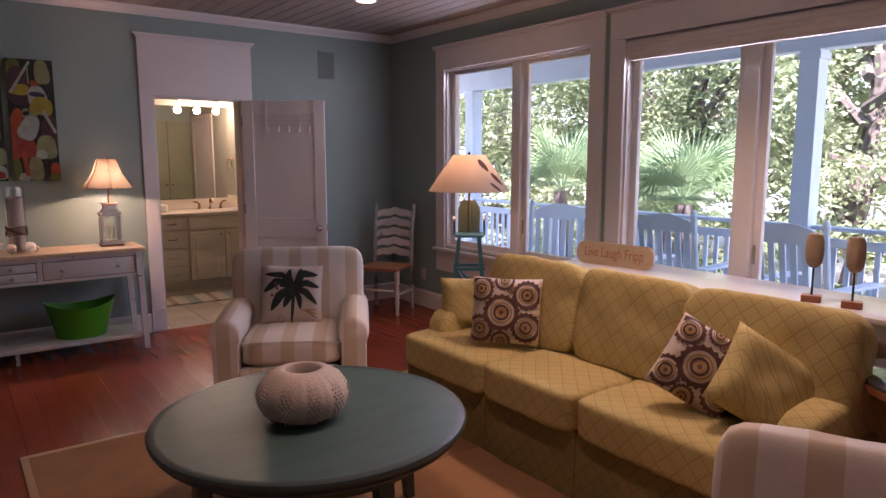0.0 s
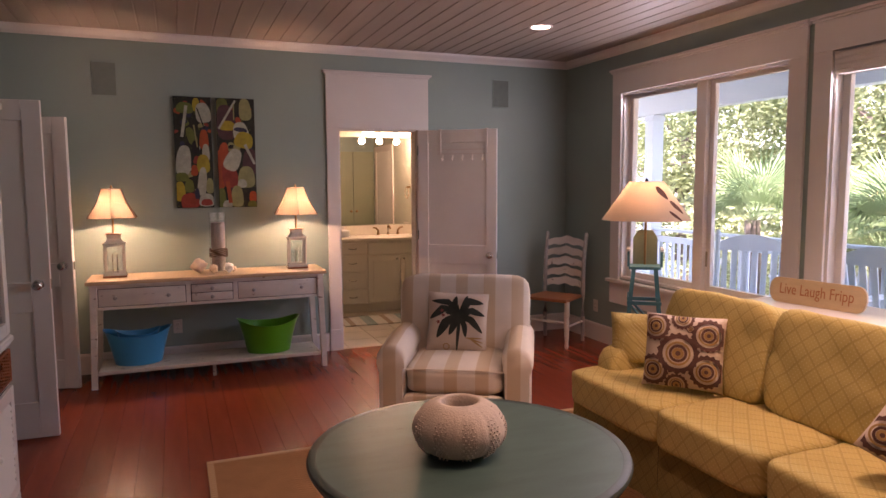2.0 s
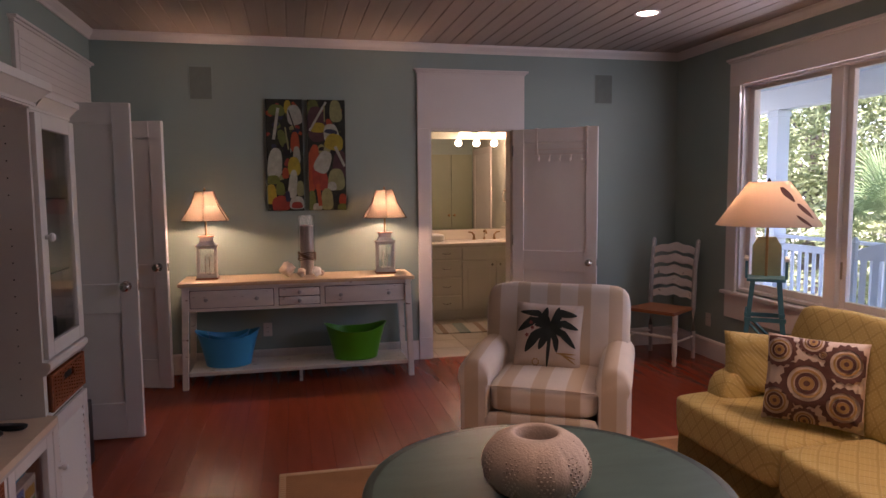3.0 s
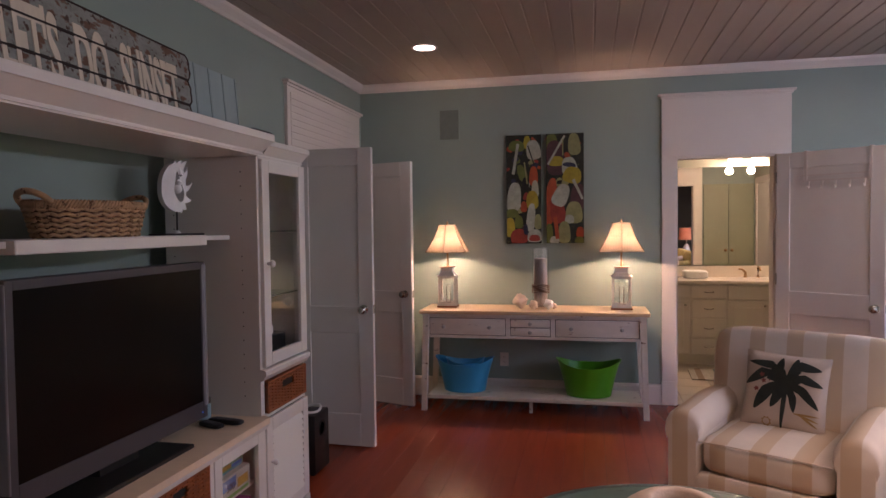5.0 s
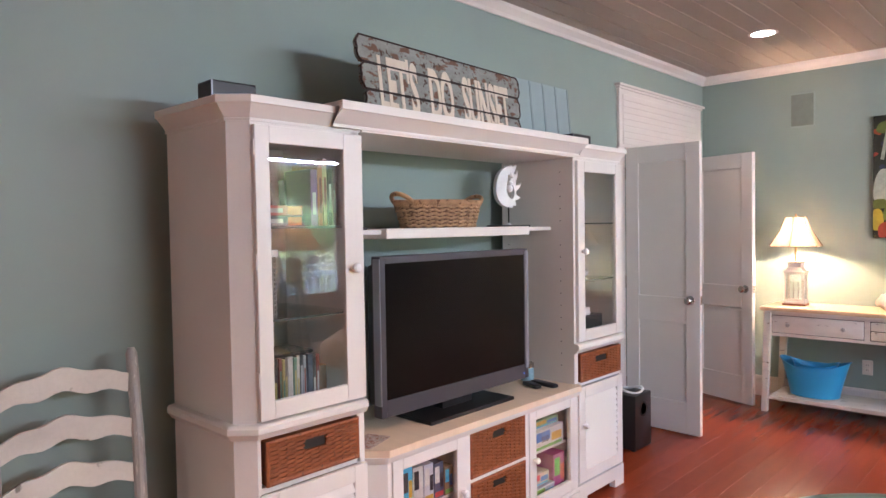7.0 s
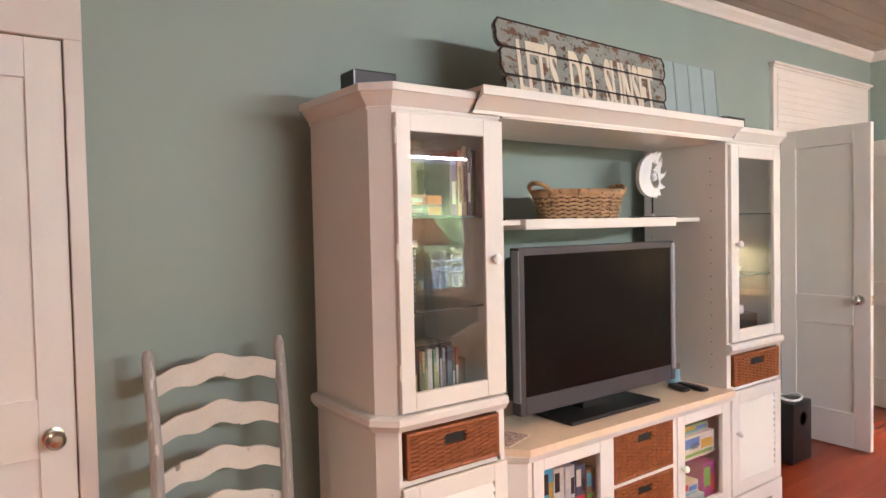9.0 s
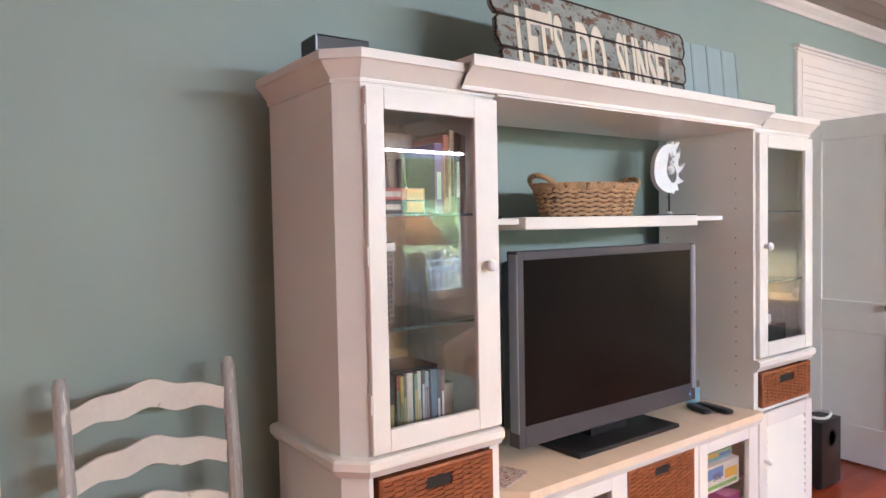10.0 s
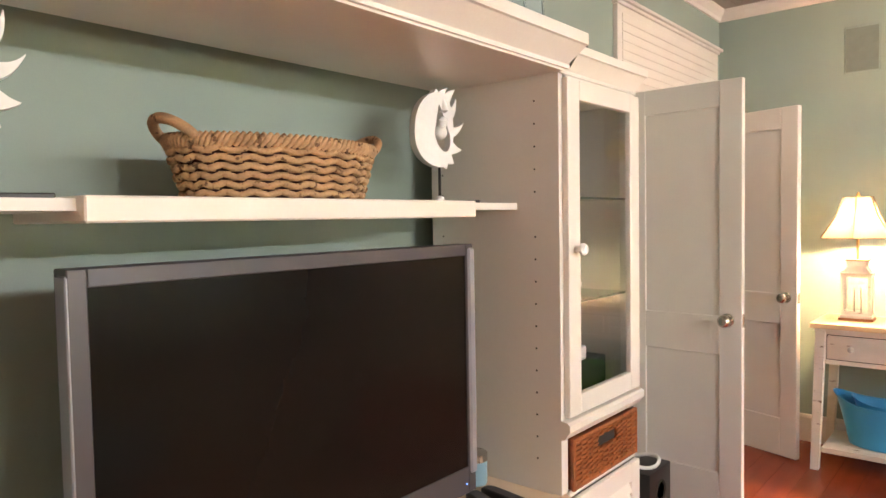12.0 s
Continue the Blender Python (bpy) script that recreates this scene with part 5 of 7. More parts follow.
    for p, q in ((lo, mi), (mi, hi)):
        for k in range(n):
            bm.faces.new((p[k], p[(k + 1) % n], q[(k + 1) % n], q[k]))
    s = part("shade", bm, M_SHADE, t, "lit cream panelled shade", smooth=False)
    bm = bmesh.new()
    for k in range(n):
        tube(bm, [ribs[0][k] * 1.005, ribs[1][k] * 1.005, ribs[2][k] * 1.005], 0.0038, 5)
    part("rib", bm, M_SHADELINE, s, "dark brown binding")
    bm = bmesh.new()
    for q in (ribs[0], ribs[2]):
        bm = bmesh.new()
        for k in range(n):
            rod(bm, q[k], q[(k + 1) % n], 0.0028, seg=5)
        part("rim_binding", bm, M_SHADELINE, s, "brown rim binding")
    part("finial", lathe(bmesh.new(), [(0.006, 0.69), (0.011, 0.70), (0.007, 0.715), (0, 0.722)], 10), M_BRASS, t)
    lamp("table_lamp_light", 'POINT', LAMP, WARM, Matrix.Translation((x, y, z + 0.545)), 0.03)
    return t


lantern_lamp(-0.275, 5.95, 0.826)
lantern_lamp(1.14, 5.95, 0.826)

t = thing("hurricane_candle", "tall glass hurricane with a taupe candle tied with dark twine", "candle holder", pose(0.50, 5.95, 0.826))
part("glass_cylinder", lathe(bmesh.new(), [(0.063, 0.002), (0.067, 0.002), (0.067, 0.49), (0.064, 0.49), (0.063, 0.01)], 32, hoop=True), M_GLASS, t, "clear glass cylinder")
part("candle", lathe(bmesh.new(), [(0.0, 0.012), (0.054, 0.012), (0.054, 0.405), (0.046, 0.41), (0, 0.405)], 28), M_CANDLE, t)
bm = bmesh.new()
for k in range(6):
    z = 0.135 + k * 0.011
    tube(bm, [(0.0705 * math.cos(a), 0.0705 * math.sin(a), z + 0.006 * math.sin(3 * a + k)) for a in [2 * math.pi * i / 24 for i in range(25)]], 0.004, 5)
part("twine", bm, M_SHADELINE, t, "dark knotted twine")
for nm, (x, y), r, s, lab in (("sea_shell", (0.34, 5.87), 0.075, 0.5, "large pale conch shell on the console"), ("sea_shell", (0.45, 5.83), 0.045, 0.8, "round pale sea shell on the console"), ("sea_shell", (0.57, 5.84), 0.05, 0.8, "white spiky sea shell beside the candle"), ("sea_shell", (0.61, 5.88), 0.03, 0.9, "small white sea shell beside the candle")):
    bm = bmesh.new()
    n = 22
    pts = []
    lathe(bm, [(0.0, -r), (r * 0.25, -r * 0.8), (r * 0.5, -r * 0.45), (r * 0.8, 0.0), (r * 0.72, r * 0.3), (r * 0.5, r * 0.45), (r * 0.42, r * 0.62), (r * 0.2, r * 0.75), (0.0, r)], n, wave=lambda a, i: 1 + 0.16 * math.sin(a * 5 + i * 1.3))
    bmesh.ops.transform(bm, matrix=pose(0, 0, 0, 78, 0, 70 if r > 0.06 else 30), verts=bm.verts[:])
    zmin = min(v.co.z for v in bm.verts)
    bmesh.ops.translate(bm, vec=(0, 0, -zmin), verts=bm.verts[:])
    single(nm, bm, M_SHELL if r != 0.05 else M_PORC, lab, "shell", pose(x, y, 0.826), angle=60)


def tub(x, y, z, material, label, s=1.0, turn=0):
    """An oval tub with raised ends that serve as handles."""
    t = thing("storage_tub", label, "tub", pose(x, y, z, 0, 0, turn))
    bm = bmesh.new()
    seg = 48
    rings = []
    def rim(a):
        return 0.055 * abs(math.cos(a)) ** 3.0
    for k, (f, g) in enumerate(((0.0, 0.74), (0.02, 0.80), (0.35, 0.88), (0.7, 0.95), (1.0, 1.0), (1.0, 1.035), (0.985, 1.035), (0.985, 0.985), (0.7, 0.93), (0.35, 0.86), (0.04, 0.77))):
        ring = []
        for i in range(seg):
            a = 2 * math.pi * i / seg
            hz = (0.235 + rim(a)) * f
            q = g + (0.14 * abs(math.cos(a)) ** 3 * f * f)
            ring.append(bm.verts.new((s * 0.215 * q * math.cos(a), s * 0.155 * q * math.sin(a), s * hz)))
        rings.append(ring)
    for a, b in zip(rings, rings[1:]):
        for i in range(seg):
            bm.faces.new((a[i], a[(i + 1) % seg], b[(i + 1) % seg], b[i]))
    bm.faces.new(rings[0][::-1])
    bm.faces.new(rings[-1])
    part("tub_body", bm, material, t, angle=50)
    return t


tub(-0.135, 5.94, 0.129, M_BLUETUB, "sky blue oval plastic tub on the console's low shelf", 1.0)
tub(-0.13, 5.94, 0.215, M_BLUETUB, "smaller sky blue plastic tub nested in the larger one", 0.66, 8)
tub(0.88, 5.93, 0.129, M_GREENTUB, "lime green oval plastic tub on the console's low shelf", 1.03)

# ---- buoy canvases ----
ART = dict(o=(0.55, 0.10, 0.025), r=(0.42, 0.06, 0.035), w=(0.52, 0.56, 0.46), y=(0.52, 0.42, 0.03), g=(0.17, 0.22, 0.04), b=(0.03, 0.04, 0.09), l=(0.36, 0.38, 0.16), k=(0.01, 0.012, 0.01), p=(0.11, 0.045, 0.05))
ARTM = {k: mat("buoy_paint_" + n, tuple(v * 0.62 for v in c), rough=0.55, vary=0.25, scale=18, bump=0.08) for (k, c), n in zip(ART.items(), ("orange", "red", "white", "yellow", "olive", "navy", "pale_green", "black", "plum"))}


def canvas(x0, x1, label, buoys, sticks):
    w, h = x1 - x0, 0.925
    t = thing("canvas_picture", label, "picture", pose((x0 + x1) / 2, YN - 0.002, 1.35), group="buoy canvases")
    part("stretched_canvas", B(-w / 2, w / 2, -0.03, 0, 0, h, 0.003), M_CANVAS, t)
    lay = 0
    rnd = random.Random(int(x0 * 1000))
    small = [(rnd.uniform(-0.46, 0.46), rnd.uniform(0.04, 0.96), rnd.uniform(0.04, 0.1), rnd.uniform(0.012, 0.045), rnd.uniform(-40, 40), rnd.choice("kgbpkolrkw")) for _ in range(34)]
    for kx, kz, rx, rz, turn, col in tuple(small) + tuple(buoys):
        lay += 1
        bm = bmesh.new()
        n = 26
        ca, sa = math.cos(radians(turn)), math.sin(radians(turn))
        pts = []
        for i in range(n):
            a = 2 * math.pi * i / n
            ex, ez = abs(math.cos(a)) ** 0.7 * math.copysign(1, math.cos(a)) * rx * w, abs(math.sin(a)) ** 0.7 * math.copysign(1, math.sin(a)) * rz * h
            ex *= 1 - 0.18 * (ez / (rz * h))
            px, pz = kx * w + ex * ca - ez * sa, kz * h + ex * sa + ez * ca
            pts.append((max(-w / 2 + 0.002, min(w / 2 - 0.002, px)), max(0.002, min(h - 0.002, pz))))
        y = -0.0305 - lay * 0.00012
        bm.faces.new([bm.verts.new((p[0], y, p[1])) for p in pts])
        part("painted_buoy", bm, ARTM[col], t, smooth=False)
    for ax, az, bx, bz, r, col in sticks:
        lay += 1
        y = -0.0305 - lay * 0.00012
        d = Vector(((bx - ax) * w, (bz - az) * h)).normalized()
        s = Vector((-d.y, d.x)) * r
        bm = bmesh.new()
        q = [(ax * w + s.x, az * h + s.y), (bx * w + s.x, bz * h + s.y), (bx * w - s.x, bz * h - s.y), (ax * w - s.x, az * h - s.y)]
        bm.faces.new([bm.verts.new((max(-w / 2 + 0.002, min(w / 2 - 0.002, p[0])), y, max(0.002, min(h - 0.002, p[1])))) for p in q])
        part("painted_stick", bm, ARTM[col], t, smooth=False)
    return t


canvas(0.197, 0.495, "tall canvas picture of hanging fishing buoys in dark greens",
       ((0.1, 0.93, 0.1, 0.06, 0, "y"), (0.28, 0.86, 0.2, 0.09, 10, "w"), (-0.2, 0.9, 0.22, 0.05, -5, "g"), (0.28, 0.62, 0.12, 0.09, 0, "o"), (0.32, 0.5, 0.1, 0.08, 0, "w"), (-0.05, 0.65, 0.12, 0.08, 20, "g"), (0.05, 0.55, 0.1, 0.06, 0, "k"), (-0.28, 0.43, 0.2, 0.135, -6, "w"), (0.24, 0.40, 0.17, 0.085, 0, "y"), (-0.34, 0.28, 0.18, 0.04, 0, "g"), (0.0, 0.34, 0.09, 0.05, 0, "o"), (0.2, 0.24, 0.12, 0.13, -5, "w"), (0.4, 0.2, 0.1, 0.07, 0, "l"), (-0.4, 0.15, 0.14, 0.09, 0, "y"), (-0.15, 0.2, 0.12, 0.06, 0, "g"), (-0.15, 0.06, 0.24, 0.075, 20, "r"), (0.3, 0.07, 0.2, 0.06, 0, "w"), (0.3, 0.05, 0.15, 0.03, 0, "r"), (0.05, 0.13, 0.06, 0.05, 0, "b")),
       ((-0.16, 0.92, -0.3, 0.64, 0.012, "w"), (0.02, 0.75, 0.1, 0.55, 0.006, "l"), (0.12, 0.9, 0.3, 0.72, 0.005, "k")))
canvas(0.535, 0.848, "tall canvas picture of hanging fishing buoys in yellow and orange",
       ((0.25, 0.9, 0.16, 0.1, 4, "l"), (-0.35, 0.92, 0.16, 0.08, 0, "g"), (-0.25, 0.78, 0.25, 0.16, 6, "p"), (-0.22, 0.75, 0.2, 0.045, 0, "y"), (0.12, 0.70, 0.2, 0.085, 10, "w"), (0.12, 0.715, 0.17, 0.02, -8, "b"), (0.2, 0.62, 0.24, 0.075, -14, "y"), (0.35, 0.42, 0.2, 0.12, 0, "p"), (-0.4, 0.38, 0.16, 0.22, -8, "o"), (-0.2, 0.3, 0.2, 0.12, 10, "r"), (-0.1, 0.44, 0.2, 0.105, -24, "w"), (0.24, 0.28, 0.22, 0.1, 0, "l"), (0.12, 0.22, 0.12, 0.04, 0, "w"), (-0.02, 0.1, 0.16, 0.1, 0, "l"), (-0.42, 0.09, 0.1, 0.09, 0, "g"), (-0.28, 0.03, 0.12, 0.035, 0, "w"), (0.4, 0.1, 0.1, 0.05, 0, "o"), (0.38, 0.03, 0.12, 0.03, 0, "g")),
       ((-0.45, 0.72, 0.0, 0.98, 0.009, "w"), (0.22, 0.58, 0.48, 0.40, 0.013, "w"), (-0.26, 0.24, -0.2, 0.04, 0.016, "o"), (-0.05, 0.95, -0.05, 0.8, 0.005, "l")))

# ---- small fittings on the walls ----
for x, z in ((-0.305, 2.392), (3.23, 2.427)):
    t = thing("wall_speaker", "flush wall speaker with a grille painted like the wall", "speaker", pose(x, YN, z), group="flush wall speakers")
    part("rim", B(-0.092, 0.092, -0.006, 0, -0.136, 0.136, 0.002), M_WALL, t)
    part("grille", B(-0.083, 0.083, -0.0085, -0.005, -0.127, 0.127), M_GRILLE, t, "fine perforated grille")


def outlet(m):
    t = thing("wall_outlet", "ivory double wall outlet", "outlet", m, group="wall outlets")
    part("plate", B(-0.036, 0.036, -0.006, 0, -0.058, 0.058, 0.002), M_OUTLET, t)
    for z in (-0.02, 0.02):
        part("socket", B(-0.017, 0.017, -0.008, -0.005, z - 0.014, z + 0.014, 0.003), M_OUTLET, t)
        for x in (-0.006, 0.006):
            part("slot", B(x - 0.0012, x + 0.0012, -0.0085, -0.0078, z - 0.005, z + 0.005), M_DARK, t)


outlet(pose(0.162, YN, 0.34))
outlet(pose(XE, 5.66, 0.34, 0, 0, -90))

# ---- ladder-back chairs ----
def ladder_chair(label, m, seat_mat, slats=5, h=1.10, front_turned=True):
    """A ladder-back chair; local -y is its front."""
    t = thing("ladder_chair", label, "chair", m, group="ladder-back chairs")
    w = 0.205
    for s in (-1, 1):
        bm = bmesh.new()
        tube(bm, [(s * w, 0.20, 0), (s * w, 0.19, 0.25), (s * w, 0.185, 0.45), (s * w * 1.0, 0.20, 0.8), (s * w * 1.02, 0.245, h - 0.02), (s * w * 1.02, 0.247, h)], [0.017, 0.02, 0.021, 0.02, 0.019, 0.011], 10)
        part("back_post", bm, M_CHAIRPOST, t, "greyed paint on the posts")
        p = [(0.012, 0.0), (0.02, 0.02), (0.016, 0.06), (0.023, 0.12), (0.021, 0.26), (0.014, 0.29), (0.024, 0.31), (0.024, 0.44)]
        part("front_leg", lathe(bmesh.new(), p, 12, (s * w * 1.08, -0.19, 0)), M_CHAIRW, t)
        part("stretcher", rod(bmesh.new(), (s * w * 1.03, -0.18, 0.2), (s * w, 0.18, 0.2), 0.011), M_CHAIRW, t)
    bm = bmesh.new()
    lathe(bm, [(0.008, -0.2), (0.013, -0.16), (0.010, -0.1), (0.018, -0.03), (0.010, 0), (0.018, 0.03), (0.010, 0.1), (0.013, 0.16), (0.008, 0.2)], 10)
    bmesh.ops.transform(bm, matrix=pose(0, -0.19, 0.24, 0, 90, 0), verts=bm.verts[:])
    part("front_stretcher", bm, M_CHAIRW, t)
    bm = bmesh.new()
    prism(bm, [(-0.235, -0.225), (0.235, -0.225), (0.205, 0.19), (-0.205, 0.19)], 0.435, 0.462)
    bmesh.ops.bevel(bm, geom=bm.edges[:], offset=0.008, segments=2, affect='EDGES')
    part("seat", bm, seat_mat, t)
    gap = (h - 0.10 - 0.56) / (slats - 1)
    for k in range(slats):
        z = 0.56 + gap * k
        bm = bmesh.new()
        n = 18
        rows = []
        for i in range(n + 1):
            u = -1 + 2 * i / n
            yb = 0.20 + max(0, (z - 0.8)) * 0.15 + 0.028 * (1 - u * u)
            up = z + 0.042 + 0.018 * math.cos(u * math.pi * 1.0) + 0.006 * math.cos(u * math.pi * 3)
            dn = z - 0.026 + 0.010 * math.cos(u * math.pi) + 0.008 * math.cos(u * math.pi * 3)
            rows.append([bm.verts.new((u * w * 0.985, yb + d, q)) for d, q in ((-0.006, dn), (-0.006, up), (0.006, up), (0.006, dn))])
        for a, b in zip(rows, rows[1:]):
            for j in range(4):
                bm.faces.new((a[j], a[(j + 1) % 4], b[(j + 1) % 4], b[j]))
        bm.faces.new(rows[0])
        bm.faces.new(rows[-1][::-1])
        part("back_slat", bm, M_CHAIRW, t, angle=30)
    return t


ladder_chair("worn white ladder-back chair with a honey wood seat, in the corner", pose(3.57, 5.72, 0, 0, 0, -58), M_SEATWOOD, 5, 1.06)
ladder_chair("worn white ladder-back chair standing against the sage wall", pose(-0.715, 0.89, 0, 0, 0, 90), M_CHAIRW, 4, 1.10)

# ---- lifeguard-chair floor lamp ----
LX, LY = 3.30, 4.05
t = thing("floor_lamp", "teal lifeguard-chair floor lamp, lit, with a fish-print cream shade", "lamp", pose(LX, LY, 0, 0, 0, -38))
for a in (-1, 1):
    for b in (-1, 1):
        bm = bmesh.new()
        prism(bm, [(-0.014, -0.014), (0.014, -0.014), (0.014, 0.014), (-0.014, 0.014)], 0.0, 0.93)
        for v in bm.verts:
            f = 1 - v.co.z / 0.93
            v.co.x += a * (0.075 + 0.085 * f)
            v.co.y += b * (0.075 + 0.085 * f)
        part("leg", bm, M_TEAL, t)
for z in (0.12, 0.40, 0.68):
    f = 0.075 + 0.085 * (1 - z / 0.93)
    for s in (-1, 1):
        part("cross_bar", B(-f - 0.02, f + 0.02, s * f - 0.02, s * f - 0.002, z, z + 0.025), M_TEAL, t)
        part("cross_bar", B(s * f - 0.02, s * f - 0.002, -f - 0.02, f + 0.02, z + 0.03, z + 0.055), M_TEAL, t)
for s in (-1, 1):
    f0, f1 = 0.075 + 0.085 * (1 - 0.13 / 0.93), 0.075 + 0.085 * (1 - 0.66 / 0.93)
    part("brace", rod(bmesh.new(), (-f0, s * f0, 0.14), (f1, s * f1, 0.40), 0.009, seg=4), M_TEAL, t)
    part("brace", rod(bmesh.new(), (f0, s * f0, 0.42), (-f1, s * f1, 0.68), 0.009, seg=4), M_TEAL, t)
part("seat", B(-0.11, 0.11, -0.10, 0.11, 0.93, 0.95, 0.003), M_TEAL, t)
bm = bmesh.new()
pts = [(-0.085, 0.95), (0.085, 0.95), (0.085, 1.14), (0.05, 1.2), (-0.05, 1.2), (-0.085, 1.14)]
prism(bm, pts, -0.012, 0.012, pose(0, 0.09, 0, 90, 0, 0))
part("backboard", bm, M_OLIVE, t, "sage painted backboard")
for s in (-1, 1):
    part("armrest", B(s * 0.115 - 0.012, s * 0.115 + 0.012, -0.11, 0.1, 1.06, 1.075), M_CHALK, t)
    part("arm_post", B(s * 0.112 - 0.008, s * 0.112 + 0.008, -0.1, -0.084, 0.95, 1.06), M_TEAL, t)
part("stem", rod(bmesh.new(), (0, 0.06, 0.95), (0, 0.06, 1.52), 0.009), M_BRASS, t)
sh = part("shade", lathe(bmesh.new(), [(0.31, 1.275), (0.12, 1.55), (0.117, 1.55), (0.307, 1.275)], 40, (0, 0.06, 0), hoop=True), M_LINENSHADE, t, "cream conical shade")
bm = bmesh.new()
for a0, z0, ln, wd in ((-62, 1.47, 0.09, 0.028), (-42, 1.37, 0.09, 0.03), (-54, 1.31, 0.07, 0.02)):
    prev = None
    for i in range(9):
        f = i / 8
        z = z0 + ln * (0.5 - f)
        row = []
        for s in (-1, 1):
            wid = wd * math.sin(math.pi * (0.12 + 0.8 * f)) * s
            r = 0.31 + (z - 1.275) / 0.275 * (0.12 - 0.31) + 0.0025
            an = radians(a0 + 14 * f) + wid / r
            row.append(bm.verts.new((r * math.cos(an), 0.06 + r * math.sin(an), z)))
        if prev:
            bm.faces.new((prev[0], prev[1], row[1], row[0]))
        prev = row
lamp("floor_lamp_light", 'POINT', 1.2, WARM, pose(LX, LY, 0, 0, 0, -38) @ Matrix.Translation((0, 0.06, 1.43)), 0.03)
part("bulb", lathe(bmesh.new(), [(0.0, 1.37), (0.016, 1.385), (0.03, 1.42), (0.024, 1.45), (0.0, 1.46)], 14, (0.03, 0.06, 0)), M_BULB, t, "lit bulb")
part("fish_print", bm, M_BROWN, sh, "brown printed fish shapes")
part("finial", lathe(bmesh.new(), [(0.006, 1.545), (0.012, 1.555), (0.006, 1.57), (0, 1.575)], 10, (0, 0.06, 0)), M_DARK, t)

# ---- sofa table and what stands on it ----
t = thing("sofa_table", "long glossy white sofa table under the windows", "table")
part("top", B(3.40, 3.93, 0.75, 3.29, 0.785, 0.815, 0.005, 2), M_SILLW, t)
part("apron", B(3.45, 3.9, 0.82, 3.22, 0.695, 0.785), M_WHITE, t)
for x in (3.45, 3.86):
    for y in (0.84, 3.2):
        part("leg", B(x, x + 0.05, y - 0.03, y + 0.02, 0, 0.695), M_WHITE, t)
t = thing("word_sign", "tan wooden sign with a hand-lettered motto", "sign", pose(3.62, 2.92, 0.815, -6, 0, -82))
bm = bmesh.new()
pts = []
for cx, s in ((0.24, 1), (-0.24, -1)):
    for k in range(7):
        a = math.pi / 2 - math.pi * k / 6
        pts.append((cx + s * 0.05 * math.cos(a), 0.075 + s * 0.075 * math.sin(a)))
prism(bm, pts, -0.008, 0.008, pose(0, 0, 0, 90, 0, 0))
part("board", bm, mat("tan_sign_wood", (0.50, 0.37, 0.23), rough=0.6, vary=0.12, scale=8, stretch=(1, 4, 4)), t)
text_mesh("lettering", "Live Laugh Fripp", 0.075, 0.0008, M_SEATWOOD, t, pose(0, -0.0092, 0.075, 90, 0, 0), fit=(0.44, 0.085))
for x in (-0.2, 0.2):
    part("peg", B(x - 0.01, x + 0.01, 0.0, 0.05, 0, 0.02), M_SHADELINE, t)
for y in (1.61, 1.42):
    t = thing("carved_finial", "carved wooden oval on a rod and block stand", "ornament", pose(3.55, y, 0.815, 0, 0, -70), group="carved stand ornaments")
    part("block", B(-0.045, 0.045, -0.035, 0.035, 0, 0.035, 0.003), M_SEATWOOD, t)
    part("rod", rod(bmesh.new(), (0, 0, 0.035), (0, 0, 0.18), 0.005), M_DARK, t)
    part("carved_oval", lathe(bmesh.new(), [(0.0, 0.17), (0.02, 0.175), (0.036, 0.2), (0.042, 0.25), (0.04, 0.31), (0.03, 0.34), (0.0, 0.35)], 24, sy=0.5, wave=lambda a, i: 1 + 0.03 * math.sin(a * 9 + i)), mat("grey_driftwood", (0.36, 0.26, 0.17), rough=0.8, vary=0.2, scale=20, bump=0.4), t)
t = thing("glass_side_table", "round glass-topped side table beside the sofa", "table", pose(3.02, 0.76, 0) @ Matrix.Diagonal((0.9, 0.9, 0.96, 1)))
part("glass_top", lathe(bmesh.new(), [(0, 0.735), (0.405, 0.735), (0.415, 0.738), (0.415, 0.748), (0.405, 0.752), (0, 0.752)], 48), mat("smoked_glass_top", (0.08, 0.08, 0.08), rough=0.03, vary=0.0, bump=0.0, spec=1.0), t, "reflecting glass top")
part("rim", lathe(bmesh.new(), [(0.395, 0.71), (0.422, 0.71), (0.422, 0.735), (0.395, 0.735)], 48, hoop=True), M_SEATWOOD, t, "brown wooden rim")
for k in range(3):
    a = 2 * math.pi * k / 3 + 0.6
    part("leg", tube(bmesh.new(), [(0.39 * math.cos(a), 0.39 * math.sin(a), 0.72), (0.22 * math.cos(a), 0.22 * math.sin(a), 0.3), (0.27 * math.cos(a), 0.27 * math.sin(a), 0.0)], 0.015), M_SEATWOOD, t)
t = thing("coral_lamp", "table lamp with a coral drum shade", "lamp", pose(2.97, 0.91, 0.7225))
part("base", lathe(bmesh.new(), [(0.06, 0), (0.06, 0.02), (0.03, 0.03), (0.07, 0.12), (0.08, 0.2), (0.05, 0.3), (0.015, 0.34), (0.012, 0.42)], 24), M_PORC, t)
part("shade", lathe(bmesh.new(), [(0.16, 0.42), (0.15, 0.68), (0.147, 0.68), (0.157, 0.42)], 32, hoop=True), M_PINKSHADE, t, "coral drum shade")

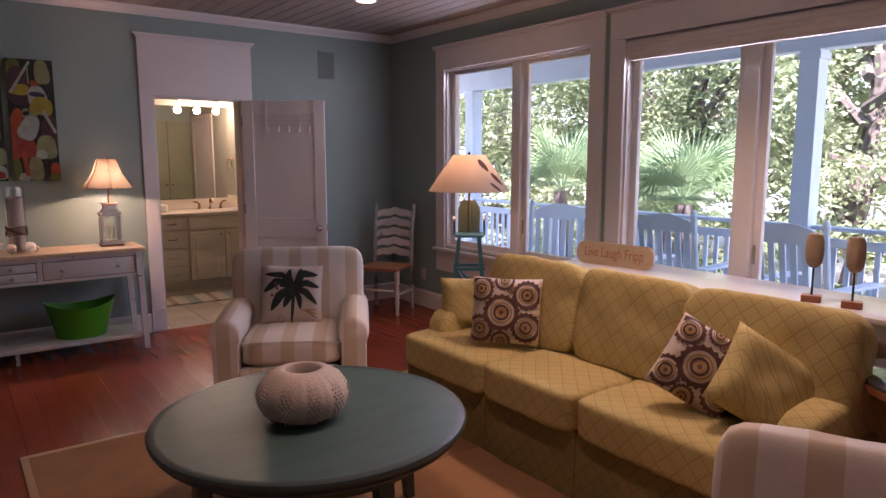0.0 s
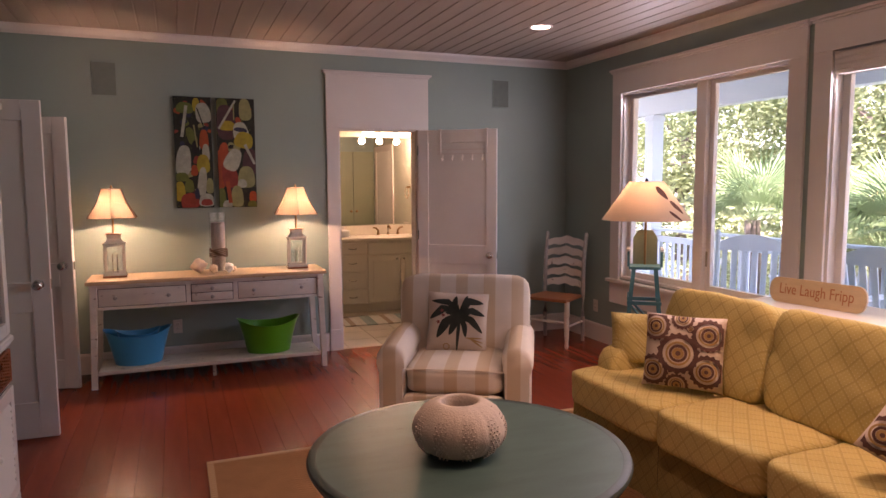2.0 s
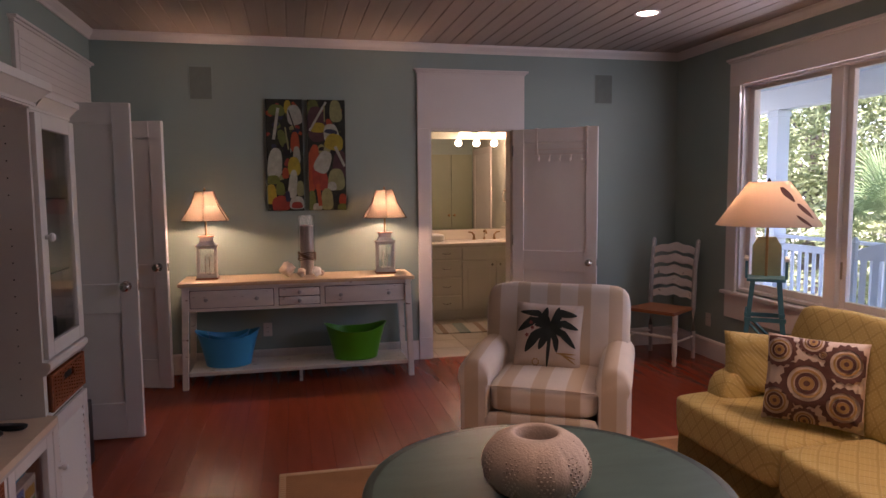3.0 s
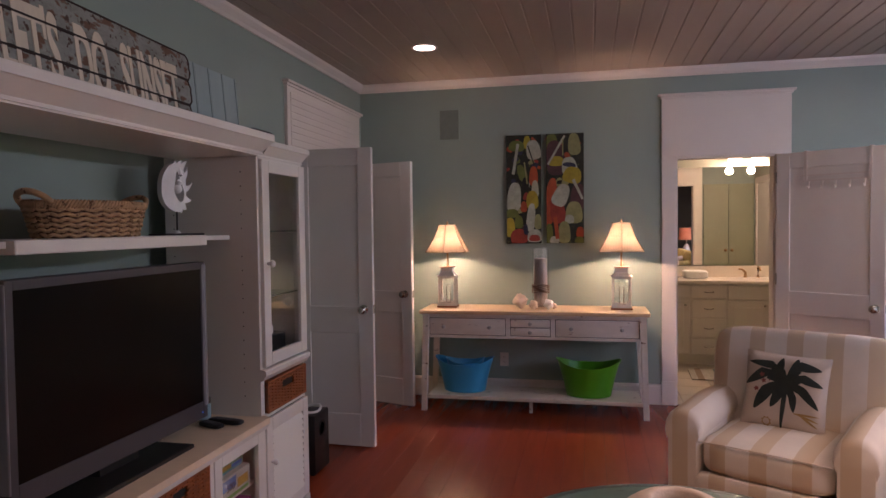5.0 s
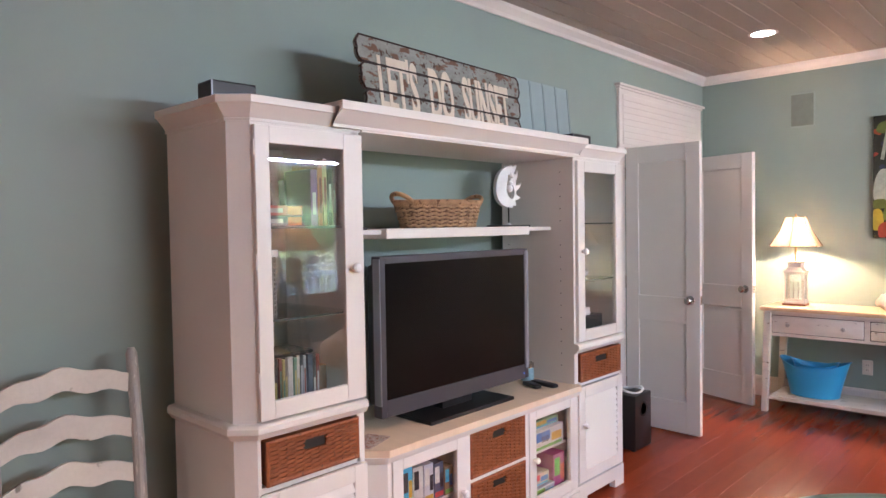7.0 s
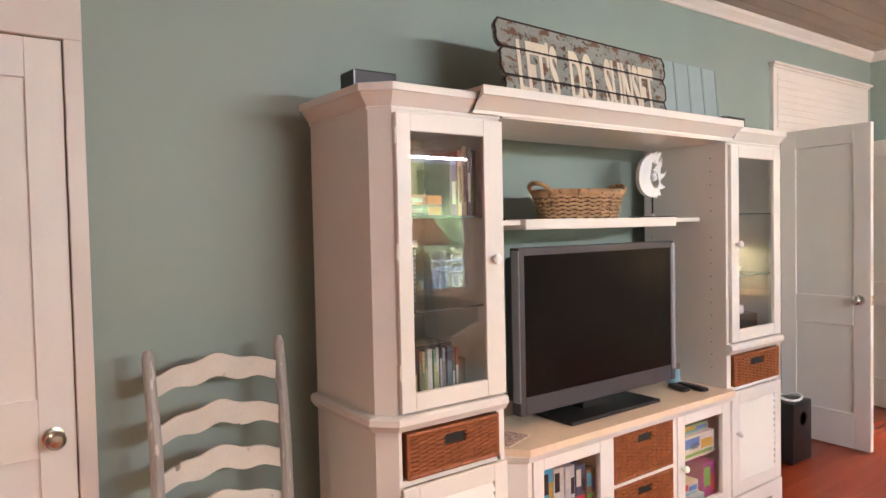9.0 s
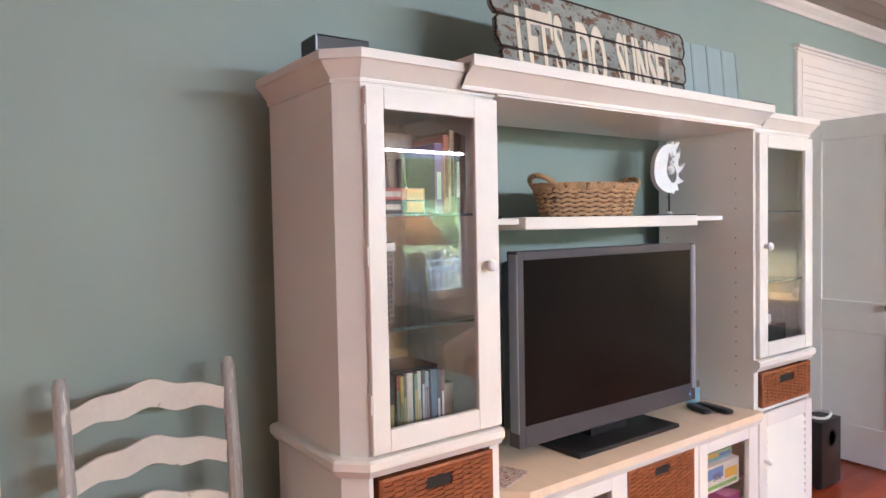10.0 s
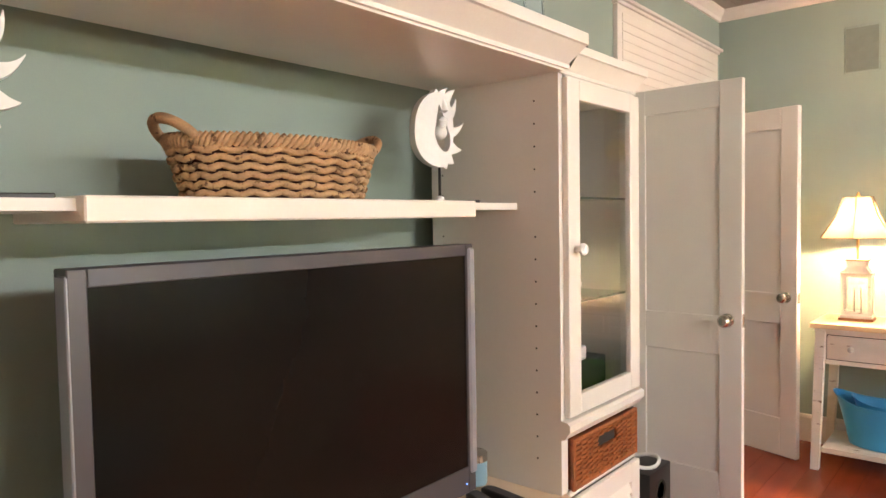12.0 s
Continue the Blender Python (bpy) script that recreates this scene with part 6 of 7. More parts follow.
# ---- on and in the media wall ----
t = thing("sunset_sign", "weathered board sign lettered in cream, standing on the bridge shelf", "sign", pose(-0.72, 2.455, 1.922, -7, 0, 90 + 3.5))
edge = bmesh.new()
for k in range(3):
    bm = bmesh.new()
    z0 = k * 0.109
    pts = []
    L = 0.555 + 0.012 * ((k * 7) % 3 - 1)
    n = 9
    for s in (1, -1):
        for i in range(n):
            a = math.pi / 2 - math.pi * i / (n - 1)
            ox = 0.022 * math.cos(a) + 0.004 * math.sin(i * 2.3 + k)
            pts.append((s * (L - 0.02 + ox), z0 + 0.054 + s * 0.0525 * math.sin(a)))
    prism(bm, pts, -0.009, 0.009, pose(0, 0, 0, 90, 0, 0))
    part("board", bm, M_SIGN, t)
    for (ax, az), (bx, bz) in zip(pts, pts[1:] + pts[:1]):
        rod(edge, (ax, -0.0085, az), (bx, -0.0085, bz), 0.0042, seg=5)
part("burnt_edge", edge, M_SIGNEDGE, t, "burnt dark board edges")
text_mesh("lettering", "LET'S DO SUNSET", 0.115, 0.0012, M_LETTER, t, pose(-0.005, -0.0105, 0.142, 90, 0, 0), bold=0.0042, fit=(0.92, 0.25), gap=1.0)
for z in (0.1085, 0.2175):
    part("joint", B(-0.53, 0.53, -0.0125, -0.0095, z - 0.0012, z + 0.0012), M_DARK, t)
part("batten", B(-0.4, -0.36, 0.009, 0.03, 0, 0.3), M_SIGNEDGE, t)
part("batten", B(0.36, 0.4, 0.009, 0.03, 0, 0.3), M_SIGNEDGE, t)

t = thing("metal_panel", "pale blue ribbed metal panel leaning on the wall", "panel", pose(-1.06, 3.69, 1.92, -5, 0, 90))
part("sheet", B(-0.285, 0.285, -0.002, 0.002, 0, 0.445), M_RUSTED, t)
for k in range(5):
    x = -0.275 + k * 0.1375
    part("rib", B(x - 0.004, x + 0.004, -0.006, -0.002, 0, 0.445), M_RUSTED, t)
    items = [((x + 0.008, -0.0024, 0.01 + j * 0.0125), (0.0028, 0.001, 0.0032), 0) for j in range(34)]
    o = new("perforation", boxes_mesh("perforation", items, M_DARK))
    o.parent = t
    o["kind"] = "stuff"

for m, sx, lab in ((pose(-0.73, 1.345, 1.906, 0, 0, 88), 0.72, "small black box speaker on the cabinet top"), (pose(-0.66, 3.36, 1.906, 0, 0, 90), 0.8, "small black box speaker on the bridge shelf")):
    t = thing("box_speaker", lab, "speaker", m, group="small black speakers")
    part("body", B(-0.11 * sx, 0.11 * sx, -0.05, 0.05, 0, 0.062, 0.003), M_BLACK, t)
    part("end_strip", B(-0.11 * sx - 0.001, -0.11 * sx + 0.004, -0.0512, -0.047, 0.002, 0.0625), M_SILVER, t, "thin silver strip")
    part("top_plate", B(-0.109 * sx, 0.109 * sx, -0.049, 0.049, 0.062, 0.0635, 0.0005), M_BLACK, t)
t = thing("subwoofer", "black floor subwoofer beside the cabinet", "speaker", pose(-0.83, 4.28, 0))
part("body", B(-0.16, 0.10, -0.11, 0.11, 0.012, 0.37, 0.006, 2), M_BLACK, t)
part("port", lathe(bmesh.new(), [(0.05, 0), (0.05, 0.003), (0.04, 0.003), (0.036, -0.01), (0, -0.01)], 24), M_DARK, t).matrix_basis = pose(0.10, 0, 0.27, 0, 90, 0)
for x in (-0.13, 0.07):
    for y in (-0.08, 0.08):
        part("foot", B(x - 0.012, x + 0.012, y - 0.012, y + 0.012, 0, 0.012), M_DARK, t)
tube_bm = tube(bmesh.new(), [(0.0 + 0.09 * math.cos(a), 0.07 * math.sin(a), 0.375 + 0.012 * math.sin(2 * a) + 0.012) for a in [2 * math.pi * i / 20 for i in range(21)]], 0.008, 6)
single("coiled_cable", tube_bm, M_PORC, "white coiled cable lying on the subwoofer", "cable", pose(-0.83, 4.28, 0))

# oval basket
t = thing("seagrass_basket", "oval twisted seagrass basket with loop handles on the shelf", "basket", pose(-0.82, 2.452, 1.483, 0, 0, 90) @ Matrix.Diagonal((0.93, 0.93, 0.9, 1)))
# Inner shell coloured dark to paint the shade between the strands.
part("lining", lathe(bmesh.new(), [(0.2, 0.0), (0.215, 0.005), (0.25, 0.125), (0.24, 0.125), (0.19, 0.02)], 40, sy=0.52), M_BROWN, t, "dark inner shell for the shade between strands")
rows = 6
for r in range(rows):
    z = 0.010 + r * 0.0185
    rr = 0.228 + 0.034 * r / rows
    for half in (0, 1):
        bm = bmesh.new()
        n = 22
        for k in range(n):
            a0 = 2 * math.pi * (k + 0.5 * half) / n
            a1 = a0 + 2 * math.pi / n * 0.98
            up = 0.008 if (half == 0) else -0.008
            p = []
            for f in (0, 0.33, 0.66, 1):
                a = a0 + (a1 - a0) * f
                q = rr + 0.006 * math.sin(f * math.pi) * (1 if (k + r) % 2 else 0.3)
                p.append((q * math.cos(a), q * 0.54 * math.sin(a), z + up * (0.5 - f) * 2))
            tube(bm, p, [0.003, 0.0078, 0.0078, 0.003], 6)
        o = part("coil", bm, M_SEAGRASS, t, angle=70)
        o["kind"] = "stuff"
bm = bmesh.new()
n = 110
for k in range(n):
    a = 2 * math.pi * k / n
    c0 = Vector((0.262 * math.cos(a), 0.262 * 0.55 * math.sin(a), 0.108))
    c1 = Vector((0.268 * math.cos(a + 0.1), 0.268 * 0.55 * math.sin(a + 0.1), 0.136))
    tube(bm, [c0, (c0 + c1) / 2 + Vector((math.cos(a), math.sin(a), 0)) * 0.005, c1], [0.005, 0.0075, 0.005], 6)
part("braided_rim", bm, M_SEAGRASS, t, angle=70)
for s in (-1, 1):
    bm = bmesh.new()
    pts = []
    for i in range(15):
        a = math.pi * i / 14
        pts.append((s * (0.245 + 0.045 * math.sin(a)), -0.062 * math.cos(a), 0.128 + 0.038 * math.sin(a)))
    tube(bm, pts, 0.011, 8)
    for i in range(28):
        f = i / 27 * 13.9
        k = int(f)
        p = Vector(pts[k]).lerp(Vector(pts[min(k + 1, 14)]), f - k)
        bmesh.ops.create_icosphere(bm, subdivisions=1, radius=0.0125, matrix=Matrix.Translation(p) @ Matrix.Diagonal((1, 0.5, 1, 1)))
    part("loop_handle", bm, M_SEAGRASS, t, angle=70)


def thicken(bm):
    """Gives a flat outline in x, z its depth along y, the same to both sides."""
    ext = bmesh.ops.extrude_face_region(bm, geom=bm.faces[:])
    for v in ext["geom"]:
        if isinstance(v, bmesh.types.BMVert):
            v.co.y = -v.co.y
    bmesh.ops.recalc_face_normals(bm, faces=bm.faces[:])


def carved_ornament(y):
    """A white carved fish-like crescent: smooth on one side, curled fins on the other, a slit and a knob inside, on a rod."""
    bm = bmesh.new()
    out = []
    n = 64
    for i in range(n):
        a = 2 * math.pi * i / n
        c, k = math.cos(a), math.sin(a)
        wide = 0.047 if c > 0 else 0.088 + 0.012 * max(0, -k)
        out.append(Vector((wide * math.copysign(abs(c) ** 0.8, c) - 0.004, 0.106 * k - 0.012 * max(0, -c) * k)))
    inn = []
    for i in range(30):
        a = 2 * math.pi * i / 30
        k = math.sin(a)
        inn.append(Vector((0.003 + 0.027 * math.cos(a) * (1 - 0.72 * max(0, k)) - 0.010 * k, -0.012 + (0.082 if k > 0 else 0.05) * k)))
    edges = []
    for q in (out, inn):
        vs = [bm.verts.new((p.x, -0.013, p.y)) for p in q]
        edges += [bm.edges.new((vs[i], vs[(i + 1) % len(vs)])) for i in range(len(vs))]
    bmesh.ops.triangle_fill(bm, edges=edges, use_beauty=True)
    thicken(bm)
    t = thing("carved_ornament", "white carved crescent sculpture with curled fins on a black stand", "sculpture", pose(-0.86, y, 1.4785, 0, 0, 78), group="white carved sculptures")
    o = part("carving", bm, M_PORC, t, angle=50)
    o.matrix_basis = pose(0, 0, 0.21)
    # curled fins down one side, blunt teeth towards the foot
    for a, ln, wd, curl in ((1.45, 0.018, 0.012, -0.02), (1.05, 0.038, 0.014, -0.012), (0.5, 0.032, 0.013, 0.03), (-0.05, 0.034, 0.013, 0.032), (-0.55, 0.028, 0.018, 0.018), (-0.95, 0.018, 0.017, 0.008), (-1.25, 0.012, 0.014, 0.0), (1.85, 0.012, 0.012, -0.006)):
        bm = bmesh.new()
        d = Vector((math.cos(a), math.sin(a)))
        e = Vector((-d.y, d.x))
        root = Vector((0.05 * d.x - 0.004, 0.104 * d.y)) - d * 0.012
        rows = []
        for k in range(8):
            f = k / 7
            mid = root + d * (ln + 0.012) * f + e * curl * f ** 2.4
            half = wd * (1 - f ** 1.6) + 0.0015
            rows.append((bm.verts.new((mid.x - e.x * half, -0.0125, mid.y - e.y * half)), bm.verts.new((mid.x + e.x * half, -0.0125, mid.y + e.y * half))))
        for p, q in zip(rows, rows[1:]):
            bm.faces.new((p[0], p[1], q[1], q[0]))
        thicken(bm)
        part("fin", bm, M_PORC, t, angle=50).matrix_basis = pose(0, 0, 0.21)
    bm = bmesh.new()
    bmesh.ops.create_uvsphere(bm, u_segments=16, v_segments=10, radius=0.02, matrix=Matrix.Translation((0.002, -0.004, 0.203)))
    tube(bm, [(0.002, -0.004, 0.205), (0.012, -0.006, 0.235), (0.014, -0.006, 0.265), (0.008, -0.004, 0.305)], [0.010, 0.014, 0.014, 0.008], 10)
    part("inner_scroll", bm, M_PORC, t, angle=60)
    part("rod", rod(bmesh.new(), (0, 0, 0.012), (0, 0, 0.12), 0.004), M_DARK, t)
    part("collar", lathe(bmesh.new(), [(0.014, 0.01), (0.012, 0.02), (0.004, 0.024)], 14), M_PORC, t)
    part("stand", B(-0.11, 0.11, -0.05, 0.05, 0, 0.011, 0.002), M_BLACK, t, "black flat stand")


carved_ornament(3.03)
carved_ornament(1.895)

# remotes, tin, paper on the console top
for m, L in ((pose(-0.665, 3.06, 0.656, 0, 0, -8), 0.17), (pose(-0.70, 3.0, 0.656, 0, 0, -20), 0.13)):
    t = thing("remote_control", "black remote control lying on the console top", "remote", m, group="remote controls")
    part("body", soft(bmesh.new(), L, 0.045, 0.02, 5, 5, (0, 0, 0.0105), 0.0), M_BLACK, t, angle=80)
    part("key_pad", B(-L * 0.35, L * 0.2, -0.014, 0.014, 0.0195, 0.0212), M_BEZEL, t)
t = thing("small_tin", "pale blue round tin behind the television", "tin", pose(-0.81, 3.11, 0.656))
part("body", lathe(bmesh.new(), [(0.0, 0), (0.034, 0), (0.036, 0.004), (0.036, 0.085), (0.033, 0.09), (0, 0.09)], 24), mat("pale_blue_tin", (0.20, 0.36, 0.44), rough=0.3, vary=0.05), t)
part("lid", lathe(bmesh.new(), [(0.037, 0.07), (0.037, 0.092), (0.03, 0.096), (0, 0.096)], 24), M_NICKEL, t, "metal lid")
single("paper_leaflet", B(-0.05, 0.05, -0.08, 0.08, 0, 0.003), mat("printed_leaflet", (0.5, 0.40, 0.36), rough=0.6, vary=0.5, scale=40, wear=(0.3, 0.08, 0.04), wear_at=0.55), "printed paper leaflet lying on the console top", "leaflet", pose(-0.66, 1.87, 0.656, 0, 0, 20))

# books and things behind the cabinet glass
COL = [(0.02, 0.02, 0.025), (0.03, 0.03, 0.03), (0.12, 0.11, 0.10), (0.45, 0.42, 0.36), (0.05, 0.07, 0.11), (0.35, 0.30, 0.10), (0.10, 0.20, 0.13), (0.30, 0.33, 0.36), (0.20, 0.05, 0.04), (0.50, 0.48, 0.45)]
BM = [mat("case_paper", c, rough=0.4, vary=0.12, scale=30) for c in COL]
M_PAPER = mat("book_pages", (0.6, 0.54, 0.44), rough=0.8, vary=0.1, scale=60)
CABZ = 0.851


def book(x, y, z, th, d, h, material, label, name="book", category="book", lean=0.0, bars=True, front=1):
    """A book standing with its spine towards +x; th along y."""
    t = thing(name, label, category, pose(x, y, z, lean, 0, 0), group="shelved books" if name == "book" else "shelved disc cases")
    part("cover", B(-d, 0, 0, th, 0, h, 0.0015), material, t)
    if name == "book":
        part("pages", B(-d + 0.003, -0.004, 0.003, th - 0.003, h, h + 0.0008), M_PAPER, t)
    if bars:
        part("spine_print", B(0, 0.0008, th * 0.25, th * 0.75, h * 0.2, h * (0.5 + 0.3 * random.random())), random.choice(BM[3:]), t)
    return t


y = 1.375
k = 0
while y < 1.63:
    th = random.choice((0.013, 0.015, 0.015, 0.022))
    book(-0.66 + random.uniform(-0.006, 0.006), y, CABZ, th - 0.001, 0.13, 0.19 if k % 3 else 0.185, BM[(k * 7 + 3) % len(BM)], "disc case standing upright in a row behind glass", "disc_case", "disc case")
    y += th
    k += 1
book(-0.70, 1.655, CABZ, 0.05, 0.14, 0.13, mat("tan_box", (0.32, 0.17, 0.08), rough=0.7), "tan box beside the disc cases", "storage_box", "box", bars=False)
single("black_tray", B(-0.16, 0.0, -0.16, 0.12, 0, 0.012, 0.003), M_BLACK, "black flat tray lying on the disc cases", "tray", pose(-0.66, 1.50, CABZ + 0.192))
for yy, th, h, c, lab in ((1.60, 0.03, 0.20, (0.20, 0.09, 0.22), "purple hardback book standing behind glass"), (1.632, 0.02, 0.225, (0.42, 0.13, 0.07), "orange hardback book standing behind glass"), (1.654, 0.018, 0.24, (0.40, 0.28, 0.16), "tan hardback book standing behind glass"), (1.675, 0.02, 0.235, (0.06, 0.04, 0.04), "dark hardback book standing behind glass"), (1.697, 0.018, 0.23, (0.12, 0.10, 0.08), "brown hardback book standing behind glass")):
    book(-0.63, yy, 1.4965, th - 0.001, 0.16, h, mat("book_cloth", c, rough=0.6, vary=0.08), lab)
single("book", B(-0.02, 0, -0.13, 0.0, 0, 0.255, 0.001), mat("cream_book_face", (0.55, 0.46, 0.36), rough=0.6, vary=0.2, scale=30, wear=(0.25, 0.12, 0.06), wear_at=0.66), "cream large-format book facing out behind glass", "book", pose(-0.80, 1.69, 1.4965, 0, -8, 0))
single("book", B(-0.03, 0, -0.075, 0.0, 0, 0.17, 0.001), mat("purple_book_face", (0.16, 0.09, 0.17), rough=0.5, vary=0.15, scale=20), "purple paperback facing out behind glass", "book", pose(-0.78, 1.665, 1.4965, 0, -4, 8))
for z, c, lab in ((1.4965, (0.03, 0.03, 0.035), "black paperback lying flat behind glass"), (1.532, (0.33, 0.05, 0.02), "red and orange paperback lying flat behind glass")):
    t = thing("book", lab, "book", pose(-0.61, 1.45, z), group="shelved books")
    part("cover", B(-0.11, 0, -0.10, 0.10, 0, 0.034, 0.001), mat("paperback_cover", c, rough=0.4, vary=0.1), t)
    part("spine_print", B(0, 0.0008, -0.06, 0.02, 0.01, 0.024), BM[3], t)
    part("spine_print", B(0, 0.0008, 0.04, 0.095, 0.003, 0.031), mat("orange_print", (0.55, 0.17, 0.03), rough=0.4, vary=0.3, scale=40), t)
# openwork canister on the middle shelf
t = thing("openwork_canister", "grey openwork canister with a pale rim behind glass", "canister", pose(-0.74, 1.42, 1.187 + 0.0))
items = []
for i in range(26):
    a = 2 * math.pi * i / 26
    items.append(((0.085 * math.cos(a), 0.085 * math.sin(a), 0.105), (0.002, 0.004, 0.105), a))
M_LATTICE = mat("grey_woven_lattice", (0.20, 0.18, 0.16), rough=0.6, vary=0.25, scale=60)
me = boxes_mesh("upright_wires", items, M_LATTICE)
o = new("upright_wires", me)
o.parent = t
for k in range(13):
    bm = lathe(bmesh.new(), [(0.085, 0.002 + k * 0.016), (0.088, 0.006 + k * 0.016), (0.085, 0.009 + k * 0.016), (0.083, 0.005 + k * 0.016)], 26, hoop=True)
    part("wire_hoop", bm, M_LATTICE, t)
part("rim", lathe(bmesh.new(), [(0.084, 0.205), (0.094, 0.205), (0.094, 0.228), (0.084, 0.228)], 28, hoop=True), M_PORC, t, "pale rim")
part("liner", lathe(bmesh.new(), [(0.0, 0.0), (0.078, 0.0), (0.078, 0.2)], 24), mat("grey_canister_liner", (0.05, 0.05, 0.06), rough=0.7), t)
# right cabinet
t = thing("set_top_box", "black receiver box with a white device on it behind glass", "receiver", pose(-0.63, 3.44, CABZ))
part("body", B(-0.28, 0, -0.13, 0.15, 0, 0.13, 0.003), M_BLACK, t)
part("dial", lathe(bmesh.new(), [(0, 0), (0.014, 0), (0.014, 0.008), (0, 0.01)], 16), M_SILVER, t).matrix_basis = pose(0, -0.06, 0.065, 0, 90, 0)
single("router", B(-0.12, 0, -0.08, 0.06, 0, 0.045, 0.006, 2), M_PORC, "small white device on the black receiver", "router", pose(-0.64, 3.42, CABZ + 0.131))
for z, dx, r, h in ((1.187, -0.03, 0.05, 0.035), (1.187, 0.09, 0.055, 0.03), (1.502, -0.02, 0.045, 0.085)):
    t = thing("glass_bowl", "small glass dish standing on a glass shelf", "dish", pose(-0.75, 3.45 + dx, z + 0.0005), group="glass dishes")
    part("bowl", lathe(bmesh.new(), [(r * 0.5, 0), (r * 0.9, h * 0.3), (r, h), (r * 0.95, h), (r * 0.8, h * 0.3), (r * 0.4, 0.004)], 24), M_PORC, t, angle=60)
# media console contents
CARD = [mat("printed_card", c, rough=0.4, vary=0.2, scale=40) for c in ((0.55, 0.05, 0.05), (0.04, 0.16, 0.45), (0.62, 0.60, 0.55), (0.55, 0.33, 0.04), (0.12, 0.34, 0.06), (0.02, 0.02, 0.03), (0.05, 0.38, 0.60))]


def game_box(x, y, z, w, d, h, c, label, text=""):
    t = thing("game_box", label, "box", pose(x, y, z), group="boxes in the media console")
    part("box", B(-d, 0, -w / 2, w / 2, 0, h, 0.001), mat("game_box_card", c, rough=0.45, vary=0.15, scale=20), t)
    a, b, e = random.sample(CARD, 3)
    part("printed_panel", B(0, 0.0008, -w * 0.42, w * 0.05, h * 0.45, h * 0.9), a, t)
    part("printed_panel", B(0, 0.0008, w * 0.1, w * 0.44, h * 0.3, h * 0.7), b, t)
    part("printed_panel", B(0, 0.0008, -w * 0.44, w * 0.44, h * 0.06, h * 0.2), e, t)
    if text:
        text_mesh("lettering", text, h * 0.42, 0.0004, M_DARK, t, pose(0.0014, -w * 0.12, h * 0.5, 90, 0, 90))
    return t


game_box(-0.58, 2.97, 0.3725, 0.26, 0.2, 0.10, (0.55, 0.55, 0.52), "white jigsaw box with a printed picture, behind glass", "500")
game_box(-0.61, 2.98, 0.473, 0.24, 0.18, 0.035, (0.22, 0.36, 0.20), "flat green box lying on the jigsaw box")
game_box(-0.58, 2.92, 0.1185, 0.20, 0.2, 0.07, (0.42, 0.48, 0.52), "pale blue game box behind glass")
game_box(-0.60, 2.91, 0.189, 0.18, 0.18, 0.06, (0.50, 0.42, 0.36), "cream and orange game box behind glass")
game_box(-0.585, 3.07, 0.1185, 0.10, 0.16, 0.2, (0.35, 0.04, 0.22), "magenta game box standing upright behind glass")
for y, w, h, c, lab in ((1.925, 0.07, 0.075, (0.45, 0.05, 0.05), "small red game box behind glass"), (2.0, 0.055, 0.175, (0.05, 0.40, 0.66), "tall cyan game box behind glass"), (2.06, 0.055, 0.165, (0.62, 0.60, 0.55), "white and green game box behind glass"), (2.12, 0.055, 0.16, (0.55, 0.55, 0.60), "pale blue game box behind glass"), (2.18, 0.055, 0.15, (0.06, 0.08, 0.14), "dark blue game box behind glass"), (2.24, 0.05, 0.12, (0.22, 0.14, 0.08), "brown game box behind glass")):
    game_box(-0.585, y, 0.3575, w, 0.16, h, c, lab)
for y, z, h, c, lab in ((1.945, 0.1185, 0.11, (0.48, 0.05, 0.05), "red game box behind glass"), (1.945, 0.229, 0.05, (0.03, 0.03, 0.04), "flat black game box lying on a red one"), (2.055, 0.1185, 0.10, (0.60, 0.56, 0.52), "white game box behind glass"), (2.055, 0.219, 0.07, (0.52, 0.08, 0.06), "flat red game box lying on a white one"), (2.165, 0.1185, 0.13, (0.06, 0.14, 0.42), "blue game box behind glass"), (2.165, 0.249, 0.045, (0.55, 0.10, 0.08), "flat red game box lying on a blue one"), (2.26, 0.1185, 0.15, (0.16, 0.10, 0.06), "brown game box behind glass")):
    game_box(-0.58, y, z, 0.098, 0.17, h, c, lab)

# ---- bathroom beyond the doorway ----
BX0, BX1, BY1, BH = 0.9, 3.15, 8.46, 2.6
wall_x("wall_bath_west", BX0 - 0.1, BX0, YN + 0.13, BY1, BH, [], M_BATH, "pale olive painted bathroom wall")
wall_x("wall_bath_east", BX1, BX1 + 0.1, YN + 0.13, BY1, BH, [], M_BATH, "pale olive painted bathroom wall")
wall_y("wall_bath_north", BY1, BY1 + 0.1, BX0 - 0.1, BX1 + 0.1, BH, [], M_BATH, "pale olive painted bathroom wall")
structure("ceiling_bath", B(BX0 - 0.1, BX1 + 0.1, YN + 0.1, BY1 + 0.1, BH, BH + 0.1), M_CEIL, "taupe bathroom ceiling")
bm = bmesh.new()
box(bm, 1.475, 1.585, YN + 0.13, YN + 0.15, 0, 2.05)
box(bm, 2.343, 2.453, YN + 0.13, YN + 0.15, 0, 2.05)
box(bm, 1.475, 2.453, YN + 0.13, YN + 0.155, 2.05, 2.3)
structure("trim_bathroom_inner", bm, M_VANITY, "cream door casing on the bathroom side")
t = thing("bath_closet_door", "olive green double closet door in the bathroom", "door", pose(2.47, YN + 0.13, 0))
part("leaf", B(0, 0.33, 0.0, 0.02, 0.01, 2.05, 0.002), M_BATHDOOR, t)
part("leaf", B(0.335, 0.665, 0.0, 0.02, 0.01, 2.05, 0.002), M_BATHDOOR, t)
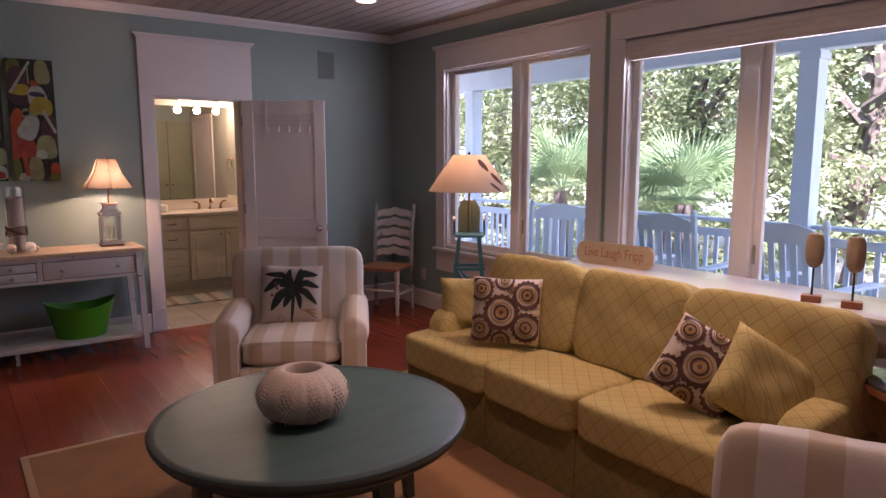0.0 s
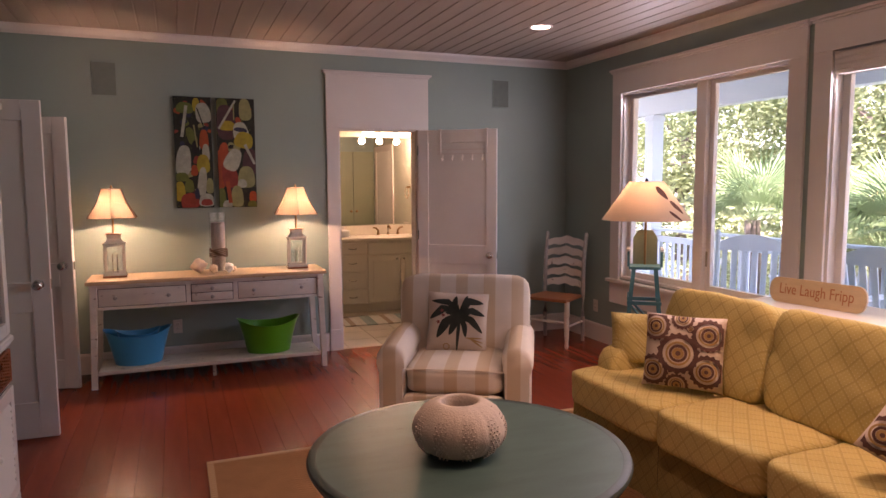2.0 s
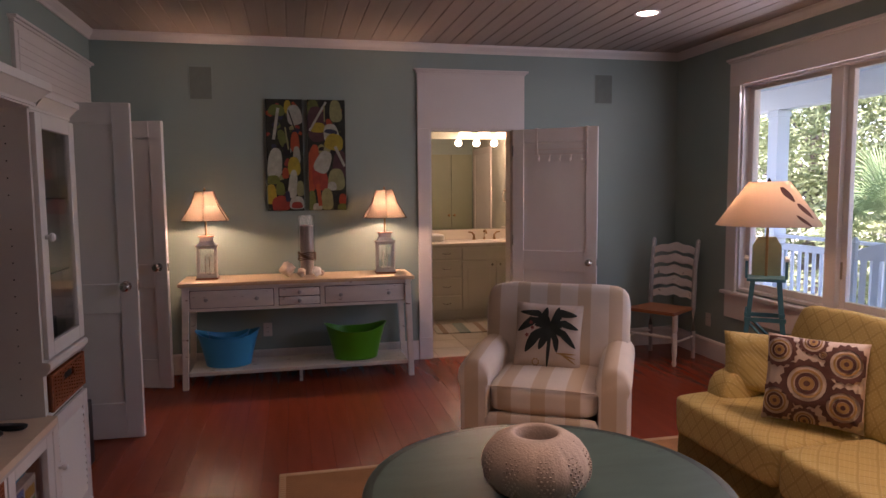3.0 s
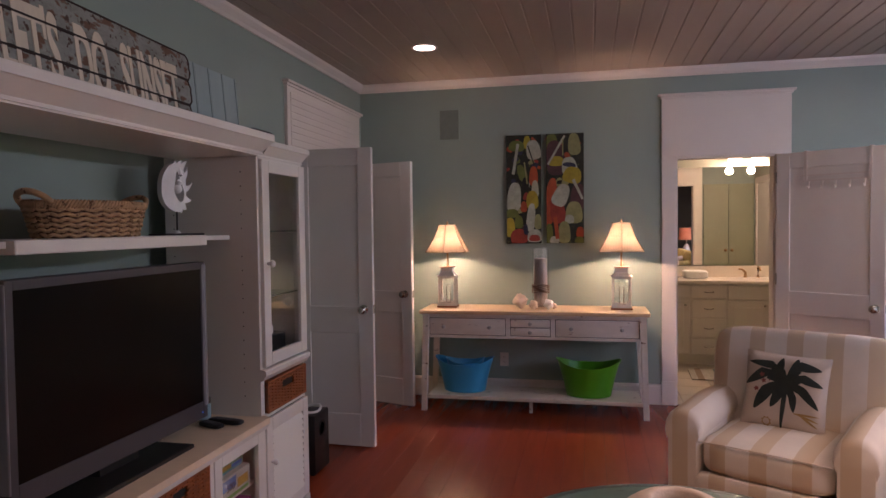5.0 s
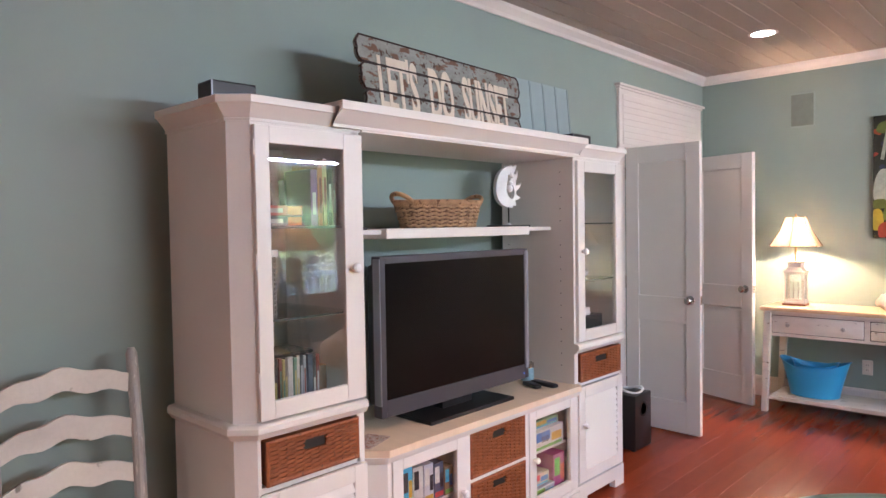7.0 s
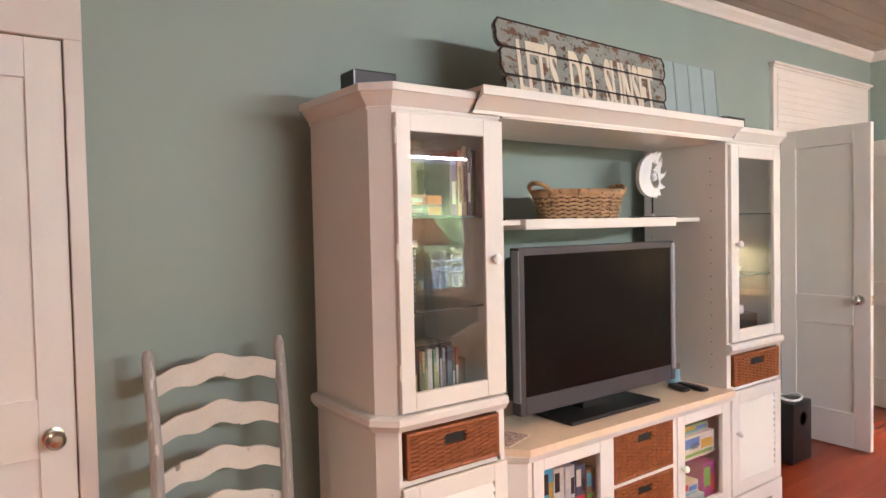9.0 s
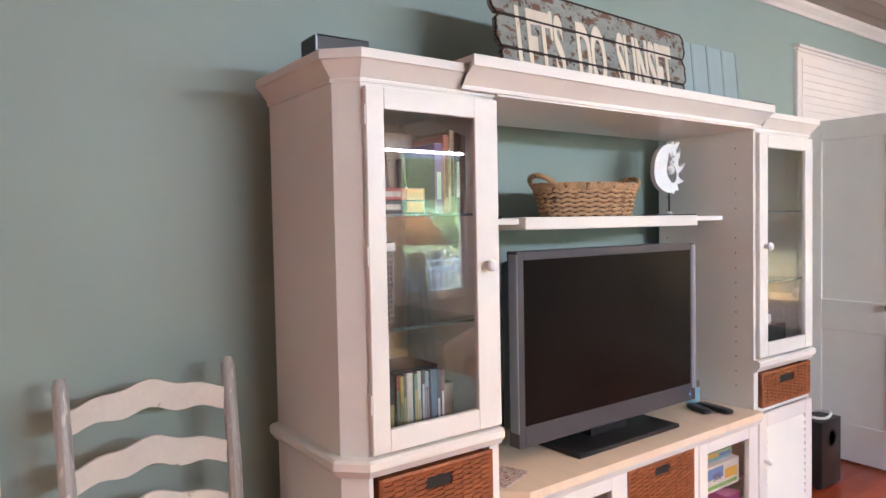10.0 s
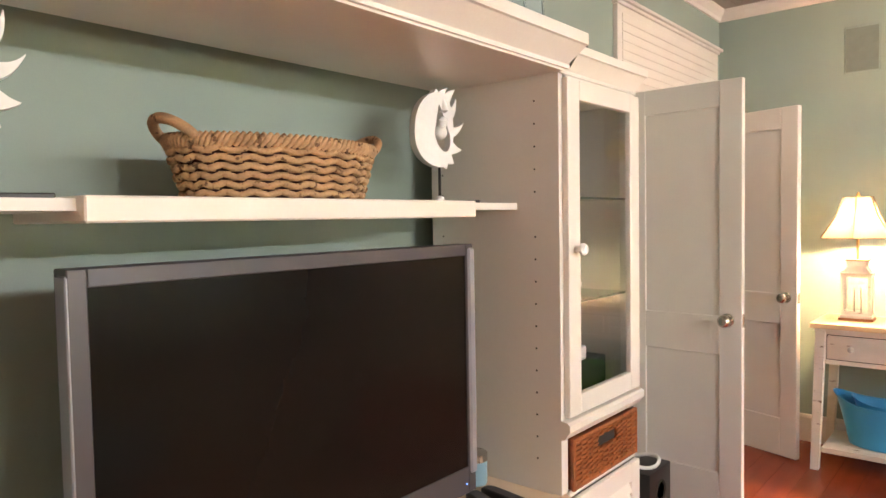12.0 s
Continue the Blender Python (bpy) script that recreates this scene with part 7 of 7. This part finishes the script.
for x in (0.29, 0.375):
    part("knob", lathe(bmesh.new(), [(0.01, 0), (0.008, 0.015), (0.02, 0.02), (0.02, 0.03), (0, 0.04)], 14), M_BRASS, t).matrix_basis = pose(x, 0.02, 1.12, -90, 0, 0)
# pale closed door standing in for a lit opening in the bathroom's east wall
t = thing("bath_side_opening", "white panel with casing, in place of a lit side opening", "door", pose(BX1, 6.55, 0))
part("casing", frame_y(bmesh.new(), -0.02, 0, -0.09, 0.84, 0, 2.12, 0.09, 0.001), M_WHITE, t)
part("leaf", B(-0.008, 0, 0.0, 0.75, 0.01, 2.03), M_DOOR, t)

t = thing("vanity_cabinet", "cream painted bathroom vanity with drawers and doors", "cabinet")
part("carcass", B(1.3, BX1 - 0.01, 7.92, BY1 - 0.01, 0.1, 0.86), M_VANITY, t)
part("toe_kick", B(1.3, BX1 - 0.01, 7.98, 8.1, 0, 0.1), M_VANITY, t)


def bar_pull(d, x, z, w=0.09):
    part("pull", tube(bmesh.new(), [(x - w / 2, 7.90, z + 0.004), (x - w / 2, 7.878, z), (x, 7.872, z - 0.006), (x + w / 2, 7.878, z), (x + w / 2, 7.90, z + 0.004)], 0.005, 6), M_NICKEL, d, "brushed nickel bow pull")


for z0, z1 in ((0.715, 0.845), (0.51, 0.70), (0.30, 0.495), (0.115, 0.285)):
    d = part("drawer", B(1.945, 2.285, 7.90, 7.92, z0, z1, 0.004), M_VANITY, t)
    bar_pull(d, 2.115, (z0 + z1) / 2)
part("false_front", B(2.305, 3.12, 7.90, 7.92, 0.70, 0.845, 0.004), M_VANITY, t)
part("false_front", B(1.32, 1.925, 7.90, 7.92, 0.715, 0.845, 0.004), M_VANITY, t)
for a, b, kx in ((2.305, 2.70, 2.66), (2.715, 3.12, 2.755), (1.32, 1.925, 1.88)):
    d = part("door", B(a, b, 7.90, 7.92, 0.115, 0.685, 0.004), M_VANITY, t)
    part("raised_panel", B(a + 0.06, b - 0.06, 7.893, 7.90, 0.18, 0.62, 0.005), M_VANITY, d)
    part("knob", lathe(bmesh.new(), [(0.006, 0), (0.006, 0.012), (0.014, 0.018), (0, 0.026)], 12), M_NICKEL, d).matrix_basis = pose(kx, 7.90, 0.64, 90, 0, 0)
t = thing("marble_counter", "cream marble vanity top with backsplash", "worktop")
part("slab", B(1.28, BX1 - 0.004, 7.875, BY1 - 0.004, 0.862, 0.90, 0.006, 2), M_MARBLE, t)
part("backsplash", B(1.28, BX1 - 0.004, BY1 - 0.026, BY1 - 0.004, 0.90, 1.02, 0.003), M_MARBLE, t)
part("side_splash", B(BX1 - 0.026, BX1 - 0.004, 7.9, BY1 - 0.03, 0.90, 1.02, 0.003), M_MARBLE, t)
part("basin", lathe(bmesh.new(), [(0.22, 0.903), (0.21, 0.906), (0.19, 0.902), (0.0, 0.9008)], 32, (2.70, 8.13, 0), sy=0.7), M_MARBLE, t)
t = thing("faucet", "aged bronze widespread basin faucet", "faucet", pose(2.70, 8.36, 0.90))
part("spout", tube(bmesh.new(), [(0, 0, 0), (0, 0, 0.09), (0, -0.02, 0.115), (0, -0.07, 0.11), (0, -0.1, 0.085)], [0.02, 0.014, 0.013, 0.012, 0.011], 10), M_BRASS, t)
for s in (-1, 1):
    part("handle", tube(bmesh.new(), [(s * 0.13, 0, 0), (s * 0.13, 0, 0.06), (s * 0.16, 0, 0.09), (s * 0.2, 0, 0.095)], [0.022, 0.013, 0.011, 0.009], 10), M_BRASS, t)
single("bath_towel", soft(bmesh.new(), 0.26, 0.2, 0.09, 6, 6, (0, 0, 0.045), 0.005), M_PORC, "folded white towel on the vanity top", "towel", pose(2.02, 8.2, 0.901), angle=80)
single("wall_mirror", B(1.3, 3.125, BY1 - 0.008, BY1 - 0.002, 1.03, 2.13), M_MIRROR, "large frameless bathroom mirror over the vanity", "mirror", smooth=False)
t = thing("vanity_light", "bathroom light bar with three lit frosted shades", "wall light", pose(2.70, BY1, 2.22))
part("bar", B(-0.36, 0.36, -0.03, -0.002, 0.0, 0.06, 0.006), M_BRASS, t)
for x in (-0.235, 0.0, 0.235):
    part("arm", rod(bmesh.new(), (x, -0.03, 0.03), (x, -0.09, 0.045), 0.009), M_NICKEL, t)
    part("shade", lathe(bmesh.new(), [(0.035, 0.05), (0.045, 0.04), (0.065, 0.0), (0.085, -0.055), (0.08, -0.055), (0.03, 0.045)], 24, (x, -0.10, 0), hoop=True), M_FROST, t, "lit frosted glass shade")
    lamp("vanity_lamp", 'POINT', VANITY, (1.0, 0.76, 0.47), Matrix.Translation((2.70 + x, BY1 - 0.26, 2.1)), 0.04)
t = thing("towel_ring", "bronze towel ring on the bathroom wall", "towel ring", pose(BX1, 8.12, 1.50))
part("post", rod(bmesh.new(), (0, 0, 0), (-0.05, 0, 0), 0.014), M_BRASS, t)
part("ring", tube(bmesh.new(), [(-0.05, 0.075 * math.sin(a), -0.075 + 0.075 * math.cos(a)) for a in [2 * math.pi * i / 24 for i in range(25)]], 0.005, 6), M_BRASS, t)
t = thing("bath_mat", "woven bath mat with grey-green and cream stripes", "bath mat", pose(2.28, 7.42, 0.0, 0, 0, -3))
cols = ((0.5, 0.48, 0.42), (0.20, 0.26, 0.24), (0.46, 0.43, 0.38), (0.30, 0.22, 0.16), (0.52, 0.5, 0.44), (0.24, 0.30, 0.28), (0.5, 0.47, 0.42))
mm = [mat("mat_yarn", c, rough=0.95, vary=0.15, scale=40, bump=0.5, grain=200) for c in cols]
for i in range(14):
    part("stripe", B(-0.42 + i * 0.06, -0.36 + i * 0.06, -0.25, 0.25, 0.0005, 0.012), mm[(i * 3) % 7], t)
fb = structure("floor_bath", B(BX0, BX1, YN + 0.02, BY1, -0.2, -0.004), M_GROUT, "beige tiled bathroom floor")
tm = bpy.data.meshes.new("tile")
bm = box(bmesh.new(), 0.003, 0.327, 0.003, 0.327, -0.006, 0.0, 0.0015)
bm.to_mesh(tm)
bm.free()
tm.materials.append(M_TILE)
for i in range(6):
    for k in range(6):
        o = new("tile", tm)
        o.parent = fb
        o.matrix_basis = Matrix.Translation((1.0 + i * 0.33, YN + 0.03 + k * 0.33, 0))

# ---- porch ----
PX = 6.35
PZ = -0.06
structure("floor_porch", B(XE + 0.16, PX + 0.25, -6, 9.2, PZ - 0.15, PZ), M_PORCHFLOOR, "grey painted porch floor")
structure("ceiling_porch", B(XE + 0.16, PX + 0.5, -6, 9.2, 2.72, 2.8), M_PORCH, "pale painted porch ceiling")
# Unseen roof, added to keep the sun off the room and porch.
bm = bmesh.new()
box(bm, XE + 0.0, PX + 0.9, -6.5, 9.6, 2.95, 3.05)
box(bm, XW - 1.2, XE, -6.5, 9.6, 2.95, 3.05)
structure("trim_roof", bm, M_PORCHFLOOR, "plain house roof, unseen, added to block the sun")
structure("trim_porch_beam", B(PX - 0.09, PX + 0.09, -6, 9.2, 2.46, 2.72, 0.004), M_PORCH, "white painted porch beam")
structure("wall_house_front", B(XE + 0.16, XE + 0.2, -6, YS - 0.2, PZ, 2.8), M_PORCH, "white house front beside the porch")
for y in (-1.9, 3.0, 7.75):
    t = thing("porch_post", "white square porch post with base and cap", "post", pose(PX, y, PZ), group="porch posts")
    part("shaft", B(-0.085, 0.085, -0.085, 0.085, 0.0, 2.52), M_PORCH, t)
    part("base", B(-0.1, 0.1, -0.1, 0.1, 0, 0.18, 0.004), M_PORCH, t)
    part("cap", B(-0.1, 0.1, -0.1, 0.1, 2.44, 2.5, 0.004), M_PORCH, t)
pick = bpy.data.meshes.new("picket")
bm = box(bmesh.new(), -0.012, 0.012, -0.022, 0.022, 0.0, 0.70, 0.002)
bm.to_mesh(pick)
bm.free()
pick.materials.append(M_PORCH)
for a, b in ((-1.8, 2.9), (3.1, 7.65)):
    t = thing("porch_railing", "white porch railing with flat pickets", "railing", pose(PX, 0, PZ), group="porch railings")
    part("cap_rail", B(-0.06, 0.06, a, b, 0.95, 0.985, 0.004), M_PORCH, t)
    part("top_rail", B(-0.02, 0.02, a, b, 0.80, 0.88, 0.003), M_PORCH, t)
    part("bottom_rail", B(-0.02, 0.02, a, b, 0.08, 0.15, 0.003), M_PORCH, t)
    n = int((b - a) / 0.115)
    for k in range(n):
        o = new("picket", pick)
        o.parent = t
        o.matrix_basis = Matrix.Translation((0.035, a + (k + 0.5) * (b - a) / n, 0.13))


def rocker(m, label):
    """A slatted porch rocking chair; local -y is its front."""
    t = thing("rocking_chair", label, "rocking chair", m, group="porch rocking chairs")
    for s in (-1, 1):
        part("rocker_runner", tube(bmesh.new(), [(s * 0.26, y, 0.02 + 0.12 * (y / 0.5) ** 2) for y in [-0.5 + 0.1 * i for i in range(12)]], 0.018, 6), M_PORCH, t)
        part("back_post", tube(bmesh.new(), [(s * 0.27, 0.22, 0.06), (s * 0.27, 0.24, 0.45), (s * 0.275, 0.36, 1.10), (s * 0.275, 0.365, 1.13), (s * 0.275, 0.37, 1.17)], [0.024, 0.026, 0.024, 0.032, 0.014], 8), M_PORCH, t)
        part("front_leg", rod(bmesh.new(), (s * 0.28, -0.25, 0.05), (s * 0.28, -0.25, 0.66), 0.022), M_PORCH, t)
        part("armrest", B(s * 0.30 - 0.05, s * 0.30 + 0.05, -0.32, 0.26, 0.66, 0.685, 0.008, 2), M_PORCH, t)
    for k in range(7):
        part("seat_slat", B(-0.27, 0.27, -0.26 + k * 0.07, -0.205 + k * 0.07, 0.43 - k * 0.006, 0.448 - k * 0.006, 0.003), M_PORCH, t)
    bm = bmesh.new()
    rows = []
    for i in range(13):
        u = -1 + i / 6
        rows.append([bm.verts.new((u * 0.265, 0.345 + d + 0.0, z)) for d, z in ((-0.012, 0.98), (-0.012, 1.06 + 0.07 * math.cos(u * math.pi / 2)), (0.012, 1.06 + 0.07 * math.cos(u * math.pi / 2)), (0.012, 0.98))])
    for a, b in zip(rows, rows[1:]):
        for j in range(4):
            bm.faces.new((a[j], a[(j + 1) % 4], b[(j + 1) % 4], b[j]))
    part("crest_rail", bm, M_PORCH, t)
    part("lower_rail", B(-0.265, 0.265, 0.245, 0.27, 0.50, 0.56), M_PORCH, t)
    for k in range(6):
        x = -0.21 + k * 0.084
        bm = B(x - 0.024, x + 0.024, -0.006, 0.006, 0, 0.47)
        o = part("back_slat", bm, M_PORCH, t)
        o.matrix_basis = Matrix.Translation((0, 0.262, 0.53)) @ pose(0, 0, 0, -10, 0, 0)
    return t


rocker(pose(5.25, 3.48, PZ, 0, 0, 95), "white slatted porch rocking chair facing the garden")
rocker(pose(5.25, 5.02, PZ, 0, 0, 140), "white slatted porch rocking chair turned aside")
rocker(pose(5.2, 2.36, PZ, 0, 0, 85), "white slatted porch rocking chair facing the garden")

# ---- garden ----
structure("ground", B(-60, 320, -220, 260, -1.3, -0.9), M_GROUND, "sandy lawn that runs to the horizon")


def leaf_cloud(n, centre, radii, size, seed, hollow=0.35):
    """Loose leaves in clumps, as one mesh's vertices and faces."""
    rnd = random.Random(seed)
    vs, fs = [], []
    clumps = []
    for _ in range(min(90, max(6, n // 130))):
        while True:
            p = Vector((rnd.uniform(-1, 1), rnd.uniform(-1, 1), rnd.uniform(-1, 1)))
            if hollow < p.length < 1:
                break
        clumps.append((p, rnd.uniform(0.12, 0.3)))
    for _ in range(n):
        p, s = rnd.choice(clumps)
        q = p + Vector((rnd.gauss(0, s * 0.55), rnd.gauss(0, s * 0.55), rnd.gauss(0, s * 0.4)))
        c = Vector((centre[0] + q.x * radii[0], centre[1] + q.y * radii[1], centre[2] + q.z * radii[2]))
        a = Vector((rnd.gauss(0, 1), rnd.gauss(0, 1), rnd.gauss(0, 0.6))).normalized() * size * rnd.uniform(0.6, 1.3)
        b = a.cross(Vector((rnd.gauss(0, 1), rnd.gauss(0, 1), rnd.gauss(0, 1)))).normalized() * size * 0.42
        k = len(vs)
        vs += [c - a, c + b, c + a, c - b]
        fs.append((k, k + 1, k + 2, k + 3))
    return vs, fs


def cloud_ob(name, parent, args, material):
    vs, fs = leaf_cloud(*args)
    me = bpy.data.meshes.new(name)
    me.from_pydata(vs, [], fs)
    me.materials.append(material)
    o = new(name, me)
    o.parent = parent
    return o


def tree(x, y, h, r, seed, n, material, label):
    rnd = random.Random(seed)
    t = thing("oak_tree", label, "tree", pose(x, y, -0.9), group="oaks in the garden")
    bm = bmesh.new()
    tube(bm, [(0, 0, 0), (rnd.uniform(-0.2, 0.2), rnd.uniform(-0.2, 0.2), h * 0.25), (rnd.uniform(-0.5, 0.5), rnd.uniform(-0.5, 0.5), h * 0.55), (rnd.uniform(-0.7, 0.7), rnd.uniform(-0.7, 0.7), h * 0.9)], [0.28, 0.22, 0.15, 0.04], 9)
    part("trunk", bm, M_BARK, t)
    for k in range(7):
        a = rnd.uniform(0, 6.28)
        z = h * rnd.uniform(0.25, 0.65)
        e = (r * 0.8 * math.cos(a), r * 0.8 * math.sin(a), z + h * rnd.uniform(0.05, 0.3))
        part("limb", tube(bmesh.new(), [(0, 0, z), (e[0] * 0.5, e[1] * 0.5, z + (e[2] - z) * 0.7), e], [0.1, 0.06, 0.02], 6), M_BARK, t)
    cloud_ob("crown", t, (int(n * 4.5), (0, 0, h * 0.60), (r, r, h * 0.46), 0.075, seed), material)
    return t


for i, (x, y, h, r, n, mt) in enumerate(((13.5, 9.0, 8.0, 3.4, 7000, M_LEAF), (12.5, 5.0, 6.5, 2.6, 5200, M_LEAF_SUNLIT), (15.5, 13.5, 8.5, 3.6, 6500, M_LEAF_SUNLIT), (18.0, 7.5, 9.5, 4.0, 6500, M_LEAF), (20.0, 2.4, 7.5, 2.9, 4200, M_LEAF_SUNLIT), (22.0, 16.0, 10.0, 4.5, 6000, M_LEAF), (29.0, 9.5, 10.0, 5.0, 5000, M_LEAF), (34.0, 2.0, 9.0, 4.6, 3600, M_LEAF_SUNLIT), (24.0, -5.0, 8.0, 3.4, 3600, M_LEAF), (12.0, 13.5, 7.0, 3.0, 5000, M_LEAF), (15.0, -3.5, 6.0, 2.2, 2600, M_LEAF))):
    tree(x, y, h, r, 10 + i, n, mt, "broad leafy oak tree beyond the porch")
t = thing("garden_thicket", "tangled green thicket beyond the porch railing", "shrubs", kind="stuff")
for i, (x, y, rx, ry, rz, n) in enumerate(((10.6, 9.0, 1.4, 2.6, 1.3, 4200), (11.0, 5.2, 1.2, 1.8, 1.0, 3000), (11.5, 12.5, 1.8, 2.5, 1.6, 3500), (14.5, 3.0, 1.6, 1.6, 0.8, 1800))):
    cloud_ob("thicket", t, (n, (x, y, -0.9 + rz * 0.9), (rx, ry, rz), 0.09, 40 + i, 0.0), M_LEAF if i % 2 else M_LEAF_SUNLIT)


def palmetto(x, y, z, seed, n=20):
    """A fan palm: fronds of folded blades on arching stalks."""
    rnd = random.Random(seed)
    t = thing("palmetto", "spiky green palmetto with fan fronds beyond the railing", "palm", pose(x, y, -0.9), group="palmettos")
    part("trunk", tube(bmesh.new(), [(0, 0, 0), (0.03, 0, z * 0.5), (0, 0.04, z)], [0.16, 0.14, 0.12], 9), M_BARK, t)
    for k in range(n):
        a = 2 * math.pi * k / n + rnd.uniform(-0.15, 0.15)
        el = rnd.uniform(0.05, 1.25)
        L = rnd.uniform(0.4, 0.65)
        d = Vector((math.cos(a) * math.cos(el), math.sin(a) * math.cos(el), math.sin(el)))
        base = Vector((0, 0, z)) + d * L
        up = Vector((0, 0, 1))
        side = d.cross(up).normalized()
        nrm = side.cross(d)
        vs, fs = [], []
        st = Vector((0, 0, z))
        vs += [st + side * 0.012, st - side * 0.012, base - side * 0.01, base + side * 0.01]
        fs.append((0, 1, 2, 3))
        m = 30
        for j in range(m):
            f = -1 + 2 * j / (m - 1)
            an = f * 1.75
            bd = (d * math.cos(an) + side * math.sin(an)).normalized()
            ln = rnd.uniform(0.7, 0.95) * (1 - 0.25 * abs(f))
            tip = base + bd * ln - up * 0.16 * abs(f) - up * 0.05
            mid = base + bd * ln * 0.55
            wv = bd.cross(nrm).normalized() * 0.014
            q = len(vs)
            vs += [base, mid + wv, tip, mid - wv]
            fs.append((q, q + 1, q + 2, q + 3))
        me = bpy.data.meshes.new("frond")
        me.from_pydata(vs, [], fs)
        me.materials.append(M_FROND)
        o = new("frond", me)
        o.parent = t
    return t


palmetto(8.6, 8.1, 1.85, 1, 26)
palmetto(8.6, 5.7, 1.75, 2, 28)
palmetto(9.8, 6.9, 1.4, 3, 18)
# neighbouring house far off
t = thing("neighbour_house", "pale neighbouring house far beyond the garden", "house", pose(60, 2, -0.9))
part("wall", B(0, 8, -6, 6, 0, 5), M_PORCH, t)
bm = bmesh.new()
prism(bm, [(-0.5, 5), (8.5, 5), (4, 8)], -6.5, 6.5, pose(0, 0, 0, 90, 0, 0))
part("roof", bm, M_PORCHFLOOR, t)
for y in (-4, -1, 2, 4.4):
    w = part("window", B(-0.05, 0.0, y - 0.6, y + 0.6, 1.4, 3.2), M_WHITE, t)
    part("pane", B(-0.06, -0.05, y - 0.5, y + 0.5, 1.5, 3.1), M_SCREEN, w)

# ---- floor boards ----
fl = structure("floor", B(XW - 0.13, XE + 0.16, YS, YN + 0.02, -0.2, -0.018), M_DARK, "red-stained wide pine floor boards, glossy")
pw = 0.132
cuts = {}
for i in range(39):
    x = XW + i * pw
    x1 = min(x + pw, XE) - x
    y = YS
    while y < YN - 0.01:
        ln = random.choice((2.1, 2.6, 3.1))
        ln = min(ln, YN - y)
        if YN - y - ln < 0.6:
            ln = YN - y
        key = (round(ln, 2), round(x1, 3))
        if key not in cuts:
            me = bpy.data.meshes.new("board")
            bm = box(bmesh.new(), 0.0003, x1 - 0.0003, 0.0003, ln - 0.0003, -0.018, 0.0, 0.0004)
            bm.to_mesh(me)
            bm.free()
            me.materials.append(M_FLOOR)
            cuts[key] = me
        o = new("board", cuts[key])
        o.parent = fl
        o.matrix_basis = Matrix.Translation((x, y, 0))
        y += ln
